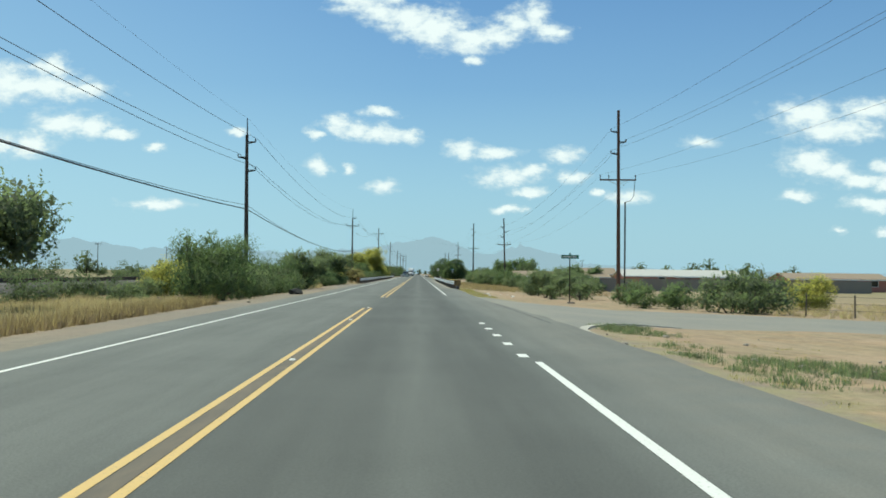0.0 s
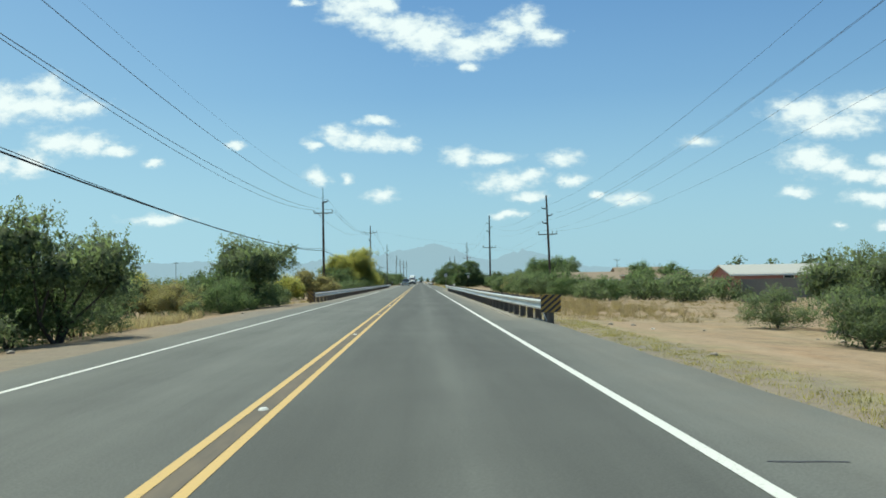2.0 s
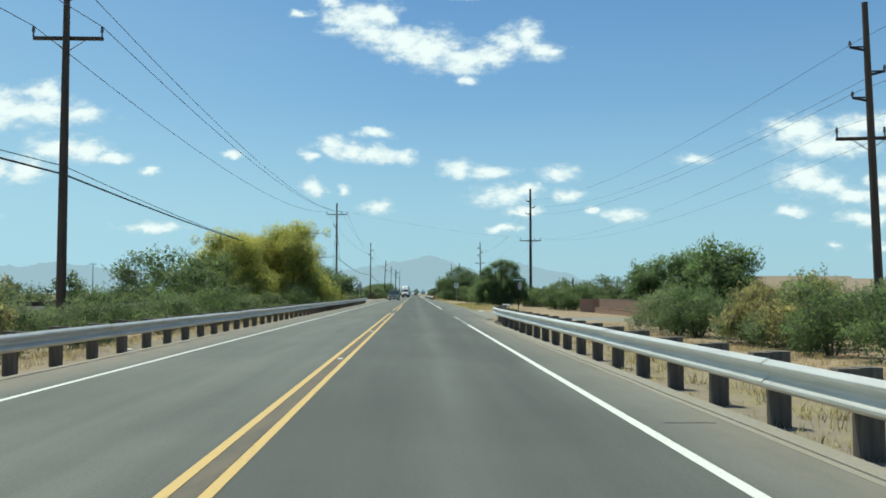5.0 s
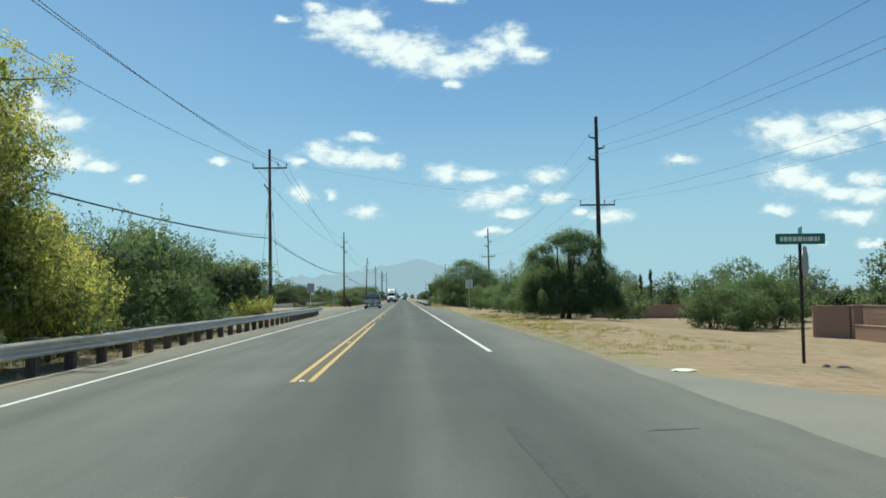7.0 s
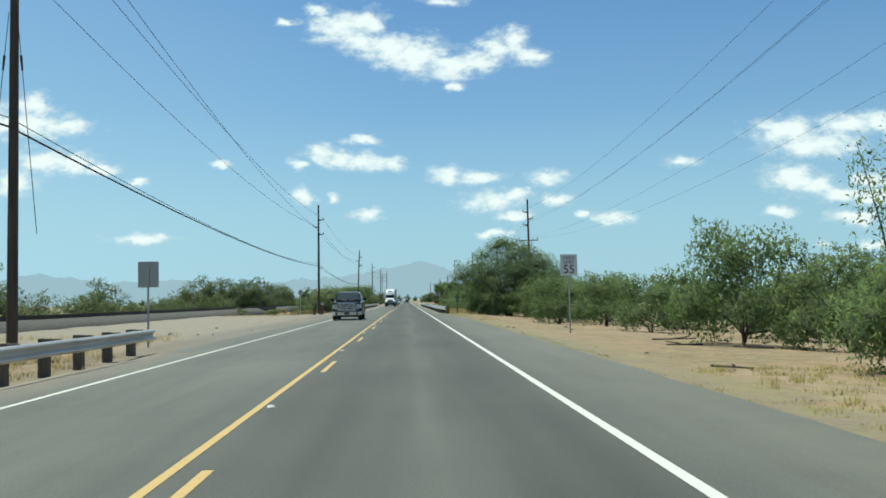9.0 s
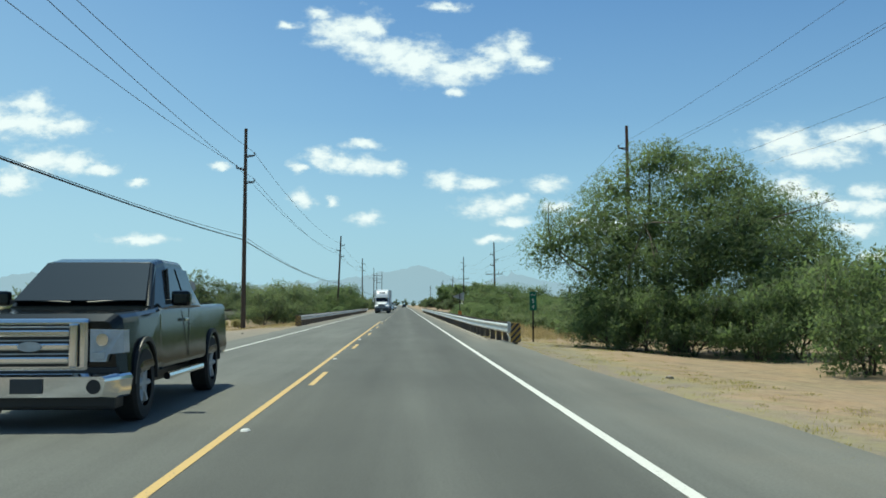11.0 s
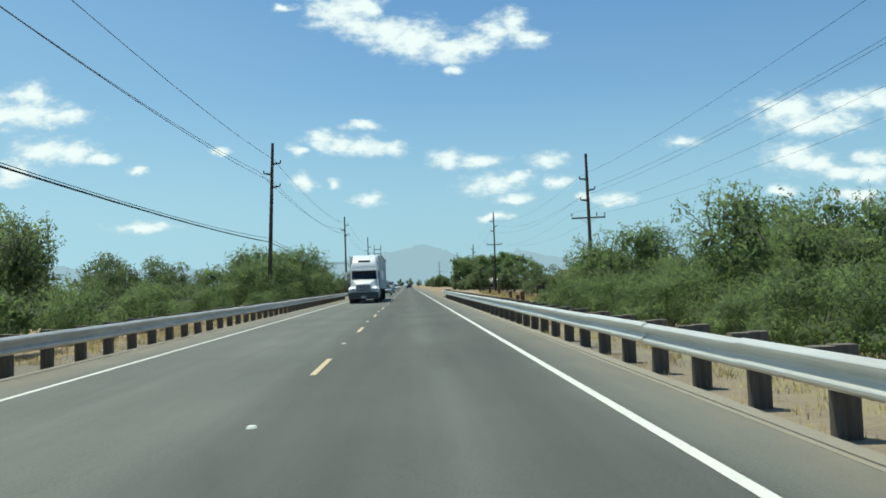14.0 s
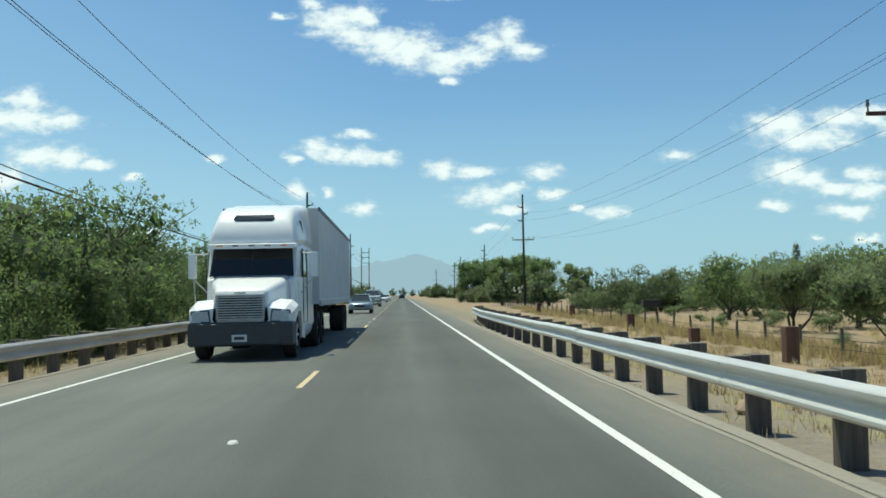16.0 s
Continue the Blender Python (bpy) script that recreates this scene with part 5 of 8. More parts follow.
for x, y, q in ((11.0, 143.2, 0.92), (11.4, 146.4, 1.0), (12.5, 149.0, 1.06), (13.6, 145.5, 0.98), (12.6, 135.6, 0.68), (13.2, 124.5, 0.72), (14.8, 126.0, 0.7), (11.8, 152.0, 1.15), (15.0, 138, 0.6), (16.5, 131, 0.55)):
    plant(rng.choice(("bush_a", "bush_b", "bush_c")), x, y, q)
for x, y, q in ((20.4, 125, 0.95), (18.6, 129.5, 0.9), (22.2, 130.5, 1.05), (25.0, 128, 0.9), (23.2, 137, 1.1), (20.8, 141, 1.1), (26.5, 139, 1.0), (17.8, 143, 0.9), (19.6, 135, 1.0), (16.2, 146, 0.9), (15.6, 152, 0.9)):
    plant(rng.choice(("bush_a", "bush_b")), x, y, q)
plant("tan_bush", 12.4, 166.0, 1.05)
plant("tan_bush", 11.6, 169.0, 0.95)
for y in [152.5 + 3.4 * k for k in range(9)]:
    plant(rng.choice(("bush_a", "bush_b", "bush_c")), 11.4 + rng.uniform(-0.7, 0.7), y + rng.uniform(-0.8, 0.8), rng.uniform(0.72, 0.95))
for y in [152 + 5.5 * k for k in range(6)]:
    plant("far_bush", 16.0 + rng.uniform(-1.6, 1.6), y, rng.uniform(0.7, 0.9))
for x, y, q in ((31, 184, 0.6), (57, 186, 1.0), (46, 184, 1.0), (62, 190, 1.2), (52, 188, 0.9)):
    plant("far_tree", x, y, q)
for x, y, q in ((17.6, 190, 0.92), (33.5, 192, 0.85), (38.0, 193, 0.8)):
    plant("round_tree", x, y, q)
plant("pepper", 10.1, 248.3, 1.0, 1.0, 0)
plant("pepper_low", 10.3, 260.3, 1.0, 1.0, 200)
plant("bush_c", 9.8, 270.8, 1.1, 1.15)
plant("bush_a", 11.6, 268.0, 1.05)
plant("bush_c", 10.4, 283.0, 0.85)
plant("bush_a", 13.5, 277.0, 1.0)
plant("bush_a", 15.5, 256.0, 1.0)
for x, y, s in ((15.3, 236.3, 1.0), (17.4, 237.6, 1.15), (19.4, 238.4, 1.1), (16.4, 235.0, 0.85)):
    plant("bush_a", x, y, s, 1.05, None, True)
# hedgerow and trees beyond the sandy lot
lots = random.Random(19)
for k in range(30):
    plant("far_bush", 17 + 1.3 * k + lots.uniform(-0.8, 0.8), 284 + lots.uniform(-7, 7), lots.uniform(0.8, 1.05))
for x, y, q in ((25.5, 292, 0.56), (30.0, 288, 0.5), (37, 290, 0.6), (45, 287, 0.55), (52, 290, 0.7)):
    plant("far_tree", x, y, q)
for x, y, s in ((21.8, 221.5, 0.98), (24.8, 219.0, 1.12), (27.5, 224, 1.1)):
    plant("round_tree", x, y, s)
for x, y, s in ((10.5, 292, 1.0), (9.0, 298, 1.0), (12.5, 301, 1.05), (10.5, 306, 1.0), (14, 290, 1.1), (13.5, 314, 1.0)):
    plant("bush_c", x, y, s)
plant("tree_a", 9.65, 329.0, 1.265, 0.98, 0)
for x, y, q in ((6.7, 327.4, 0.7), (7.6, 326.0, 0.72), (9.0, 325.6, 0.75), (10.6, 324.6, 0.9), (12.2, 325.4, 1.05), (7.6, 329.6, 0.8)):
    plant("bush_c", x, y, q)
plant("bush_c", 12.6, 319.4, 1.2)
plant("bush_c", 10.8, 318.5, 1.0)
plant("bush_c", 13.4, 314.5, 1.1)
plant("bush_a", 12.0, 329, 0.8)
for y in [344 + 2.5 * k for k in range(33)]:
    plant(rng.choice(("bush_a", "bush_b", "bush_c")), 11.1 + rng.uniform(-0.6, 0.6), y + rng.uniform(-0.7, 0.7), rng.uniform(0.72, 0.88) + 0.24 * (396 < y < 405 or y > 414))
low = random.Random(8)
for k in range(22):
    plant(low.choice(("bush_a", "bush_c", "shrub")), 7.3 + low.uniform(-0.6, 0.9), 373 + 2.1 * k + low.uniform(-0.7, 0.7), low.uniform(0.5, 0.68), 0.9)
for k in range(24):
    plant("shrub", 8.9 + low.uniform(-0.6, 0.8), 343 + 3.3 * k + low.uniform(-1, 1), low.uniform(0.55, 0.95))
for x, y, q in ((8.6, 333.5, 0.62), (9.4, 337, 0.7), (10.4, 340.5, 0.8)):
    plant("bush_c", x, y, q)
for y in [336 + 3.6 * k for k in range(10)]:
    plant(rng.choice(("bush_a", "bush_b")), 14.6 + rng.uniform(-1.2, 1.2), y, rng.uniform(0.75, 0.9))
for y in [374 + 4.5 * k for k in range(11)]:
    plant("far_bush", 15.0 + rng.uniform(-1.2, 1.2), y, rng.uniform(0.9, 1.2))
plant("tree_b", 12.0, 385.0, 0.86, 1.0, None, True)
for x, y, s in ((11.6, 376, 0.62), (11.2, 396.5, 0.86), (11.8, 390.5, 0.56), (10.9, 400.4, 0.98), (11.6, 407.5, 0.57), (10.9, 418.0, 1.0), (11.2, 423.5, 0.82), (12.2, 412.5, 0.62)):
    plant("tree_b", x, y, s)
for x, y, s in ((15.9, 451.0, 1.12), (12.6, 446, 0.9), (17.0, 452, 1.05), (19.5, 446, 1.1), (16.5, 461, 1.1), (22, 458, 1.2)):
    plant("tree_c", x, y, s)
for x, y, s in ((22, 466, 0.95), (20, 478, 0.9), (27, 474, 1.0), (32, 466, 1.05), (38, 480, 1.1), (25, 488, 1.0), (31, 494, 1.0), (44, 470, 1.1)):
    plant("tree_b", x, y, s)
for k in range(46):
    plant(rng.choice(("far_tree", "far_tree", "far_bush")), 17 + rng.uniform(0, 62) * (0.5 + k / 92), 490 + rng.uniform(0, 70), rng.uniform(0.7, 1.0))
band = random.Random(41)
for k in range(26):
    plant("far_bush", 18 + 2.2 * k + band.uniform(-1, 1), 506 + 0.5 * k + band.uniform(-8, 8), band.uniform(0.9, 1.3))
for k in range(30):
    plant("shrub", rng.uniform(11.5, 30), rng.uniform(440, 486), rng.uniform(0.35, 0.75))
for x, y, s in ((15.5, 560, 0.9), (18.5, 566, 0.95), (22, 572, 0.9), (26, 560, 0.8), (13.2, 596, 0.95), (14.6, 612, 1.1), (17.8, 604, 1.1), (19.5, 622, 1.15), (24.4, 602, 1.2), (27.2, 596, 1.1)):
    plant("gum", x, y, s)
thicket = random.Random(77)
for k in range(14):
    plant("far_bush", 12.5 + k * 1.25 + thicket.uniform(-0.6, 0.6), 588 + thicket.uniform(-6, 26), thicket.uniform(1.0, 1.5))
for k in range(56):
    side = 1 if k % 2 else -1
    plant(thicket.choice(("far_tree", "far_bush")), side * (10 + 0.9 * (k // 2) + thicket.uniform(0, 3)), 800 + thicket.uniform(0, 110), thicket.uniform(0.9, 1.4))
plant("pine", 39.5, 512, 1.1)
plant("pine", 47.0, 530, 0.9)
plant("cypress", 52.0, 432, 0.9)
plant("cypress", 56.0, 436, 0.95)
plant("cypress", 24.3, 284, 0.72)
plant("cypress", 25.6, 285, 0.82)
# scrub lines along the railway and behind it
wash = random.Random(77)
for k in range(44):
    plant(wash.choice(("far_bush", "far_bush", "far_tree")), -34 + wash.uniform(-3.5, 3.5), 384 + 3.3 * k + wash.uniform(-1, 1), wash.uniform(0.95, 1.2), 1.15)
for k in range(14):
    plant("tan_bush", wash.uniform(-19.5, -12.5), 364 + 1.8 * k + wash.uniform(-0.8, 0.8), wash.uniform(0.24, 0.36))
for y in [4 + 7.5 * k for k in range(66)]:
    if not 262 < y < 392:
        plant("far_bush", -17.6 + rng.uniform(-1.5, 1.5), y, rng.uniform(0.5, 0.75))
for y in [0 + 8.4 * k for k in range(80)]:
    kind, x, s = rng.choice(("far_bush", "far_bush", "far_tree")), -34 + rng.uniform(-3, 3), rng.uniform(0.95, 1.45)
    plant("far_bush" if 60 < y < 200 else kind, x, y, s * (0.82 if 60 < y < 200 else 1.0))
for y in [206 + 7.0 * k for k in range(32)]:
    plant(rng.choice(("far_bush", "far_tree")), 27 + rng.uniform(-4, 4), y, rng.uniform(0.75, 1.0))
# scrub and trees in the distance
for k in range(90):
    y = rng.uniform(20, 720)
    x = rng.choice((-1, 1)) * rng.uniform(32, 120)
    if x > 0 and y < 205 and 24 < x < 75:
        x = rng.uniform(70, 130)
    plant(rng.choice(("far_bush", "far_bush", "far_tree")), x, y, rng.uniform(0.8, 1.35))
for k in range(46):
    y = rng.uniform(480, 1000)
    plant(rng.choice(("far_bush", "far_tree")), rng.choice((-1, 1)) * rng.uniform(13, 40), y, rng.uniform(0.7, 1.15))
for k in range(60):
    plant("far_tree", -260 + k * 9 + rng.uniform(-3, 3), 1080 + rng.uniform(-40, 60), rng.uniform(1.0, 1.5))


# ---------- grasses ----------
def grass(name, label, spots, mat, seed, tall=0.4, per=26):
    g = np.random.default_rng(seed)
    v, f = [], []
    for x, y in spots:
        z = ground_z(x, y)
        lift = tall * g.uniform(0.55, 1.25)
        n = per
        r = g.uniform(0.05, 0.24, n)
        a = g.uniform(0, 6.28, n)
        lean = g.normal(0, 0.28, (n, 2)) * lift
        foot = np.stack([x + r * np.cos(a), y + r * np.sin(a), np.full(n, z - 0.02)], 1)
        tip = foot + np.stack([lean[:, 0], lean[:, 1], lift * g.uniform(0.6, 1.1, n)], 1)
        wide = np.stack([np.cos(a + 1.3), np.sin(a + 1.3), 0 * a], 1) * 0.007 * (1 + lift)
        base = len(v) * 3
        tri = np.stack([foot - wide, foot + wide, tip], 1)
        for k in range(n):
            v.append(tri[k])
    v = np.concatenate(v)
    f = np.arange(len(v)).reshape(-1, 3)
    ob = mesh_part(name, v, f, mat, smooth=True)
    up = g.normal(0, 0.35, (len(f), 3)) + (0, 0, 1)
    up /= np.linalg.norm(up, axis=1)[:, None]
    flat = np.cross(v[1::3] - v[0::3], v[2::3] - v[0::3])
    up[(flat * up).sum(1) < 0] *= (-1, -1, 1)
    ob.data.normals_split_custom_set_from_vertices(np.repeat(up, 3, 0).tolist())
    return tagged(ob, label, "grass", kind="stuff")


def spread(seed, count, x0, x1, y0, y1):
    g = random.Random(seed)
    return [(g.uniform(x0, x1), g.uniform(y0, y1)) for k in range(count)]


grass("dry_grass", "tall straw-coloured dry grass beside the road", spread(1, 1100, -14.5, -9.4, 20, 41) + spread(2, 500, -20, -13, 22, 48) + spread(3, 120, -13, -9.5, 86, 96), STRAW, 1, 0.5, 34)
grass("dry_weeds", "low brown dead weeds along the road edge", spread(21, 900, -11.4, -8.4, 16, 40) + spread(34, 500, -14.5, -10, 24, 36), DEAD_STRAW, 7, 0.42, 34)
grass("verge_grass", "short yellow-green weeds along the pavement edge", spread(4, 800, 3.9, 5.0, 54, 84) + spread(5, 60, 4.6, 10, 4, 22) + spread(6, 600, 4.5, 5.7, 212, 256) + spread(7, 380, 3.8, 4.6, 256, 330) + spread(18, 240, 4.6, 6.5, 300, 330), GREEN_STRAW, 2, 0.06, 22)
grass("bank_grass", "dry grass growing under and behind the guardrail", spread(8, 900, 3.6, 6.4, 84, 186) + spread(9, 1100, 3.5, 6.4, 331, 470) + spread(10, 500, -9, -7.1, 116, 270) + spread(11, 700, -9.0, -7.1, 352, 470), STRAW, 3, 0.13, 16)
grass("bank_weeds", "brown and green weeds behind the guardrails", spread(22, 1300, 4.2, 10.5, 86, 186) + spread(23, 1500, 4.2, 10.0, 333, 470) + spread(24, 800, -10.5, -7.3, 118, 270) + spread(25, 800, -10.5, -7.3, 360, 470), DEAD_STRAW, 9, 0.2, 18)
grass("field_grass", "dry yellow grass over the open field", spread(12, 900, 18, 48, 44, 72) + spread(15, 300, 8, 24, 426, 480) + spread(16, 260, -20, -9, 262, 284), STRAW, 4, 0.42, 20)
grass("field_weeds", "low brown dead weeds over the sandy field", spread(13, 600, 11, 30, 78, 125) + spread(14, 420, -20, -10, 342, 376), DEAD_STRAW, 8, 0.2, 26)
grass("fence_weeds", "brown dead brush along the wire fence", spread(26, 420, 10.2, 12.2, 436, 470) + spread(27, 300, 11.4, 13.4, 470, 520), DEAD_STRAW, 10, 0.42, 30)
grass("fence_brush", "low dark brown thicket of dead twigs under the wire fence", spread(61, 320, 10.0, 11.4, 432, 500), DEAD_STRAW, 14, 0.28, 34)
grass("bank_brush", "dark brown dead brush on the slope behind the guardrail", spread(28, 520, 6.0, 12.5, 92, 150) + spread(29, 260, 5.0, 9.0, 336, 372), DEAD_STRAW, 11, 0.4, 26)
grass("lot_weeds", "yellow-green weeds on the sandy lot by the pavement", spread(31, 420, 5.2, 8.6, 226, 262) + spread(32, 160, 5.6, 9.5, 214, 236), GREEN_STRAW, 12, 0.13, 22)
grass("weeds", "scattered low green weeds on sandy ground", spread(17, 150, 6.4, 9.8, 13.0, 17.2) + spread(19, 90, 5.2, 7.0, 22.5, 26.5) + spread(20, 60, 5.0, 6.4, 11.5, 19), LEAF_GREY, 5, 0.14, 34)


# ---------- utility poles and wires ----------
def insulator(bm, x, y, z):
    tube(bm, (x, y, z), (x, y, z + 0.10), 0.035, 0.03, 8)
    tube(bm, (x, y, z + 0.09), (x, y, z + 0.15), 0.07, 0.05, 8)
    tube(bm, (x, y, z + 0.15), (x, y, z + 0.24), 0.06, 0.035, 8)


def utility_pole(x, y, top, arms, cross=None, rod=0.0, mat=POLE_WOOD, pins=(-1.0, 0.45, 0.95), radius=0.17, lean=0.0, label="weathered wooden utility pole with side arms"):
    """arms: (height, side) single brackets; cross: (height, half length) cross-arm."""
    z0 = ground_z(x, y) - 0.6
    root = thing("utility_pole", label, "utility pole", pose(x, y, 0, 0, lean, 0), "roadside poles")
    bm = bmesh.new()
    zs = [z0, 0.5, top * 0.5, top - rod]
    for a, b, ra, rb in ((zs[0], zs[1], 1.0, 0.97), (zs[1], zs[2], 0.97, 0.82), (zs[2], zs[3], 0.82, 0.62)):
        tube(bm, (0, 0, a), (0, 0, b), radius * ra, radius * rb, 14)
    part("pole", bm, mat, root, smooth=False)
    if rod:
        part("tip_rod", tube(bmesh.new(), (0.02, 0, top - rod - 0.5), (0.02, 0, top), 0.06, 0.035, 8), DARK_POLE, root)
    tips = []
    for z, side in arms:
        bm = bmesh.new()
        tube(bm, (0, 0, z - 0.12), (side * 0.62, 0, z), 0.055, 0.04, 8)
        tube(bm, (side * 0.05, 0, z + 0.02), (side * 0.6, 0, z + 0.02), 0.03, 0.03, 8)
        arm = part("arm", bm, DARK_POLE, root)
        bm = bmesh.new()
        insulator(bm, side * 0.62, 0, z)
        part("insulator", bm, INSULATOR, arm)
        tips.append((x + side * 0.62, y, z + 0.24))
    low = []
    if cross:
        z, half = cross
        arm = part("cross_arm", box(bmesh.new(), -half, half, 0.14, 0.25, z - 0.06, z + 0.06, 0.01), mat, root)
        bm = bmesh.new()
        for s in (-1, 1):
            tube(bm, (s * half * 0.5, 0.2, z - 0.05), (0, 0.17, z - 0.45), 0.018, 0.018, 6)
        part("brace", bm, STEEL, root)
        for p in pins:
            bm = bmesh.new()
            tube(bm, (p * half, 0.195, z + 0.05), (p * half, 0.195, z + 0.3), 0.03, 0.03, 8)
            tube(bm, (p * half, 0.195, z + 0.22), (p * half, 0.195, z + 0.42), 0.06, 0.04, 8)
            part("insulator", bm, INSULATOR, arm)
            low.append((x + p * half, y + 0.195, z + 0.42))
    return root, tips, low


left_poles = [
    utility_pole(-12.1, 65.7, 12.4, ((10.7, 1), (9.6, -1), (8.65, 1)), rod=1.2, lean=-0.6),
    utility_pole(-12.0, 168.4, 13.2, ((11.4, 1),), cross=(10.0, 1.18), rod=1.8, pins=(-1.0, 0.96)),
    utility_pole(-11.75, 272.6, 14.7, (), cross=(13.05, 1.5), pins=(-1.0, 0.48, 0.97), label="tall wooden utility pole with cross-arm and switch"),
    utility_pole(-11.05, 361.4, 13.7, ((11.8, 1), (10.9, -1), (9.95, 1)), lean=0.3),
    utility_pole(-10.42, 442.4, 12.3, ((10.8, 1), (10.0, -1), (9.05, 1)), lean=2.6),
    utility_pole(-10.15, 524.4, 12.9, ((11.5, 1), (10.7, -1), (9.9, 1))),
    utility_pole(-10.0, 608, 13.9, ((11.3, 1), (10.4, -1), (9.6, 1))),
    utility_pole(-11.7, 697, 15.7, ((14.2, 1), (13.2, -1), (12.2, 1)), lean=0.4, label="wooden pole of a linked pair with side arms"),
]
right_poles = [
    utility_pole(16.6, 73.7, 14.95, ((13.2, -1), (12.35, 1), (11.4, -1)), cross=(9.25, 1.5), pins=(-0.97, -0.5, 0.97), mat=STUMP_WOOD, lean=-0.4),
    utility_pole(16.5, 169.7, 11.9, ((10.25, -1), (9.35, 1), (8.4, -1)), cross=(6.95, 1.2), pins=(-0.97, 0.5, 0.97), lean=-1.6),
    utility_pole(16.4, 267.0, 16.3, ((14.55, -1), (13.65, 1), (12.7, -1)), cross=(8.85, 1.48), pins=(-0.97, 0.4, 0.97), mat=DARK_POLE, radius=0.22, label="tall dark utility pole with thick shaft and cross-arm"),
    utility_pole(16.1, 361.5, 14.05, ((12.45, -1), (11.55, 1), (10.75, -1)), cross=(8.75, 1.22), pins=(-0.97, 0.5, 0.97), mat=STUMP_WOOD, lean=-0.5),
    utility_pole(15.3, 448.9, 11.75, ((9.65, -1), (8.75, 1), (7.9, -1)), cross=(6.4, 1.42), pins=(-0.97, 0.5, 0.97), lean=-0.7),
    utility_pole(16.2, 541.3, 14.15, ((12.5, -1), (11.6, 1), (10.7, -1)), cross=(8.2, 1.4), pins=(-0.97, 0.5, 0.97), mat=DARK_POLE),
    utility_pole(16.0, 600, 10.8, ((9.6, -1), (8.8, 1), (8.0, -1)), cross=(6.6, 1.3), pins=(-0.97, 0.97), lean=3.0),
    utility_pole(16.0, 664, 11.1, ((10.0, -1), (9.2, 1), (8.4, -1)), cross=(7.0, 1.3), pins=(-0.97, 0.97)),
    utility_pole(18.1, 732, 11.9, ((10.7, -1), (9.8, 1), (8.9, -1)), cross=(7.4, 1.3), pins=(-0.97, 0.97), lean=2.0),
    utility_pole(15.9, 828, 12.5, ((11.2, -1), (10.3, 1), (9.4, -1)), cross=(7.4, 1.3), pins=(-0.97, 0.97)),
]
# second pole of the linked pair, with the rungs between them
mate, _, _ = utility_pole(-9.5, 697, 15.7, (), lean=0.8, label="wooden pole of a linked pair with cross rungs")
for z in (14.1, 12.7, 11.0):
    part("rung", box(bmesh.new(), -2.2, 0.05, -0.09, 0.09, z - 0.09, z + 0.09, 0.01), POLE_WOOD, mate)
# riser and wire loop on the first right pole
riser = thing("riser_pole", "slim dark steel riser pole beside the utility pole", "pole", pose(17.15, 73.9, 0))
part("pole", tube(bmesh.new(), (0, 0, ground_z(17.15, 73.9) - 0.3), (0, 0, 7.4), 0.07, 0.06, 10), DARK_POLE, riser)
bm = bmesh.new()
loop = [(17.1, 7.4), (17.6, 7.55), (17.85, 7.9), (17.9, 8.6), (17.95, 9.3)]
for (xa, za), (xb, zb) in zip(loop, loop[1:]):
    tube(bm, (xa - 17.15, 0, za), (xb - 17.15, 0, zb), 0.025, 0.025, 6)
part("wire_loop", bm, WIRE, riser)
# switch, hanging wires and guy grips on the third left pole
switch_pole = left_poles[2][0]
bm = bmesh.new()
tube(bm, (0.1, -0.1, 11.0), (-0.45, -0.1, 11.45), 0.06, 0.05, 8)
tube(bm, (-0.40, -0.1, 11.36), (-0.45, -0.1, 11.6), 0.06, 0.045, 8)
tube(bm, (-0.1, -0.1, 10.75), (-0.32, -0.1, 11.3), 0.025, 0.025, 6)
part("switch", bm, DARK_POLE, switch_pole)
for s in (-1, 1):
    bm = bmesh.new()
    tube(bm, (s * 0.12, -0.1, 10.3), (s * 0.28, -0.1, 8.6), 0.012, 0.012, 5)
    tube(bm, (s * 0.25, -0.1, 8.95), (s * 0.29, -0.1, 8.5), 0.04, 0.03, 7)
    tube(bm, (s * 0.28, -0.1, 8.6), (s * 0.75, -0.1, 3.5), 0.012, 0.012, 5)
    part("guy_wire", bm, WIRE, switch_pole)


def hung_wire(name, label, points, radius, sag, mat):
    """One tube swept along the sagging spans between the points."""
    line = []
    pts = [Vector(p) for p in points]
    for p, q in zip(pts, pts[1:]):
        n = 14
        line += [p.lerp(q, k / n) - Vector((0, 0, 4 * sag * (k / n) * (1 - k / n) * ((q - p).length / 95) ** 2)) for k in range(n)]
    line.append(pts[-1])
    secs = []
    for k, c in enumerate(line):
        way = (line[min(k + 1, len(line) - 1)] - line[max(k - 1, 0)]).normalized()
        side = way.cross(Vector((0, 0, 1))).normalized()
        up = side.cross(way)
        secs.append([c + (side * math.cos(a) + up * math.sin(a)) * radius for a in [2 * math.pi * i / 5 for i in range(5)]])
    return tagged(part(name, loft(bmesh.new(), secs), mat), label, "wire", "overhead wires")


def before(p, dx=0.0, dz=0.0, dy=-92):
    return (p[0] + dx, p[1] + dy, p[2] + dz)


# left power lines: three phases from pole to pole
def phase(i):
    out = []
    for root, tips, low in left_poles:
        spots = tips + low
        out.append(spots[min(i, len(spots) - 1)])
    return out


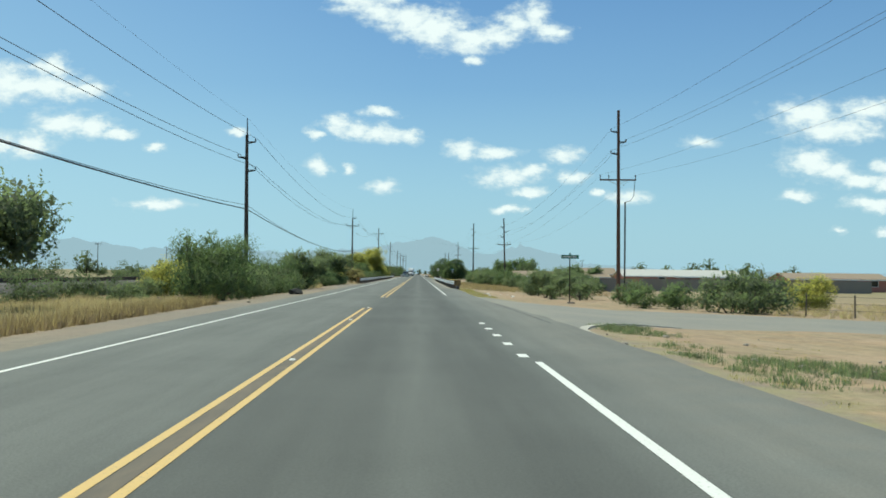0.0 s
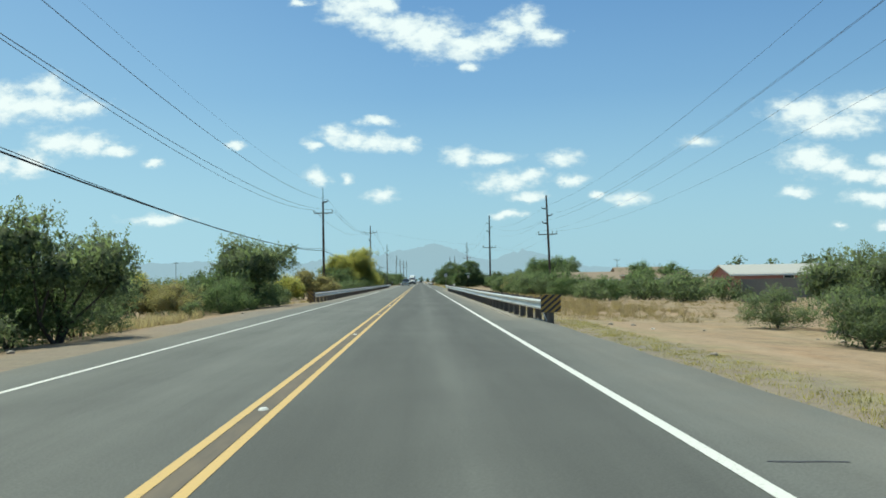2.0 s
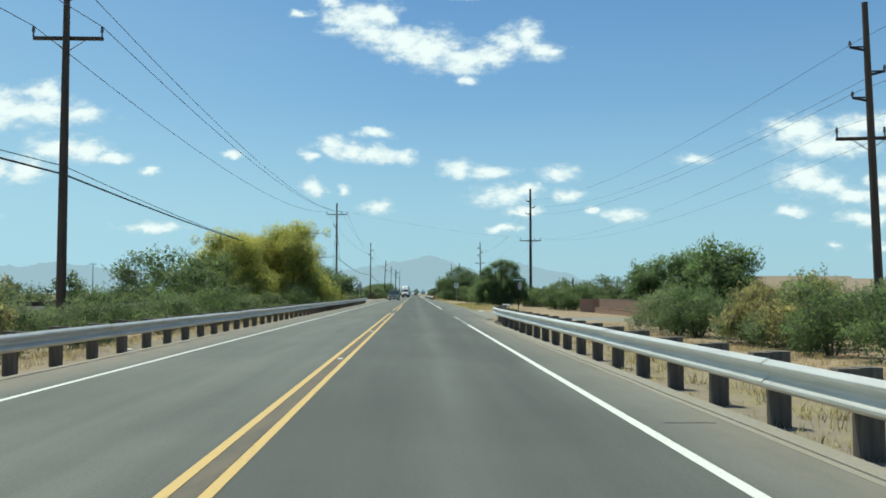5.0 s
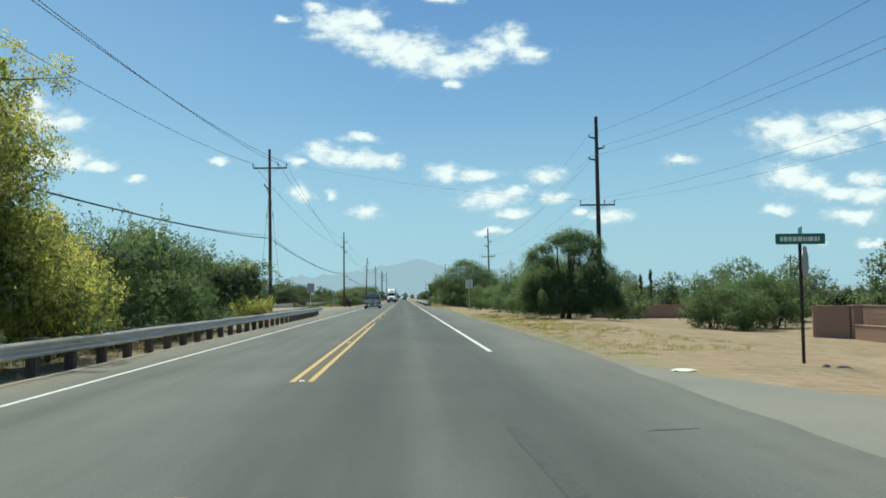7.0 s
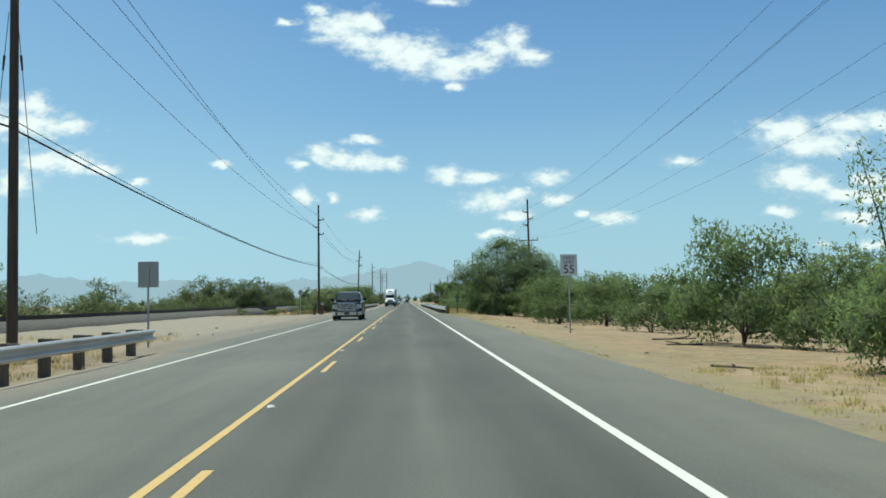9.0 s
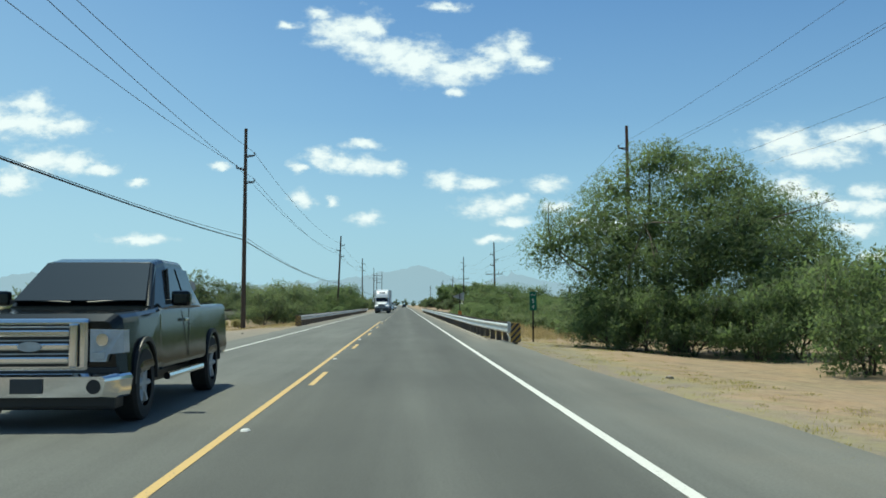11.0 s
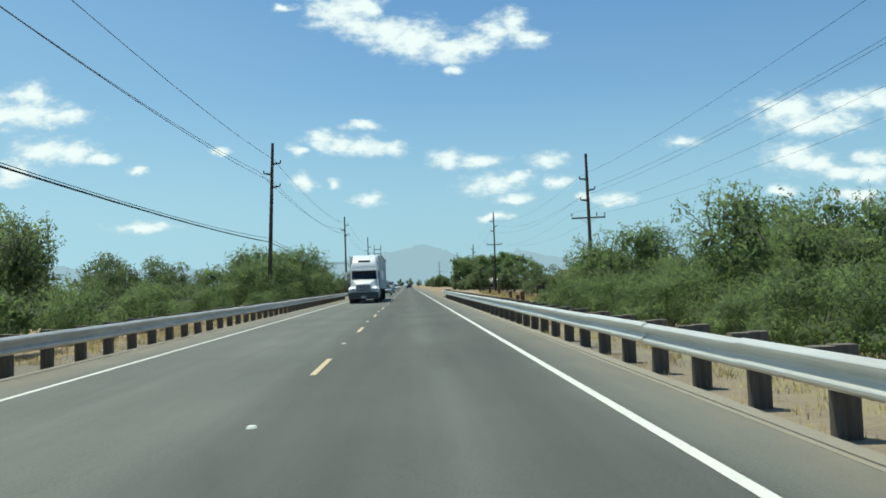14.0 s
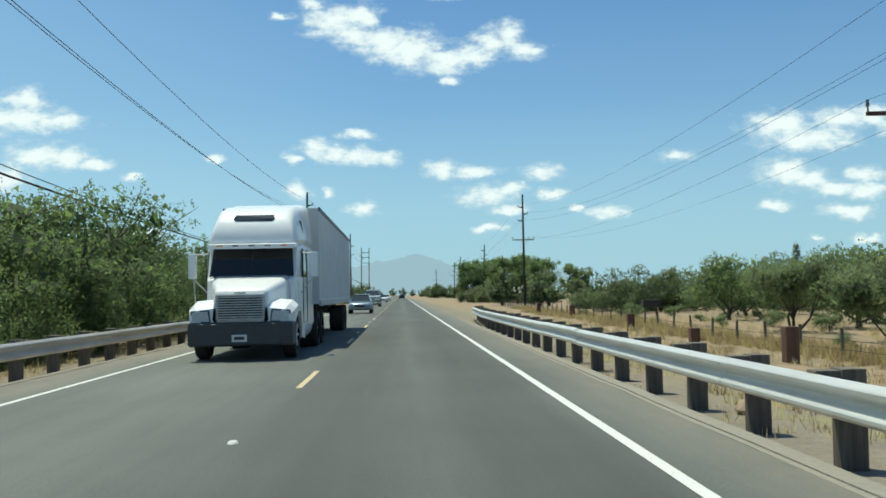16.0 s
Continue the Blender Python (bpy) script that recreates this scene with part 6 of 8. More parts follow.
runs = [phase(0), phase(1), phase(2)]
runs[0][2], runs[1][2], runs[2][2] = left_poles[2][2][1], left_poles[2][2][0], left_poles[2][2][2]
for i, run in enumerate(runs):
    hung_wire("power_line", "thin dark power line sagging between poles", [before(run[0], -0.3, 0.2)] + run, 0.014, 1.5, WIRE)
top_run = [(-12.1, 65.7, 12.35), (-12.0, 168.4, 13.15)]
hung_wire("ground_wire", "very thin shield wire between pole tops", [before(top_run[0], 0, 0.3)] + top_run, 0.005, 1.2, WIRE)
cable = [(-12.15, 65.6, 5.85), (-11.95, 168.3, 5.3), (-11.8, 272.4, 6.75), (-11.1, 361.3, 5.9), (-10.3, 442.3, 4.85), (-10.2, 524.3, 5.2), (-10.3, 609.9, 5.2), (-10.3, 689.9, 5.2)]
hung_wire("telephone_cable", "thick black telephone cable slung along the poles", [before(cable[0], -0.2, 0.2)] + cable, 0.034, 0.85, CABLE)
hung_wire("telephone_cable", "thin black telephone cable slung along the poles", [(x, y, z + 0.28) for x, y, z in [before(cable[0], -0.2, 0.2)] + cable], 0.015, 1.1, CABLE)
for i in range(3):
    run = [tips[i] for root, tips, low in right_poles]
    hung_wire("power_line", "thin dark power line sagging between poles", [before(run[0], 0.2, 0.3)] + run, 0.008, 1.6, WIRE)
for i in (0, -1):
    run = [low[i] for root, tips, low in right_poles]
    hung_wire("power_line", "fine power line along the lower cross-arms", [before(run[0], 0.2, 0.0)] + run, 0.006, 1.6, WIRE)
hung_wire("power_line", "fine power line crossing high over the road", [left_poles[2][2][2], right_poles[2][2][0]], 0.007, 6.0, WIRE)
# distant poles
for x, y, h in ((-92, 209, 9), (-92, 264, 9), (-92, 335, 10), (-92, 400, 10), (-92, 462, 10), (-38, 470, 4.6), (60, 330, 7)):
    utility_pole(x, y, h, (), cross=(h - 0.4, 0.9), pins=(-0.9, 0.9), label="distant wooden pole with a short cross-arm", radius=0.13)

# ---------- guardrails ----------
bm = box(bmesh.new(), -0.1, 0.1, -0.1, 0.1, -0.45, 0.69, 0.012)
tmp = part("post", bm, POST_WOOD)
post_mesh = tmp.data
bpy.data.objects.remove(tmp)
bm = box(bmesh.new(), -0.1, 0.1, -0.085, 0.085, 0.36, 0.68, 0.012)
tmp = part("blockout", bm, POST_WOOD)
block_mesh = tmp.data
bpy.data.objects.remove(tmp)
BEAM = [(0.0, 0.352), (0.022, 0.356), (0.072, 0.386), (0.083, 0.398), (0.083, 0.424), (0.072, 0.438), (0.020, 0.480), (0.010, 0.492), (0.010, 0.520), (0.020, 0.532), (0.072, 0.574), (0.083, 0.588), (0.083, 0.614), (0.072, 0.626), (0.022, 0.656), (0.0, 0.660)]


def guardrail(label, path, face, start, gap, lift=0.0, steel=RAIL_STEEL):
    """path: (x, y) of the rail's back; face: -1 when the traffic side is towards -x."""
    root = thing("guardrail", label, "guardrail", group="guardrails")

    def at(y):
        for (xa, ya), (xb, yb) in zip(path, path[1:]):
            if ya <= y <= yb:
                return xa + (xb - xa) * (y - ya) / (yb - ya)
        return path[-1][0] if y > path[-1][1] else path[0][0]

    y0, y1 = path[0][1], path[-1][1]
    length = 3.81
    count = math.ceil((y1 - y0) / length)
    for k in range(count):
        a, b = y0 + k * length, min(y1, y0 + (k + 1) * length + 0.12)
        bm = bmesh.new()
        rows = [a + (b - a) * i / 3 for i in range(4)]
        shift = 0.006 * (k % 2)
        wob = 0.018 * noise.noise((k * 0.7, 3.3, 1.0))
        secs = []
        for y in rows:
            x = at(y)
            outer = [(x + face * (d + shift), y, z + lift + wob) for d, z in BEAM]
            inner = [(x + face * (d + shift - 0.006), y, z + lift + wob) for d, z in BEAM[::-1]]
            secs.append(outer + inner)
        loft(bm, secs)
        part("beam", bm, steel, root)
    y = start
    while y < y1 - 0.2:
        if y > y0 + 0.3:
            x = at(y)
            tilt = 2.0 * noise.noise((y, 2.0, 0.0))
            up = 0.03 * noise.noise((y * 1.3, 5.0, 0.0))
            p = shared("post", post_mesh, root, pose(x - face * 0.30, y, up + lift, tilt, tilt, 3 * tilt))
            shared("blockout", block_mesh, root, pose(x - face * 0.10, y, lift + up, 0, 0, 2 * tilt))
        y += gap
    return root, at


def end_shoe(root, x, y, face):
    bm = bmesh.new()
    box(bm, x - 0.02, x + 0.02, y - 0.05, y + 0.5, 0.42, 0.70, 0.006)
    box(bm, x - 0.05 + face * 0.05, x + 0.05 + face * 0.05, y - 0.02, y + 0.05, 0.36, 0.74, 0.01)
    part("end_plate", bm, STEEL, root)
    bm = bmesh.new()
    tube(bm, (x - face * 0.1, y + 2.2, 0.42), (x, y + 0.1, 0.06), 0.018, 0.018, 7)
    part("anchor_cable", bm, STEEL, root)


def hazard_panel(x, y, z0, z1, width, slope, label="yellow and black striped hazard panel at the guardrail end"):
    """Striped end panel facing the traffic on the near side."""
    root = thing("hazard_panel", label, "hazard sign", pose(x, y, 0), "hazard panels")
    h = z1 - z0
    part("sheet", box(bmesh.new(), -width / 2, width / 2, 0, 0.012, z0, z1, 0.003), MARK_YELLOW, root)
    part("bracket", box(bmesh.new(), -0.09, 0.09, 0.012, 0.16, -0.2, z1 - 0.08, 0.01), POST_WOOD, root)
    n = 3
    for k in range(-2, n + 2):
        c = z0 + (k + 0.2) * h / n
        rise, thick = slope * width * 0.85, h / n * 0.52
        poly = [(-width / 2, c - rise / 2), (width / 2, c + rise / 2), (width / 2, c + rise / 2 + thick), (-width / 2, c - rise / 2 + thick)]
        clipped = clip_poly(poly, z0 + 0.004, z1 - 0.004)
        if len(clipped) >= 3:
            bm = bmesh.new()
            front = [bm.verts.new((px, -0.003, pz)) for px, pz in clipped]
            back = [bm.verts.new((px, 0.001, pz)) for px, pz in clipped]
            bm.faces.new(front)
            bm.faces.new(back[::-1])
            for i in range(len(front)):
                j = (i + 1) % len(front)
                bm.faces.new((front[i], back[i], back[j], front[j]))
            bmesh.ops.recalc_face_normals(bm, faces=bm.faces[:])
            part("stripe", bm, MARK_BLACK, root)
    return root


def clip_poly(poly, lo, hi):
    for limit, keep in ((lo, 1), (hi, -1)):
        out = []
        for (xa, za), (xb, zb) in zip(poly, poly[1:] + poly[:1]):
            ina, inb = (za - limit) * keep >= 0, (zb - limit) * keep >= 0
            if ina:
                out.append((xa, za))
            if ina != inb:
                t = (limit - za) / (zb - za)
                out.append((xa + t * (xb - xa), limit))
        poly = out
        if not poly:
            break
    return poly


rail_a, _ = guardrail("galvanized W-beam guardrail on timber posts along the road", [(3.72, 82.0), (3.62, 86), (3.50, 92), (3.42, 100), (3.42, 176), (3.7, 182), (4.35, 186.2), (4.68, 187.4)], -1, 83.6, 1.93)
end_shoe(rail_a, 3.72, 81.9, -1)
rail_b, _ = guardrail("weathered guardrail with brownish steel on timber posts", [(-7.1, 115.8), (-6.95, 121), (-6.86, 126), (-6.86, 250), (-7.05, 270.6)], 1, 117.6, 2.0, -0.02, RAIL_BROWN)
rail_c, _ = guardrail("bright galvanized guardrail on weathered timber posts", [(3.74, 329.5), (3.60, 333), (3.36, 341), (3.34, 460), (3.75, 470), (4.4, 474)], -1, 332.49, 1.8845)
end_shoe(rail_c, 3.74, 329.4, -1)
rail_d, _ = guardrail("weathered guardrail on timber posts before the bushes", [(-6.85, 357.8), (-6.76, 362), (-6.72, 370), (-6.72, 470), (-7.1, 480)], 1, 359.4, 1.8, -0.01, RAIL_BROWN)
# rounded buffer end at the junction
bm = bmesh.new()
arc = [(4.68 + 0.34 * math.sin(a), 187.4 + 0.34 - 0.34 * math.cos(a)) for a in [math.pi * k / 12 for k in range(13)]]
secs = []
for k, (x, y) in enumerate(arc):
    a = math.pi * k / 12
    nxv, nyv = math.sin(a), -math.cos(a)
    secs.append([(x + nxv * d, y + nyv * d, 0.24 + (z - 0.352) * 1.6) for d, z in BEAM] + [(x + nxv * (d - 0.006), y + nyv * (d - 0.006), 0.24 + (z - 0.352) * 1.6) for d, z in BEAM[::-1]])
loft(bm, secs)
part("buffer_end", bm, RAIL_STEEL, rail_a)
shared("post", post_mesh, rail_a, pose(4.95, 187.72, -0.12))
hazard_panel(3.82, 81.75, 0.30, 0.82, 0.60, 1.0)
hazard_panel(-7.36, 115.6, 0.06, 0.78, 0.40, -1.2)
hazard_panel(3.92, 329.35, 0.03, 0.69, 0.34, 1.3)
hazard_panel(-6.80, 357.4, 0.04, 0.65, 0.38, -1.2)


# ---------- signs ----------
def sign_post(root, h, mat=STEEL, x=0.0, y=0.03):
    bm = bmesh.new()
    box(bm, x - 0.03, x + 0.03, y, y + 0.01, -0.3, h, 0.002)
    box(bm, x - 0.03, x - 0.02, y, y + 0.035, -0.3, h, 0.002)
    box(bm, x + 0.02, x + 0.03, y, y + 0.035, -0.3, h, 0.002)
    return part("post", bm, mat, root)


def plate(name, root, w, h, z, mat, y=0.0, turn=0.0, corner=0.03, label=""):
    bm = bmesh.new()
    pts = [(p[0], p[2]) for p in ring(0, -h / 2, h / 2, w / 2, w / 2, corner)]
    slab(bm, pts, -0.003, 0.003)
    ob = part(name, bm, mat, root, label)
    ob.matrix_basis = Matrix.Translation((0, y, z)) @ pose(0, 0, 0, 90, 0, turn)
    return ob


def bars(root_plate, rows, mat, w, seed):
    """Unreadable writing as plain bars, in the plate's own plane."""
    g = random.Random(seed)
    for z, h in rows:
        x = -w / 2
        while x < w / 2 - 0.05:
            step = min(g.uniform(0.05, 0.15), w / 2 - x)
            part("writing_bar", box(bmesh.new(), x, x + step - 0.02, z - h / 2, z + h / 2, 0.003, 0.005), mat, root_plate)
            x += step


def street_sign(x, y, top, turn, label, stop=False):
    root = thing("street_name_sign", label, "street sign", pose(x, y, ground_z(x, y), 0, 0, 0), "street signs")
    sign_post(root, top - 0.12 - ground_z(x, y), DARK_POLE, y=0.0)
    zt = top - ground_z(x, y)
    long_plate = plate("name_plate", root, 1.06, 0.22, zt - 0.22, SIGN_GREEN, -0.02, turn)
    bars(long_plate, ((0.0, 0.09),), SIGN_WHITE, 0.86, 3)
    cross = plate("cross_plate", root, 0.6, 0.13, zt - 0.045, SIGN_GREEN, -0.015, turn + 70)
    bars(cross, ((0.0, 0.05),), SIGN_WHITE, 0.46, 4)
    if stop:
        bm = bmesh.new()
        r = 0.36
        slab(bm, [(r * math.cos(radians(22.5 + 45 * k)), r * math.sin(radians(22.5 + 45 * k))) for k in range(8)], -0.003, 0.003)
        ob = part("stop_plate", bm, SIGN_BACK, root, "back of an octagonal stop sign")
        ob.matrix_basis = Matrix.Translation((0.12, 0.06, zt - 0.70)) @ pose(0, 0, 0, 90, 0, 55)
    return root


street_sign(9.45, 54.8, 2.72, 0, "green street name sign on a thin steel post")
street_sign(8.1, 209.9, 2.62, 3, "green street name sign with the back of a stop sign", True)
foot = tagged(part("sign_footing", box(bmesh.new(), 9.3, 9.75, 54.6, 54.95, ground_z(9.5, 54.8) - 0.1, ground_z(9.5, 54.8) + 0.1, 0.02), STONE), "small concrete block at the foot of a sign", "block")

limit = thing("speed_limit_sign", "white speed limit sign with black numbers on a post", "road sign", pose(6.35, 279.6, ground_z(6.35, 279.6)))
sign_post(limit, 2.9, y=0.01)
face = plate("plate", limit, 0.66, 0.82, 2.62, SIGN_WHITE)
plate("border_back", limit, 0.64, 0.80, 2.62, SIGN_BACK, 0.005)
for text, size, z in (("SPEED", 0.17, 2.88), ("LIMIT", 0.17, 2.72), ("55", 0.46, 2.44)):
    lettering("letters", text, size, SIGN_BLACK, limit, pose(0, -0.006, z, 90))
back = thing("road_sign", "grey back of a rectangular road sign on a post", "road sign", pose(-8.5, 275.4, ground_z(-8.5, 275.4)))
sign_post(back, 2.7, y=-0.04)
plate("plate", back, 0.68, 0.86, 2.4, SIGN_BACK)
mile = thing("mile_marker", "narrow green mile marker sign on a thin post", "road sign", pose(5.0, 332.6, ground_z(5.0, 332.6)))
zb = -ground_z(5.0, 332.6)
sign_post(mile, 1.78 + zb, DARK_POLE, y=0.01)
plate("plate", mile, 0.27, 0.72, 1.47 + zb, SIGN_GREEN, corner=0.02)
for text, size, z in (("MILE", 0.098, 1.71), ("5", 0.22, 1.47), ("4", 0.22, 1.24)):
    lettering("letters", text, size, SIGN_WHITE, mile, pose(0, -0.006, z + zb, 90))
stop_left = thing("stop_sign", "grey back of an octagonal stop sign on a post", "road sign", pose(-12.1, 350.3, ground_z(-12.1, 350.3)))
sign_post(stop_left, 2.9, y=-0.04)
bm = bmesh.new()
slab(bm, [(0.36 * math.cos(radians(22.5 + 45 * k)), 0.36 * math.sin(radians(22.5 + 45 * k))) for k in range(8)], -0.003, 0.003)
ob = part("plate", bm, SIGN_BACK, stop_left)
ob.matrix_basis = Matrix.Translation((0, 0, 2.55)) @ pose(0, 0, 0, 90, 0, 50)
pen = thing("pennant_sign", "grey back of a pennant-shaped road sign with orange tag", "road sign", pose(4.3, 366.8, ground_z(4.3, 366.8)))
zb = -ground_z(4.3, 366.8)
sign_post(pen, 2.27 + zb, DARK_POLE, y=-0.05)
bm = bmesh.new()
slab(bm, [(-0.54, 0.0), (-0.51, -0.035), (0.29, -0.33), (0.29, 0.33), (-0.51, 0.035)], -0.003, 0.003)
ob = part("plate", bm, SIGN_BACK, pen)
ob.matrix_basis = Matrix.Translation((0.04, 0, 1.95 + zb)) @ pose(0, 0, 0, 90, 0, 0)
part("tag", box(bmesh.new(), -0.13, 0.13, -0.08, -0.06, 0.2 + zb, 0.86 + zb, 0.01), ORANGE, pen, "orange plastic tag")

# mailboxes on a timber stand
mail = thing("mailbox_stand", "row of dark mailboxes on a rough timber stand", "mailbox", pose(-9.2, 340.8, ground_z(-9.2, 340.8)))
for k, x in enumerate((-0.42, -0.28, 0.2, 0.34, 0.5)):
    part("post", tube(bmesh.new(), (x, 0.04 * k, -0.3), (x + 0.03, 0.04 * k, 0.98), 0.055, 0.05, 8), STUMP_WOOD, mail)
part("board", box(bmesh.new(), -0.7, 0.78, -0.12, 0.22, 0.98, 1.03, 0.008), POST_WOOD, mail)
for x in (-0.55, -0.2, 0.15, 0.5):
    bm = bmesh.new()
    secs = []
    for y in (-0.28, 0.26):
        secs.append([(x - 0.1, y, 1.03), (x + 0.1, y, 1.03), (x + 0.1, y, 1.14)] + [(x + 0.1 * math.cos(a), y, 1.14 + 0.1 * math.sin(a)) for a in [math.pi * k / 8 for k in range(1, 8)]] + [(x - 0.1, y, 1.14)])
    loft(bm, secs)
    box_ob = part("mailbox", bm, SIGN_BLACK if x < 0.4 else STEEL, mail)
    part("flag", box(bmesh.new(), x + 0.1, x + 0.108, -0.1, 0.02, 1.12, 1.2), SIGN_BACK, box_ob)


# ---------- houses and walls ----------
def gable_house(name, label, x, y, length, depth, wall_h, rise, wall_mat, roof_mat, openings, turn=0.0, porch=None, base=-0.8):
    """A low house; its long front looks towards -y. openings: (x, width, z0, z1, kind)."""
    root = thing(name, label, "house", pose(x, y, base, 0, 0, turn), "houses")
    bm = bmesh.new()
    box(bm, 0, length, 0, 0.2, 0, wall_h)
    box(bm, 0, length, depth - 0.2, depth, 0, wall_h)
    for xx in (0.0, length - 0.2):
        loft(bm, [[(xx, 0.2, 0), (xx, depth - 0.2, 0), (xx, depth - 0.2, wall_h), (xx, depth / 2, wall_h + rise * 0.9), (xx, 0.2, wall_h)], [(xx + 0.2, 0.2, 0), (xx + 0.2, depth - 0.2, 0), (xx + 0.2, depth - 0.2, wall_h), (xx + 0.2, depth / 2, wall_h + rise * 0.9), (xx + 0.2, 0.2, wall_h)]])
    part("wall", bm, wall_mat, root)
    bm = bmesh.new()
    o = 0.45
    prof = [(-o, wall_h - 0.14), (depth / 2, wall_h + rise), (depth + o, wall_h - 0.14), (depth + o, wall_h - 0.28), (depth / 2, wall_h + rise - 0.16), (-o, wall_h - 0.28)]
    loft(bm, [[(xx, py, pz) for py, pz in prof] for xx in (-o, length + o)])
    part("roof", bm, roof_mat, root)
    part("fascia", box(bmesh.new(), -o, length + o, -o - 0.03, -o, wall_h - 0.32, wall_h - 0.12), WHITE_TRIM, root)
    for ox, ow, z0, z1, kind in openings:
        holder = part(kind, box(bmesh.new(), ox, ox + ow, -0.02, 0.0, z0, z1), GLASS_DARK if kind == "window" else STUMP_WOOD, root)
        bm = bmesh.new()
        for a, b, c, d in ((ox - 0.08, ox, z0 - 0.08, z1 + 0.08), (ox + ow, ox + ow + 0.08, z0 - 0.08, z1 + 0.08), (ox, ox + ow, z1, z1 + 0.08), (ox, ox + ow, z0 - 0.08, z0)):
            box(bm, a, b, -0.05, 0.0, c, d)
        part("frame", bm, WHITE_TRIM, holder)
    if porch:
        a, b = porch
        part("porch_roof", box(bmesh.new(), a, b, -2.4, -o, wall_h - 0.42, wall_h - 0.30, 0.02), roof_mat, root)
        for px in (a + 0.1, (a + b) / 2, b - 0.1):
            part("porch_post", box(bmesh.new(), px - 0.06, px + 0.06, -2.3, -2.18, 0, wall_h - 0.42), WHITE_TRIM, root)
    return root


gable_house("stucco_house", "single-storey pink stucco house with a white metal roof", 37.5, 163, 21, 8, 2.35, 1.1, STUCCO_PINK, ROOF_WHITE, [(6.2, 1.2, 1.0, 2.2, "window"), (11.0, 1.0, 0.05, 2.1, "door"), (14.5, 1.5, 1.0, 2.1, "window")], porch=(9.2, 18))
gable_house("brown_house", "low house with a brown shingle roof behind bushes", 20.4, 187, 8.5, 7, 2.0, 1.0, STUCCO_TAN, ROOF_BROWN, [(1.6, 1.3, 0.9, 1.8, "window"), (5.4, 1.3, 0.9, 1.8, "window")])
gable_house("brown_house", "small outbuilding with a brown shingle roof", 35.3, 190, 5, 6, 2.0, 0.9, STUCCO_TAN, ROOF_BROWN, [(2.0, 1.2, 0.9, 1.9, "window")])
gable_house("stucco_house", "long salmon stucco house with a tan roof", 63, 152, 17, 8, 2.2, 0.9, STUCCO_PINK, ROOF_BROWN, [(2.5, 1.4, 0.9, 2.0, "window"), (6.5, 1.0, 0.05, 2.0, "door"), (10, 1.6, 0.9, 2.0, "window"), (14, 1.2, 0.9, 2.0, "window")], porch=(4.5, 9.5))
gable_house("stucco_house", "tan house with a brown roof among trees", 42, 246, 12, 8, 2.7, 1.6, STUCCO_TAN, ROOF_BROWN, [(3, 1.4, 0.9, 2.0, "window")])
gable_house("brown_house", "small house with a pale roof beyond the orchard", 17.0, 590, 7, 6, 2.3, 1.0, STUCCO_TAN, ROOF_WHITE, [(2.0, 1.2, 0.9, 1.9, "window")])


def block_wall(name, label, mat, path, h, z0=-1.6, thick=0.2, cap=None):
    """A low masonry wall along a path in the plan, in courses of single blocks near the road."""
    root = thing(name, label, "wall", kind="")
    for (xa, ya), (xb, yb) in zip(path, path[1:]):
        d = Vector((xb - xa, yb - ya, 0))
        m = Matrix.Translation((xa, ya, z0)) @ pose(0, 0, 0, 0, 0, math.degrees(math.atan2(d.y, d.x)))
        ob = part("wall_run", box(bmesh.new(), 0, d.length, -thick / 2, thick / 2, 0, h - z0, 0.01), mat, root)
        ob.matrix_basis = m
        ob = part("coping", box(bmesh.new(), -0.02, d.length + 0.02, -thick / 2 - 0.02, thick / 2 + 0.02, h - z0, h - z0 + 0.05, 0.01), cap or mat, root)
        ob.matrix_basis = m
        grooves = bmesh.new()
        z = 0.2
        while z < h - z0:
            box(grooves, 0, d.length, -thick / 2 - 0.003, -thick / 2 + 0.002, z, z + 0.012)
            box(grooves, 0, d.length, thick / 2 - 0.002, thick / 2 + 0.003, z, z + 0.012)
            z += 0.2
        ob = part("mortar_joint", grooves, mat, root)
        ob.matrix_basis = m
    return root


block_wall("garden_wall", "grey concrete block garden wall before the pink house", BLOCK_GREY, [(34.5, 140), (70, 138)], 0.95)
block_wall("garden_wall", "short leaning grey wall panel beside the field", BLOCK_GREY, [(26.0, 128), (30.5, 128)], 0.95)
block_wall("garden_wall", "short salmon-brown block wall panel facing the street", BLOCK_BROWN, [(16.2, 227.2), (17.5, 226.8)], 0.70)
block_wall("garden_wall", "low salmon-brown block wall along the sandy lot", BLOCK_BROWN, [(17.6, 226.4), (17.6, 219.6)], -0.05)
block_wall("garden_wall", "low salmon-brown block wall stepping down to the street", BLOCK_BROWN, [(17.6, 219.5), (17.6, 213.4)], -0.10)
block_wall("garden_wall", "lowest run of salmon-brown block wall by the street", BLOCK_BROWN, [(17.6, 213.3), (17.7, 204.4), (34, 204.0)], -0.14)
block_wall("garden_wall", "dark brown block wall behind the low wall", BLOCK_BROWN, [(18.3, 227.6), (19.0, 214.2), (19.8, 206.4), (34, 206)], 0.70)
block_wall("garden_wall", "far brown block wall beyond the sandy lot", BLOCK_BROWN, [(14.6, 262), (32, 262)], 0.42)
pillar = thing("wall_pillar", "square salmon-brown masonry pillar with a flat cap", "pillar", pose(17.72, 226.72, -1.6))
part("shaft", box(bmesh.new(), -0.2, 0.2, -0.2, 0.2, 0, 2.3, 0.02), BLOCK_BROWN, pillar)
part("cap", box(bmesh.new(), -0.24, 0.24, -0.24, 0.24, 2.3, 2.36, 0.02), BLOCK_BROWN, pillar)


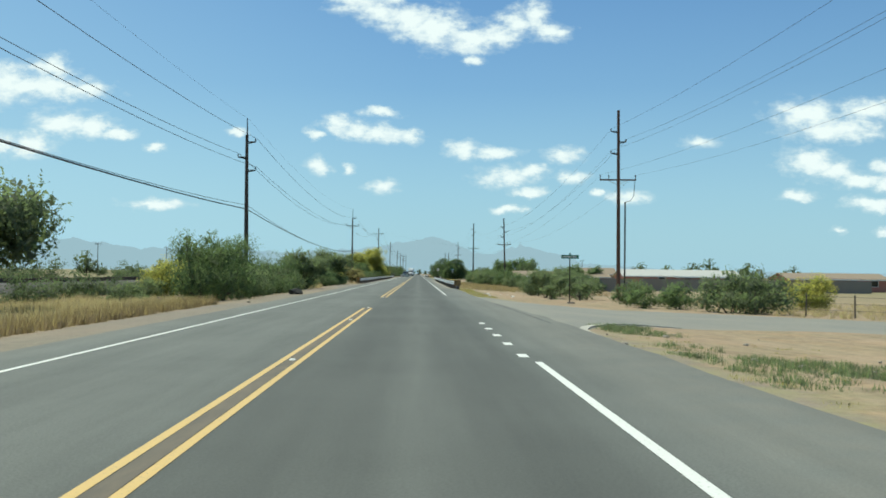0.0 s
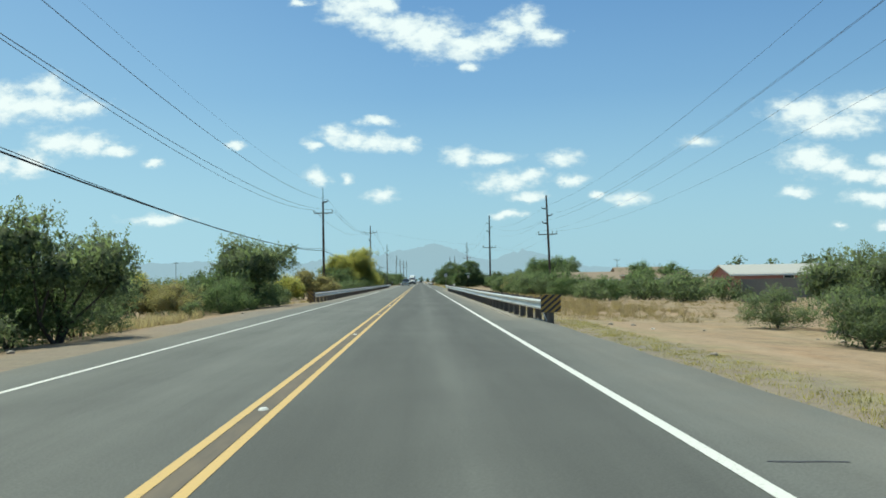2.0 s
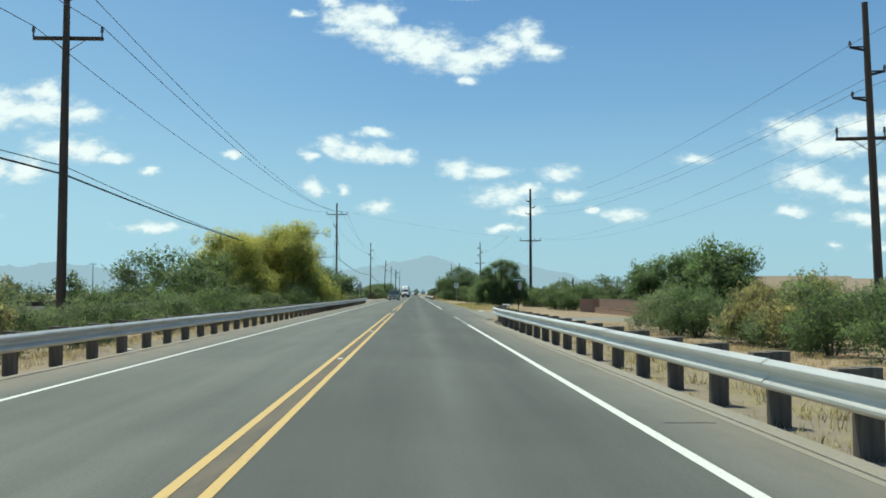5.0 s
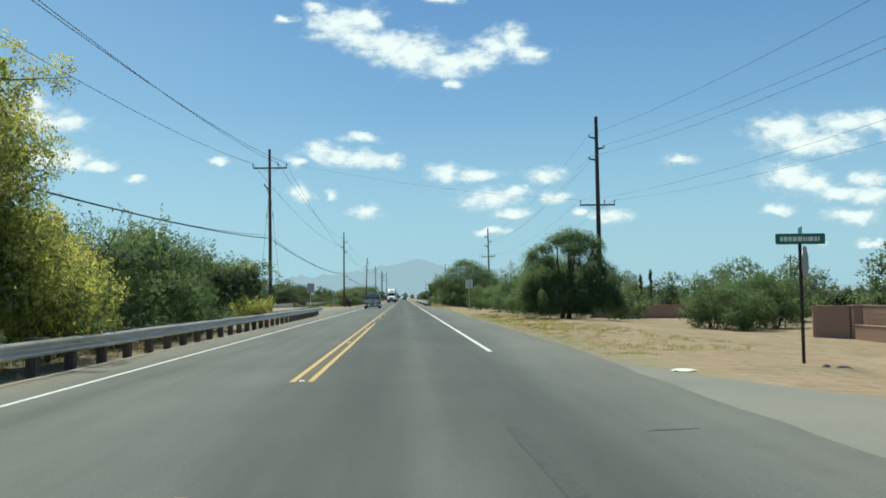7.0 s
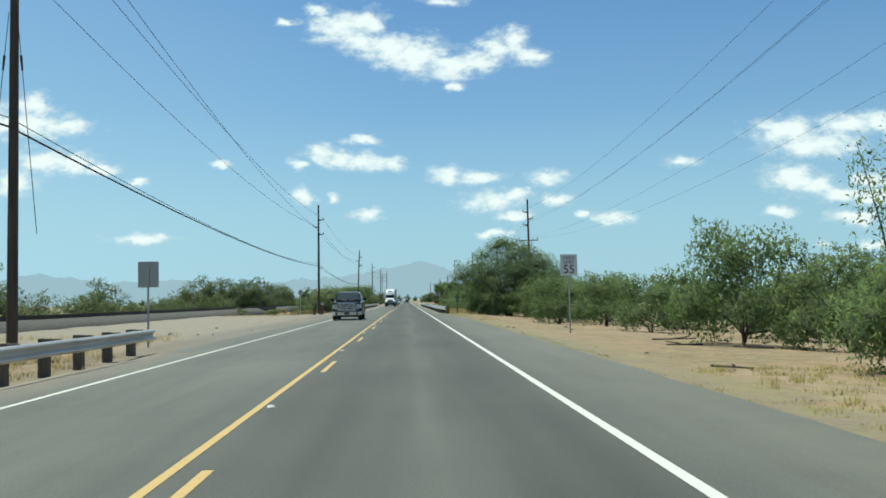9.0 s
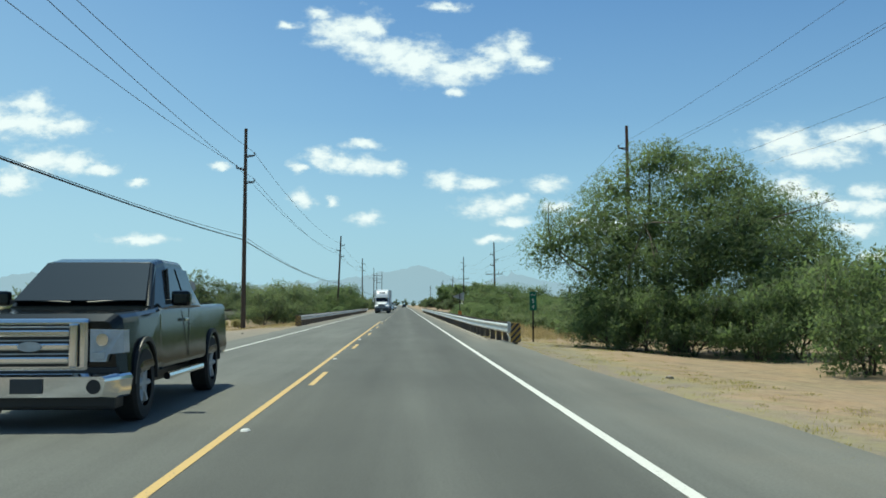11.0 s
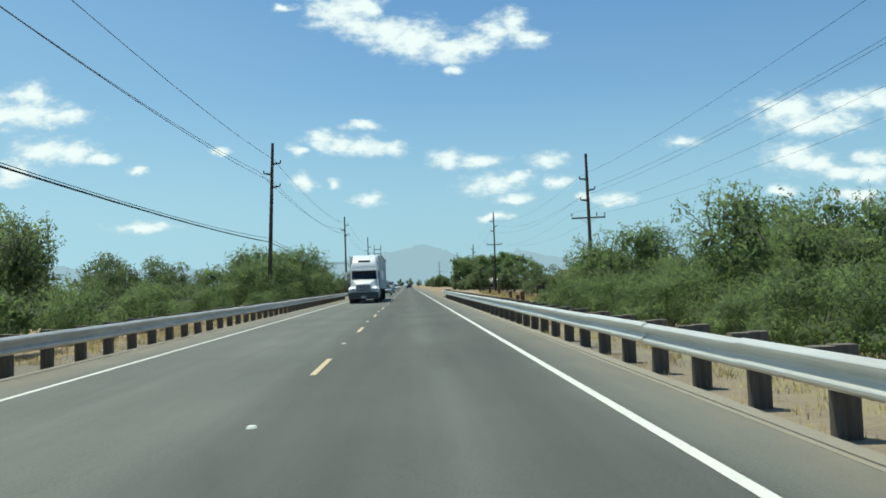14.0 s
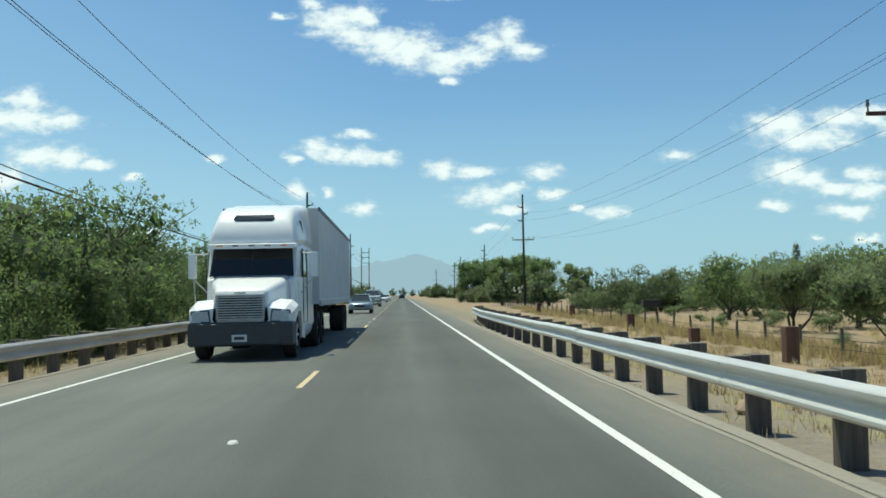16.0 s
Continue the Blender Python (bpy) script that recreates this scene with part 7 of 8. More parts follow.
# ---------- fences and timber stumps ----------
def wire_fence(label, path, gap, h):
    root = thing("wire_fence", label, "fence")
    for (xa, ya), (xb, yb) in zip(path, path[1:]):
        n = max(1, round(math.hypot(xb - xa, yb - ya) / gap))
        for k in range(n):
            x, y = xa + (xb - xa) * k / n, ya + (yb - ya) * k / n
            z = ground_z(x, y)
            tilt = 5 * noise.noise((x, y, 0))
            ob = part("post", tube(bmesh.new(), (0, 0, -0.3), (0, 0, h), 0.045, 0.04, 7), POST_WOOD, root)
            ob.matrix_basis = pose(x, y, z, tilt, tilt, 0)
        for z in (0.3, 0.6, 0.9):
            if z < h:
                part("wire", tube(bmesh.new(), (xa, ya, ground_z(xa, ya) + z * h), (xb, yb, ground_z(xb, yb) + z * h), 0.008, 0.008, 4), WIRE, root)
    return root


wire_fence("old wire fence with thin crooked wooden posts", [(10.6, 440), (10.8, 452), (11.6, 466), (12.5, 500), (13, 540)], 2.6, 0.75)
wire_fence("wire fence with wooden posts beside the dry field", [(17.5, 41.5 + 4.5), (26, 47.5), (46, 49)], 3.4, 1.2)
for x, y, h in ((8.7, 443.2, 0.82), (9.9, 462, 0.75), (9.4, 452, 0.5), (10.4, 478, 0.8), (10.8, 494, 0.8)):
    z = ground_z(x, y)
    tagged(part("timber_bollard", box(bmesh.new(), x - 0.15, x + 0.15, y - 0.15, y + 0.15, z - 0.3, z + h, 0.03), STUMP_WOOD), "short square reddish timber bollard on the sandy verge", "bollard", "timber bollards")
stand = thing("notice_box", "small dark box on two thin legs", "box", pose(15.2, 478, ground_z(15.2, 478)))
for x in (-0.35, 0.35):
    part("leg", tube(bmesh.new(), (x, 0, -0.2), (x, 0, 0.75), 0.03, 0.03, 6), DARK_POLE, stand)
part("case", box(bmesh.new(), -0.5, 0.5, -0.3, 0.3, 0.7, 1.15, 0.02), SIGN_BLACK, stand)


# ---------- vehicles ----------
def wheel(name, parent, x, y, r, w, face):
    """face: 1 when the outside looks to +x."""
    bm = bmesh.new()
    prof = [(r * 0.62, -w / 2), (r * 0.93, -w / 2), (r, -w * 0.36), (r, w * 0.36), (r * 0.93, w / 2), (r * 0.62, w / 2)]
    n = 24
    rings = [[bm.verts.new((d, q * math.cos(2 * math.pi * k / n), q * math.sin(2 * math.pi * k / n))) for q, d in prof] for k in range(n)]
    for a, b in zip(rings, rings[1:] + rings[:1]):
        for i in range(len(prof) - 1):
            bm.faces.new((a[i], a[i + 1], b[i + 1], b[i]))
    bmesh.ops.recalc_face_normals(bm, faces=bm.faces[:])
    tyre = part(name, bm, RUBBER, parent, smooth=False)
    tyre.matrix_basis = Matrix.Translation((x, y, r))
    bm = bmesh.new()
    tube(bm, (-w * 0.3, 0, 0), (w * 0.3, 0, 0), r * 0.63, r * 0.63, 20)
    tube(bm, (face * w * 0.28, 0, 0), (face * w * 0.42, 0, 0), r * 0.3, r * 0.22, 14)
    for k in range(6):
        a = k * math.pi / 3
        tube(bm, (face * w * 0.3, 0.1 * r * math.cos(a), 0.1 * r * math.sin(a)), (face * w * 0.36, 0.56 * r * math.cos(a), 0.56 * r * math.sin(a)), r * 0.09, r * 0.09, 6)
    part("rim", bm, STEEL, tyre)
    return tyre


def make_truck(x, y):
    root = thing("semi_truck", "white semi truck with high roof pulling a box trailer", "truck", pose(x, y, 0))
    W = TRUCK_WHITE
    # bumper
    bm = bmesh.new()
    loft(bm, [ring(0.30, 0.32, 0.84, 1.16, 1.16, 0.06), ring(0.06, 0.32, 0.84, 1.12, 1.12, 0.07), ring(0.0, 0.36, 0.80, 0.86, 0.86, 0.07)])
    bumper = part("bumper", bm, BUMPER_DARK, root, "dark grey plastic bumper", smooth=False)
    part("number_plate", box(bmesh.new(), -0.17, 0.15, -0.02, 0.0, 0.42, 0.57, 0.005), SIGN_WHITE, bumper)
    part("writing_bar", box(bmesh.new(), -0.12, 0.10, -0.026, -0.021, 0.46, 0.53), BUMPER_DARK, bumper)
    # hood
    bm = bmesh.new()
    loft(bm, [ring(0.10, 0.82, 1.50, 0.60, 0.55, 0.09), ring(0.35, 0.80, 1.58, 0.66, 0.60, 0.12), ring(1.2, 0.80, 1.78, 0.86, 0.82, 0.16), ring(1.75, 0.80, 1.90, 0.96, 0.93, 0.16)])
    part("hood", bm, W, root, smooth=True)
    # fenders with headlights
    for s in (-1, 1):
        bm = bmesh.new()
        secs = []
        for yy, zt, xo in ((0.10, 1.10, 1.06), (0.35, 1.22, 1.15), (0.75, 1.30, 1.18), (1.25, 1.20, 1.18), (1.55, 0.95, 1.17)):
            zb = 0.82 if yy < 0.5 else (1.04 if yy < 1.3 else 0.6)
            secs.append([(s * 0.50, yy, zb), (s * xo, yy, zb), (s * xo, yy, zt - 0.12), (s * (xo - 0.12), yy, zt), (s * 0.50, yy, zt + 0.05)])
        loft(bm, secs)
        fender = part("fender", bm, W, root, smooth=False)
        bm = bmesh.new()
        loft(bm, [[(s * 0.66, 0.07, 0.86), (s * 1.03, 0.10, 0.86), (s * 1.04, 0.10, 1.06), (s * 0.70, 0.07, 1.08)], [(s * 0.66, 0.14, 0.86), (s * 1.03, 0.18, 0.86), (s * 1.04, 0.18, 1.06), (s * 0.70, 0.14, 1.08)]])
        part("headlight", bm, LAMP_GLASS, fender, "clear headlight lens")
        bm = bmesh.new()
        loft(bm, [[(s * 0.63, 0.085, 0.83), (s * 1.06, 0.115, 0.83), (s * 1.07, 0.115, 1.09), (s * 0.67, 0.085, 1.11)], [(s * 0.63, 0.16, 0.83), (s * 1.06, 0.19, 0.83), (s * 1.07, 0.19, 1.09), (s * 0.67, 0.16, 1.11)]])
        part("bezel", bm, BUMPER_DARK, fender)
    # grille
    grille = part("grille", box(bmesh.new(), -0.52, 0.52, 0.065, 0.12, 0.88, 1.44, 0.02), STEEL, root, "silver slatted radiator grille")
    part("opening", box(bmesh.new(), -0.47, 0.47, 0.058, 0.066, 0.92, 1.40), SIGN_BLACK, grille)
    for k in range(9):
        z = 0.94 + k * 0.053
        part("slat", box(bmesh.new(), -0.47, 0.47, 0.035, 0.06, z, z + 0.026, 0.004), STEEL, grille)
    part("badge", box(bmesh.new(), -0.12, 0.12, 0.05, 0.09, 1.45, 1.48, 0.008), CHROME, grille)
    # cab
    bm = bmesh.new()
    loft(bm, [ring(1.55, 0.75, 1.78, 1.02, 1.00, 0.08), ring(1.72, 0.6, 1.86, 1.08, 1.04, 0.08), ring(2.02, 0.6, 2.60, 1.12, 1.03, 0.1), ring(2.5, 0.6, 2.66, 1.14, 1.10, 0.1), ring(4.6, 0.6, 2.66, 1.14, 1.12, 0.1)])
    cab = part("cab", bm, W, root, smooth=False)
    bm = bmesh.new()
    pts = [(-0.97, 1.63, 1.86), (0.97, 1.63, 1.86), (0.92, 1.91, 2.52), (-0.92, 1.91, 2.52)]
    loft(bm, [pts, [(px, py + 0.05, pz) for px, py, pz in pts]])
    part("windscreen", bm, GLASS_DARK, root, "dark windscreen")
    part("divider", tube(bmesh.new(), (0, 1.61, 1.86), (0, 1.89, 2.52), 0.012, 0.012, 6), SIGN_BLACK, root)
    # sun visor and high roof
    bm = bmesh.new()
    loft(bm, [ring(1.60, 2.50, 2.60, 1.0, 1.0, 0.03), ring(1.95, 2.54, 2.66, 1.04, 1.04, 0.03)])
    visor = part("sun_visor", bm, W, root)
    for k in range(5):
        part("marker_lamp", box(bmesh.new(), -0.8 + k * 0.37, -0.66 + k * 0.37, 1.585, 1.62, 2.555, 2.585, 0.006), ORANGE if k in (0, 4) else BUMPER_DARK, visor)
    bm = bmesh.new()
    loft(bm, [ring(1.80, 2.58, 2.72, 1.00, 0.97, 0.05), ring(1.92, 2.58, 3.02, 1.05, 0.95, 0.12), ring(2.16, 2.58, 3.30, 1.08, 0.92, 0.16), ring(2.50, 2.58, 3.49, 1.10, 0.92, 0.18), ring(3.0, 2.58, 3.60, 1.11, 0.95, 0.2), ring(4.6, 2.58, 3.80, 1.13, 1.02, 0.2)])
    roof = part("roof_cap", bm, W, root, smooth=True)
    bm = bmesh.new()
    pts = [(-0.42, 2.045, 3.19), (0.42, 2.045, 3.19), (0.49, 2.085, 3.24), (0.45, 2.20, 3.34), (-0.45, 2.20, 3.34), (-0.49, 2.085, 3.24)]
    loft(bm, [pts, [(px, py + 0.05, pz - 0.06) for px, py, pz in pts]])
    part("roof_window", bm, GLASS_DARK, roof, "dark roof window")
    for s in (-1, 1):
        pts = [(s * 1.145, 2.15, 1.84), (s * 1.145, 2.95, 1.84), (s * 1.125, 2.95, 2.5), (s * 1.115, 2.35, 2.5)]
        part("side_window", loft(bmesh.new(), [pts, [(px - s * 0.03, py, pz) for px, py, pz in pts]]), GLASS_DARK, cab)
        bm = bmesh.new()
        for a, b in (((2.1, 0.75), (2.1, 2.52)), ((3.0, 0.75), (3.0, 2.52)), ((2.1, 0.75), (3.0, 0.75))):
            tube(bm, (s * 1.142, a[0], a[1]), (s * 1.142, b[0], b[1]), 0.012, 0.012, 5)
        part("door_seam", bm, BUMPER_DARK, cab)
        pts = [(s * 1.072, 2.85, 2.90), (s * 1.074, 3.08, 2.90), (s * 1.032, 3.08, 3.24), (s * 1.026, 2.85, 3.24)]
        part("upper_window", loft(bmesh.new(), [pts, [(px - s * 0.06, py, pz) for px, py, pz in pts]]), GLASS_DARK, roof)
        bm = bmesh.new()
        box(bm, s * 1.42 - 0.1, s * 1.42 + 0.1, 1.85, 1.97, 1.82, 2.42, 0.04)
        mirror = part("mirror", bm, W, root)
        for a, b in (((1.40, 1.91, 1.82), (1.08, 2.1, 1.45)), ((1.40, 1.91, 2.38), (1.08, 2.1, 2.42)), ((1.40, 1.91, 1.82), (1.36, 1.93, 1.2))):
            part("bracket", tube(bmesh.new(), (s * a[0], a[1], a[2]), (s * b[0], b[1], b[2]), 0.016, 0.016, 6), STEEL, mirror)
        part("fuel_tank", tube(bmesh.new(), (s * 0.82, 2.4, 0.62), (s * 0.82, 4.2, 0.62), 0.32, 0.32, 18), STEEL, root)
        part("step_fairing", loft(bmesh.new(), [ring(1.75, 0.42, 0.95, 0.02, 0.02, 0.01), ring(2.4, 0.36, 0.95, 0.02, 0.02, 0.01)]), W, root).matrix_basis = Matrix.Translation((s * 1.12, 0, 0))
        wheel("tyre", root, s * 0.97, 1.05, 0.50, 0.28, s)
        for yy in (5.4, 6.7):
            wheel("tyre", root, s * 0.92, yy, 0.50, 0.55, s)
        for yy in (16.6, 17.9):
            wheel("tyre", root, s * 0.92, yy, 0.50, 0.55, s)
    part("frame", box(bmesh.new(), -0.45, 0.45, 1.2, 7.6, 0.6, 0.85, 0.02), SIGN_BLACK, root)
    part("exhaust", tube(bmesh.new(), (0.95, 4.75, 0.9), (0.95, 4.75, 3.7), 0.07, 0.07, 10), CHROME, root)
    # trailer
    trailer = part("trailer", box(bmesh.new(), -1.28, 1.28, 5.0, 19.6, 1.15, 3.76, 0.02), TRAILER_WHITE, root, "grey-white ribbed box trailer")
    for s in (-1, 1):
        for k in range(24):
            yy = 5.3 + k * 0.6
            part("rib", box(bmesh.new(), s * 1.28 - 0.014, s * 1.28 + 0.014, yy, yy + 0.07, 1.3, 3.62), TRAILER_WHITE, trailer)
        part("side_rail", box(bmesh.new(), s * 1.28 - 0.03, s * 1.28 + 0.03, 5.0, 19.6, 1.1, 1.25, 0.008), STEEL, trailer)
        part("top_rail", box(bmesh.new(), s * 1.28 - 0.02, s * 1.28 + 0.02, 5.0, 19.6, 3.66, 3.78, 0.008), BUMPER_DARK, trailer)
        part("landing_leg", box(bmesh.new(), s * 0.8 - 0.06, s * 0.8 + 0.06, 8.4, 8.52, 0.3, 1.15), SIGN_BLACK, trailer)
    part("bogie", box(bmesh.new(), -0.6, 0.6, 15.8, 19.0, 0.7, 1.15), SIGN_BLACK, trailer)
    return root


make_truck(-3.40, 443.0)


def make_pickup(name, label, x, y, paint_mat, chrome_mat):
    root = thing(name, label, "pickup truck", pose(x, y, 0) @ Matrix.Diagonal((1.02, 1.0, 1.05, 1)), "vehicles on the road")
    body = bmesh.new()
    loft(body, [ring(0.18, 0.50, 1.12, 0.90, 0.84, 0.09), ring(0.30, 0.48, 1.20, 0.98, 0.92, 0.1), ring(0.8, 0.5, 1.22, 1.0, 0.95, 0.1), ring(1.65, 0.5, 1.26, 1.0, 0.96, 0.1), ring(1.75, 0.5, 1.27, 1.0, 0.95, 0.08), ring(4.1, 0.5, 1.29, 1.0, 0.95, 0.08), ring(5.85, 0.55, 1.31, 1.0, 0.96, 0.08)])
    main = part("body", body, paint_mat, root, smooth=False)
    part("bed_opening", box(bmesh.new(), -0.8, 0.8, 4.2, 5.7, 1.285, 1.315), SIGN_BLACK, main)
    bm = bmesh.new()
    loft(bm, [ring(1.62, 1.2, 1.28, 0.90, 0.86, 0.03), ring(2.35, 1.2, 1.84, 0.93, 0.72, 0.08), ring(2.75, 1.2, 1.90, 0.94, 0.73, 0.09), ring(3.7, 1.2, 1.90, 0.94, 0.73, 0.09), ring(4.12, 1.2, 1.72, 0.93, 0.74, 0.08)])
    cab = part("cab", bm, paint_mat, root, smooth=False)
    pts = [(-0.80, 1.60, 1.32), (0.80, 1.60, 1.32), (0.66, 2.31, 1.80), (-0.66, 2.31, 1.80)]
    part("windscreen", loft(bmesh.new(), [[(px, py - 0.02, pz + 0.03) for px, py, pz in pts], [(px, py + 0.05, pz) for px, py, pz in pts]]), GLASS_DARK, root)
    bm = bmesh.new()
    for s in (-1, 1):
        tube(bm, (s * 0.1, 1.56, 1.325), (s * 0.72, 1.62, 1.36), 0.012, 0.012, 5)
    part("wiper", bm, SIGN_BLACK, root)
    for s in (-1, 1):
        for a, b in ((2.25, 3.0), (3.1, 3.75)):
            pts = [(s * 0.945, a, 1.32), (s * 0.945, b, 1.32), (s * 0.79, b, 1.78), (s * 0.79, a + (0.45 if a < 3 else 0.0), 1.78)]
            part("side_window", loft(bmesh.new(), [pts, [(px - s * 0.03, py, pz - 0.01) for px, py, pz in pts]]), GLASS_DARK, cab)
        mirror = part("mirror", box(bmesh.new(), s * 1.14 - 0.12, s * 1.14 + 0.12, 1.95, 2.1, 1.28, 1.47, 0.04), paint_mat, root)
        part("bracket", box(bmesh.new(), s * 1.0 - 0.06, s * 1.0 + 0.06, 2.0, 2.06, 1.3, 1.36, 0.01), SIGN_BLACK, mirror)
        lamp = part("headlight", loft(bmesh.new(), [[(s * 0.63, y, 0.70), (s * 0.80, y, 0.70), (s * 0.82, y + 0.01, 0.78), (s * 0.975, y + 0.06, 0.79), (s * 0.965, y + 0.06, 1.03), (s * 0.63, y, 1.04)] for y in (0.10, 0.30)]), LAMP_GLASS, root, "clear headlight lens")
        part("lamp_bowl", tube(bmesh.new(), (s * 0.76, 0.085, 0.93), (s * 0.76, 0.2, 0.93), 0.065, 0.055, 14), CHROME, lamp)
        part("turn_lamp", box(bmesh.new(), s * 0.72 - 0.07, s * 0.72 + 0.07, 0.09, 0.17, 0.72, 0.80, 0.01), STEEL, lamp)
        part("door_seam", box(bmesh.new(), s * 0.995, s * 1.003, 3.05, 3.065, 0.6, 1.25), SIGN_BLACK, main)
        part("handle", box(bmesh.new(), s * 1.0 - 0.015, s * 1.0 + 0.015, 2.8, 3.0, 1.08, 1.12, 0.008), chrome_mat, main)
        part("side_step", tube(bmesh.new(), (s * 1.0, 1.9, 0.42), (s * 1.0, 3.9, 0.42), 0.045, 0.045, 8), chrome_mat, root)
        for yy in (0.95, 4.75):
            wheel("tyre", root, s * 0.86, yy, 0.41, 0.27, s)
            arch = []
            for k in range(15):
                a = math.pi * k / 14
                arch.append([(s * 0.975 + dx, yy + q * math.cos(a), 0.44 + q * math.sin(a)) for q, dx in ((0.445, 0.0), (0.445, s * 0.04), (0.495, s * 0.04), (0.495, 0.0))])
            part("wheel_arch", loft(bmesh.new(), arch), SIGN_BLACK, main)
        part("fog_lamp", tube(bmesh.new(), (s * 0.70, 0.01, 0.445), (s * 0.70, 0.12, 0.445), 0.075, 0.075, 16), SIGN_BLACK, root)
    grille = part("grille", box(bmesh.new(), -0.60, 0.60, 0.13, 0.26, 0.60, 1.15, 0.04), chrome_mat, root, "chrome grille with three bars")
    part("opening", box(bmesh.new(), -0.51, 0.51, 0.122, 0.132, 0.65, 1.09), SIGN_BLACK, grille)
    for k in range(3):
        z = 0.68 + 0.14 * k
        part("bar", box(bmesh.new(), -0.41, 0.41, 0.085, 0.125, z, z + 0.075, 0.02), chrome_mat, grille)
        part("mesh", box(bmesh.new(), -0.40, 0.40, 0.112, 0.124, z + 0.095, z + 0.11, 0.003), STEEL, grille)
    for s in (-1, 1):
        part("upright", box(bmesh.new(), s * 0.45 - 0.045, s * 0.45 + 0.045, 0.085, 0.125, 0.64, 1.10, 0.02), chrome_mat, grille)
    part("badge", loft(bmesh.new(), [[(0.125 * math.cos(a), y, 0.86 + 0.052 * math.sin(a)) for a in [2 * math.pi * k / 20 for k in range(20)]] for y in (0.06, 0.09)]), STEEL, grille)
    bm = bmesh.new()
    loft(bm, [ring(0.02, 0.34, 0.55, 0.80, 0.82, 0.05), ring(0.09, 0.32, 0.58, 0.95, 0.97, 0.06), ring(0.34, 0.32, 0.58, 1.0, 1.02, 0.06)])
    part("bumper", bm, chrome_mat, root)
    part("valance", box(bmesh.new(), -0.90, 0.90, 0.12, 0.45, 0.2, 0.40, 0.04), SIGN_BLACK, root)
    part("bumper_top", box(bmesh.new(), -0.92, 0.92, 0.14, 0.34, 0.565, 0.64, 0.02), SIGN_BLACK, root)
    part("number_plate", box(bmesh.new(), -0.17, 0.17, 0.0, 0.018, 0.38, 0.53, 0.004), BUMPER_DARK, root)
    part("chassis", box(bmesh.new(), -0.7, 0.7, 0.5, 5.7, 0.32, 0.56), SIGN_BLACK, root)
    part("rear_bumper", box(bmesh.new(), -0.95, 0.95, 5.85, 5.98, 0.5, 0.7, 0.03), chrome_mat, root)
    return root


make_pickup("pickup_truck", "dark crew-cab pickup truck with chrome grille and bumper", -4.05, 307.9, PICKUP_PAINT, CHROME)
make_pickup("pickup_truck", "grey pickup truck farther down the road", -3.35, 530.0, CAR_SILVER, CHROME)


def make_sedan(label, x, y, mat, turn=0):
    root = thing("sedan", label, "car", pose(x, y, 0, 0, 0, turn), "vehicles on the road")
    bm = bmesh.new()
    loft(bm, [ring(0.0, 0.35, 0.68, 0.78, 0.74, 0.1), ring(0.2, 0.28, 0.78, 0.88, 0.82, 0.12), ring(1.1, 0.26, 0.88, 0.90, 0.84, 0.12), ring(1.6, 0.26, 0.94, 0.91, 0.85, 0.1), ring(3.7, 0.26, 0.97, 0.91, 0.84, 0.1), ring(4.5, 0.32, 0.92, 0.85, 0.80, 0.12)])
    main = part("body", bm, mat, root, smooth=True)
    bm = bmesh.new()
    loft(bm, [ring(1.35, 0.86, 0.92, 0.78, 0.76, 0.03), ring(2.05, 0.86, 1.40, 0.82, 0.60, 0.08), ring(3.1, 0.86, 1.44, 0.82, 0.61, 0.08), ring(3.9, 0.86, 0.98, 0.80, 0.74, 0.03)])
    part("cabin", bm, GLASS_DARK, root, smooth=False)
    part("roof", loft(bmesh.new(), [ring(2.0, 1.39, 1.43, 0.6, 0.58, 0.015), ring(3.15, 1.42, 1.46, 0.6, 0.58, 0.015)]), mat, root)
    for s in (-1, 1):
        part("headlight", box(bmesh.new(), s * 0.62 - 0.15, s * 0.62 + 0.15, 0.02, 0.2, 0.60, 0.74, 0.03), LAMP_GLASS, root)
        for yy in (0.85, 3.55):
            wheel("tyre", root, s * 0.78, yy, 0.32, 0.21, s)
    part("grille", box(bmesh.new(), -0.38, 0.38, -0.01, 0.08, 0.48, 0.66, 0.02), SIGN_BLACK, root)
    return root


make_sedan("silver-blue sedan following the semi truck", -3.0, 491.0, CAR_SILVER)
make_sedan("white sedan far down the road", -3.3, 590.0, CAR_WHITE)
make_sedan("white sedan far down the road", -3.4, 640.0, CAR_WHITE)
make_sedan("dark car far ahead in the lane", 0.4, 700.0, PICKUP_PAINT, 180)

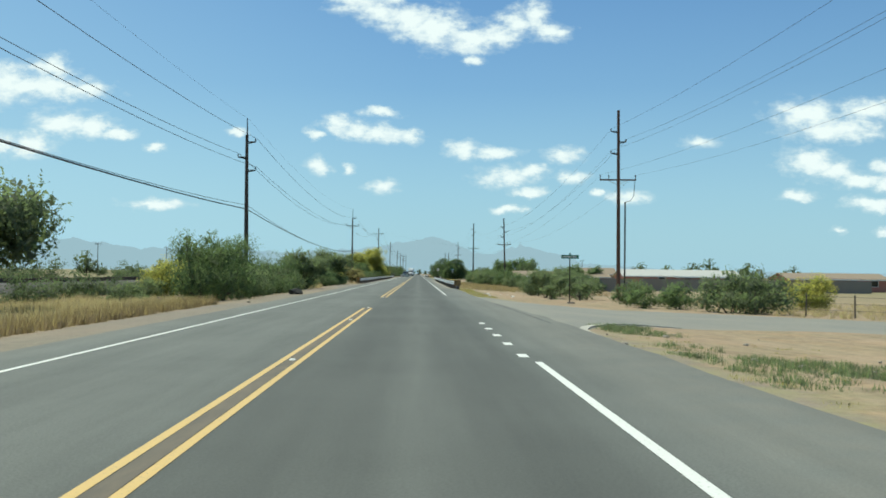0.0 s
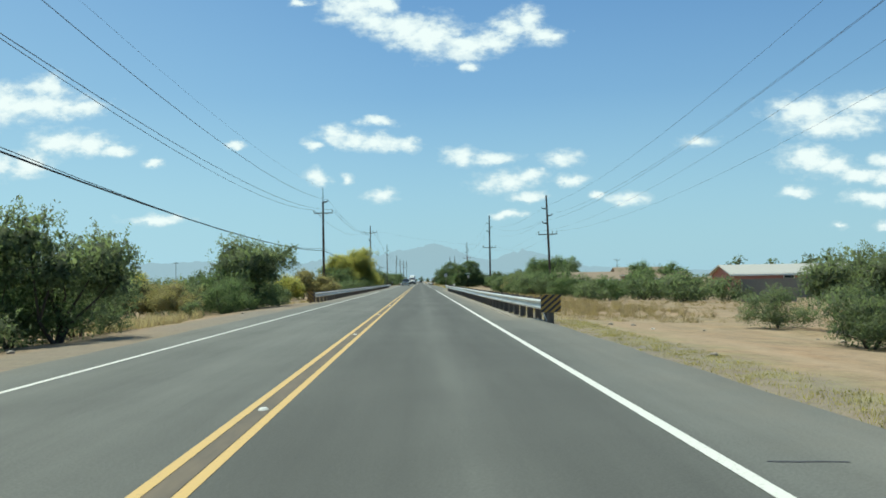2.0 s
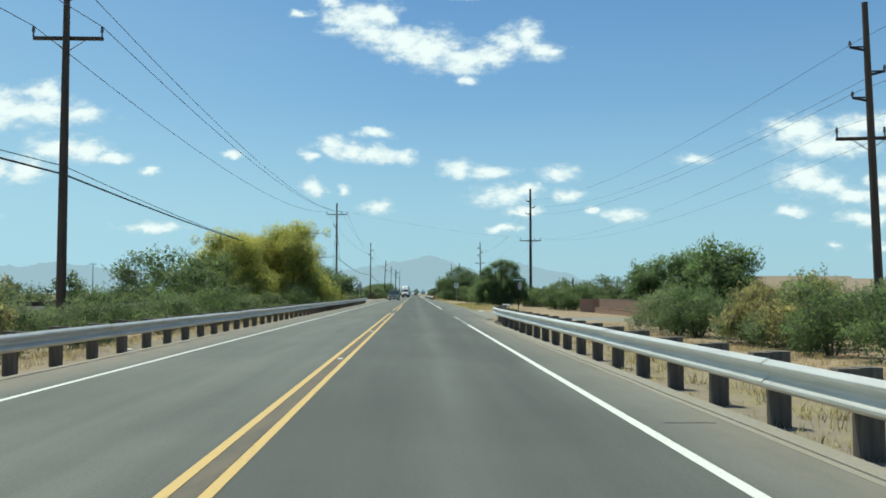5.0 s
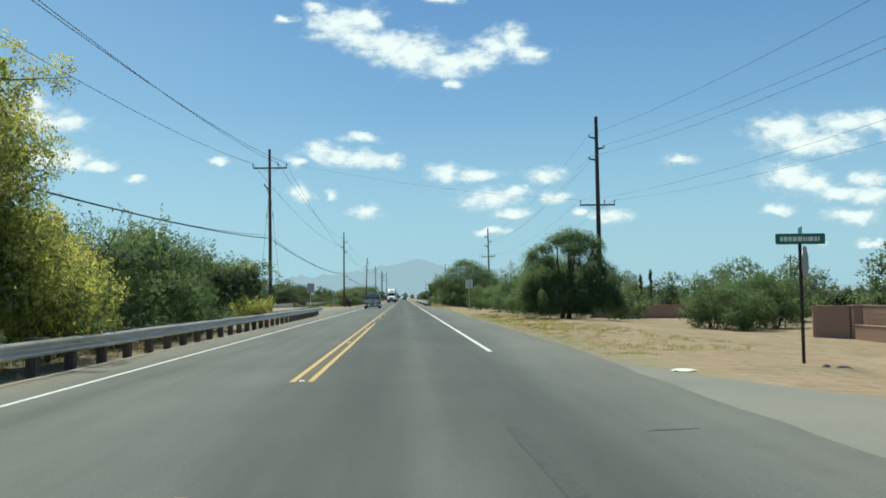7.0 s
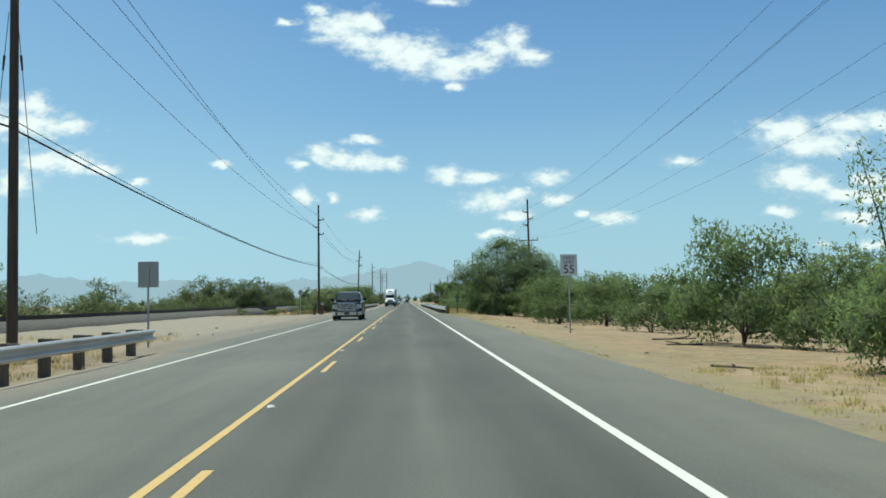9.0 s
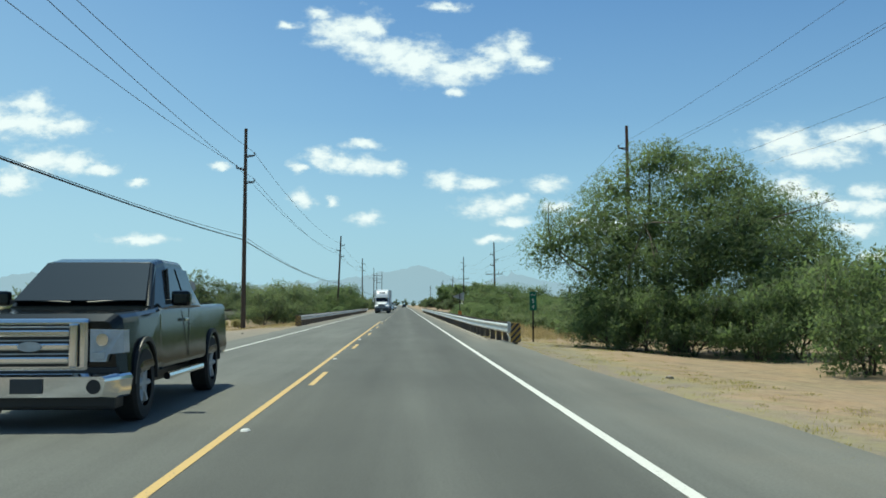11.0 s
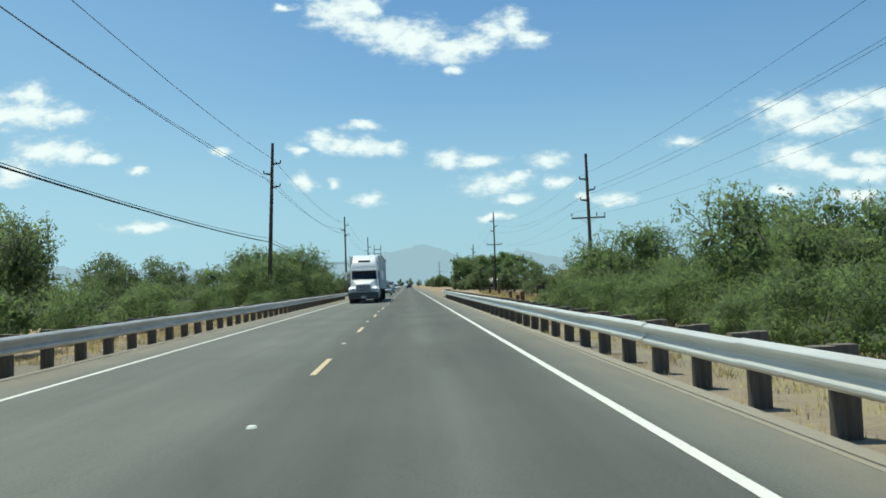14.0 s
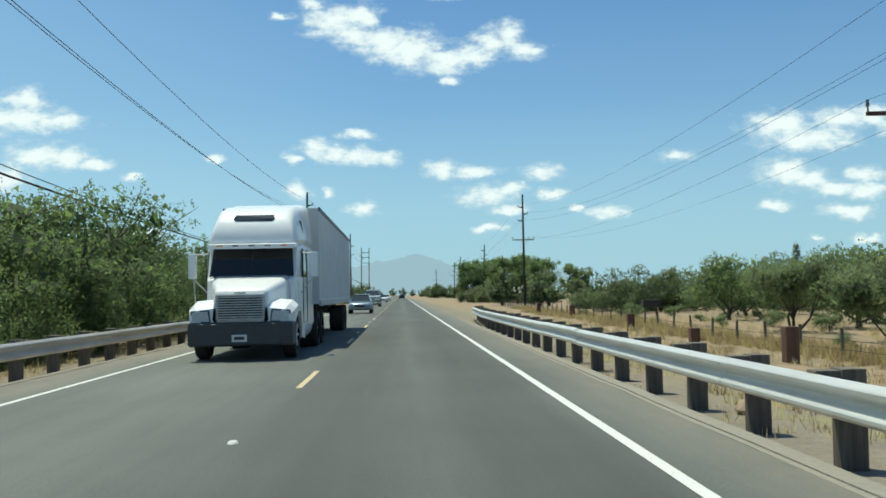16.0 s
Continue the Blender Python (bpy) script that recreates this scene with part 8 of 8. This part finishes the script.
# ---------- litter, stones and scraps ----------
def lump(name, label, category, x, y, s, mat, seed, flat=0.6, group=""):
    g = random.Random(seed)
    bm = bmesh.new()
    bmesh.ops.create_icosphere(bm, subdivisions=2, radius=s)
    for v in bm.verts:
        v.co *= 1 + 0.35 * noise.noise(v.co * (2.2 / s) + Vector((seed, 0, 0)))
        v.co.z *= flat
    ob = part(name, bm, mat)
    ob.matrix_basis = pose(x, y, max(ground_z(x, y), 0.0 if LEFT_EDGE < x < RIGHT_EDGE else -9) + s * flat * 0.4, 0, 0, g.uniform(0, 360))
    return tagged(ob, label, category, group)


g = random.Random(77)
for k in range(70):
    side = g.random()
    x, y = (g.uniform(4.4, 10), g.choice((g.uniform(8, 26), g.uniform(56, 82), g.uniform(206, 330)))) if side < 0.6 else (g.uniform(-11, -7.4), g.choice((g.uniform(20, 110), g.uniform(280, 352))))
    lump("stone", "small grey-brown stone lying on sandy ground", "stone", x, y, g.uniform(0.03, 0.10), STONE, k, 0.6, "loose stones")
for k in range(26):
    x, y = g.choice(((g.uniform(3.6, 4.4), g.uniform(336, 470)), (g.uniform(-8, -7.1), g.uniform(362, 470)), (g.uniform(4.4, 7), g.uniform(58, 80)), (g.uniform(-8, -7.2), g.uniform(118, 260))))
    lump("litter", "crumpled pale scrap of roadside litter", "litter", x, y, g.uniform(0.05, 0.13), LITTER, 100 + k, 0.55, "roadside litter")
lump("litter", "crumpled white plastic bag on the verge", "litter", 6.3, 57.6, 0.12, LITTER, 300, 0.5)
lump("litter", "flattened white cardboard on the verge", "litter", 4.9, 207.6, 0.22, LITTER, 301, 0.15)
lump("tyre_scrap", "black shredded tyre scrap at the road edge", "tyre scrap", -7.4, 57.4, 0.44, RUBBER, 302, 0.6)
lump("crumpled_paper", "orange-brown crumpled paper behind the guardrail", "litter", 4.1, 433.8, 0.17, STUCCO_TAN, 303, 0.8)
for k in range(9):
    x, y = ((8.6, 250.5), (7.4, 252), (6.6, 256), (9.2, 268.5), (7.8, 270), (5.8, 249), (6.2, 262), (8.4, 273), (7.2, 246))[k]
    bm = bmesh.new()
    tube(bm, (-0.5, 0, 0.03), (0.5, 0.1, 0.06), 0.028, 0.016, 7)
    tube(bm, (0.1, 0.03, 0.07), (0.4, -0.25, 0.14), 0.025, 0.012, 6)
    ob = part("fallen_branch", bm, BARK)
    ob.matrix_basis = pose(x, y, ground_z(x, y), 0, 0, k * 47) @ Matrix.Diagonal((0.8 + 0.08 * k, 1, 1, 1))
    tagged(ob, "dark fallen branch lying on sand", "branch", "fallen branches")
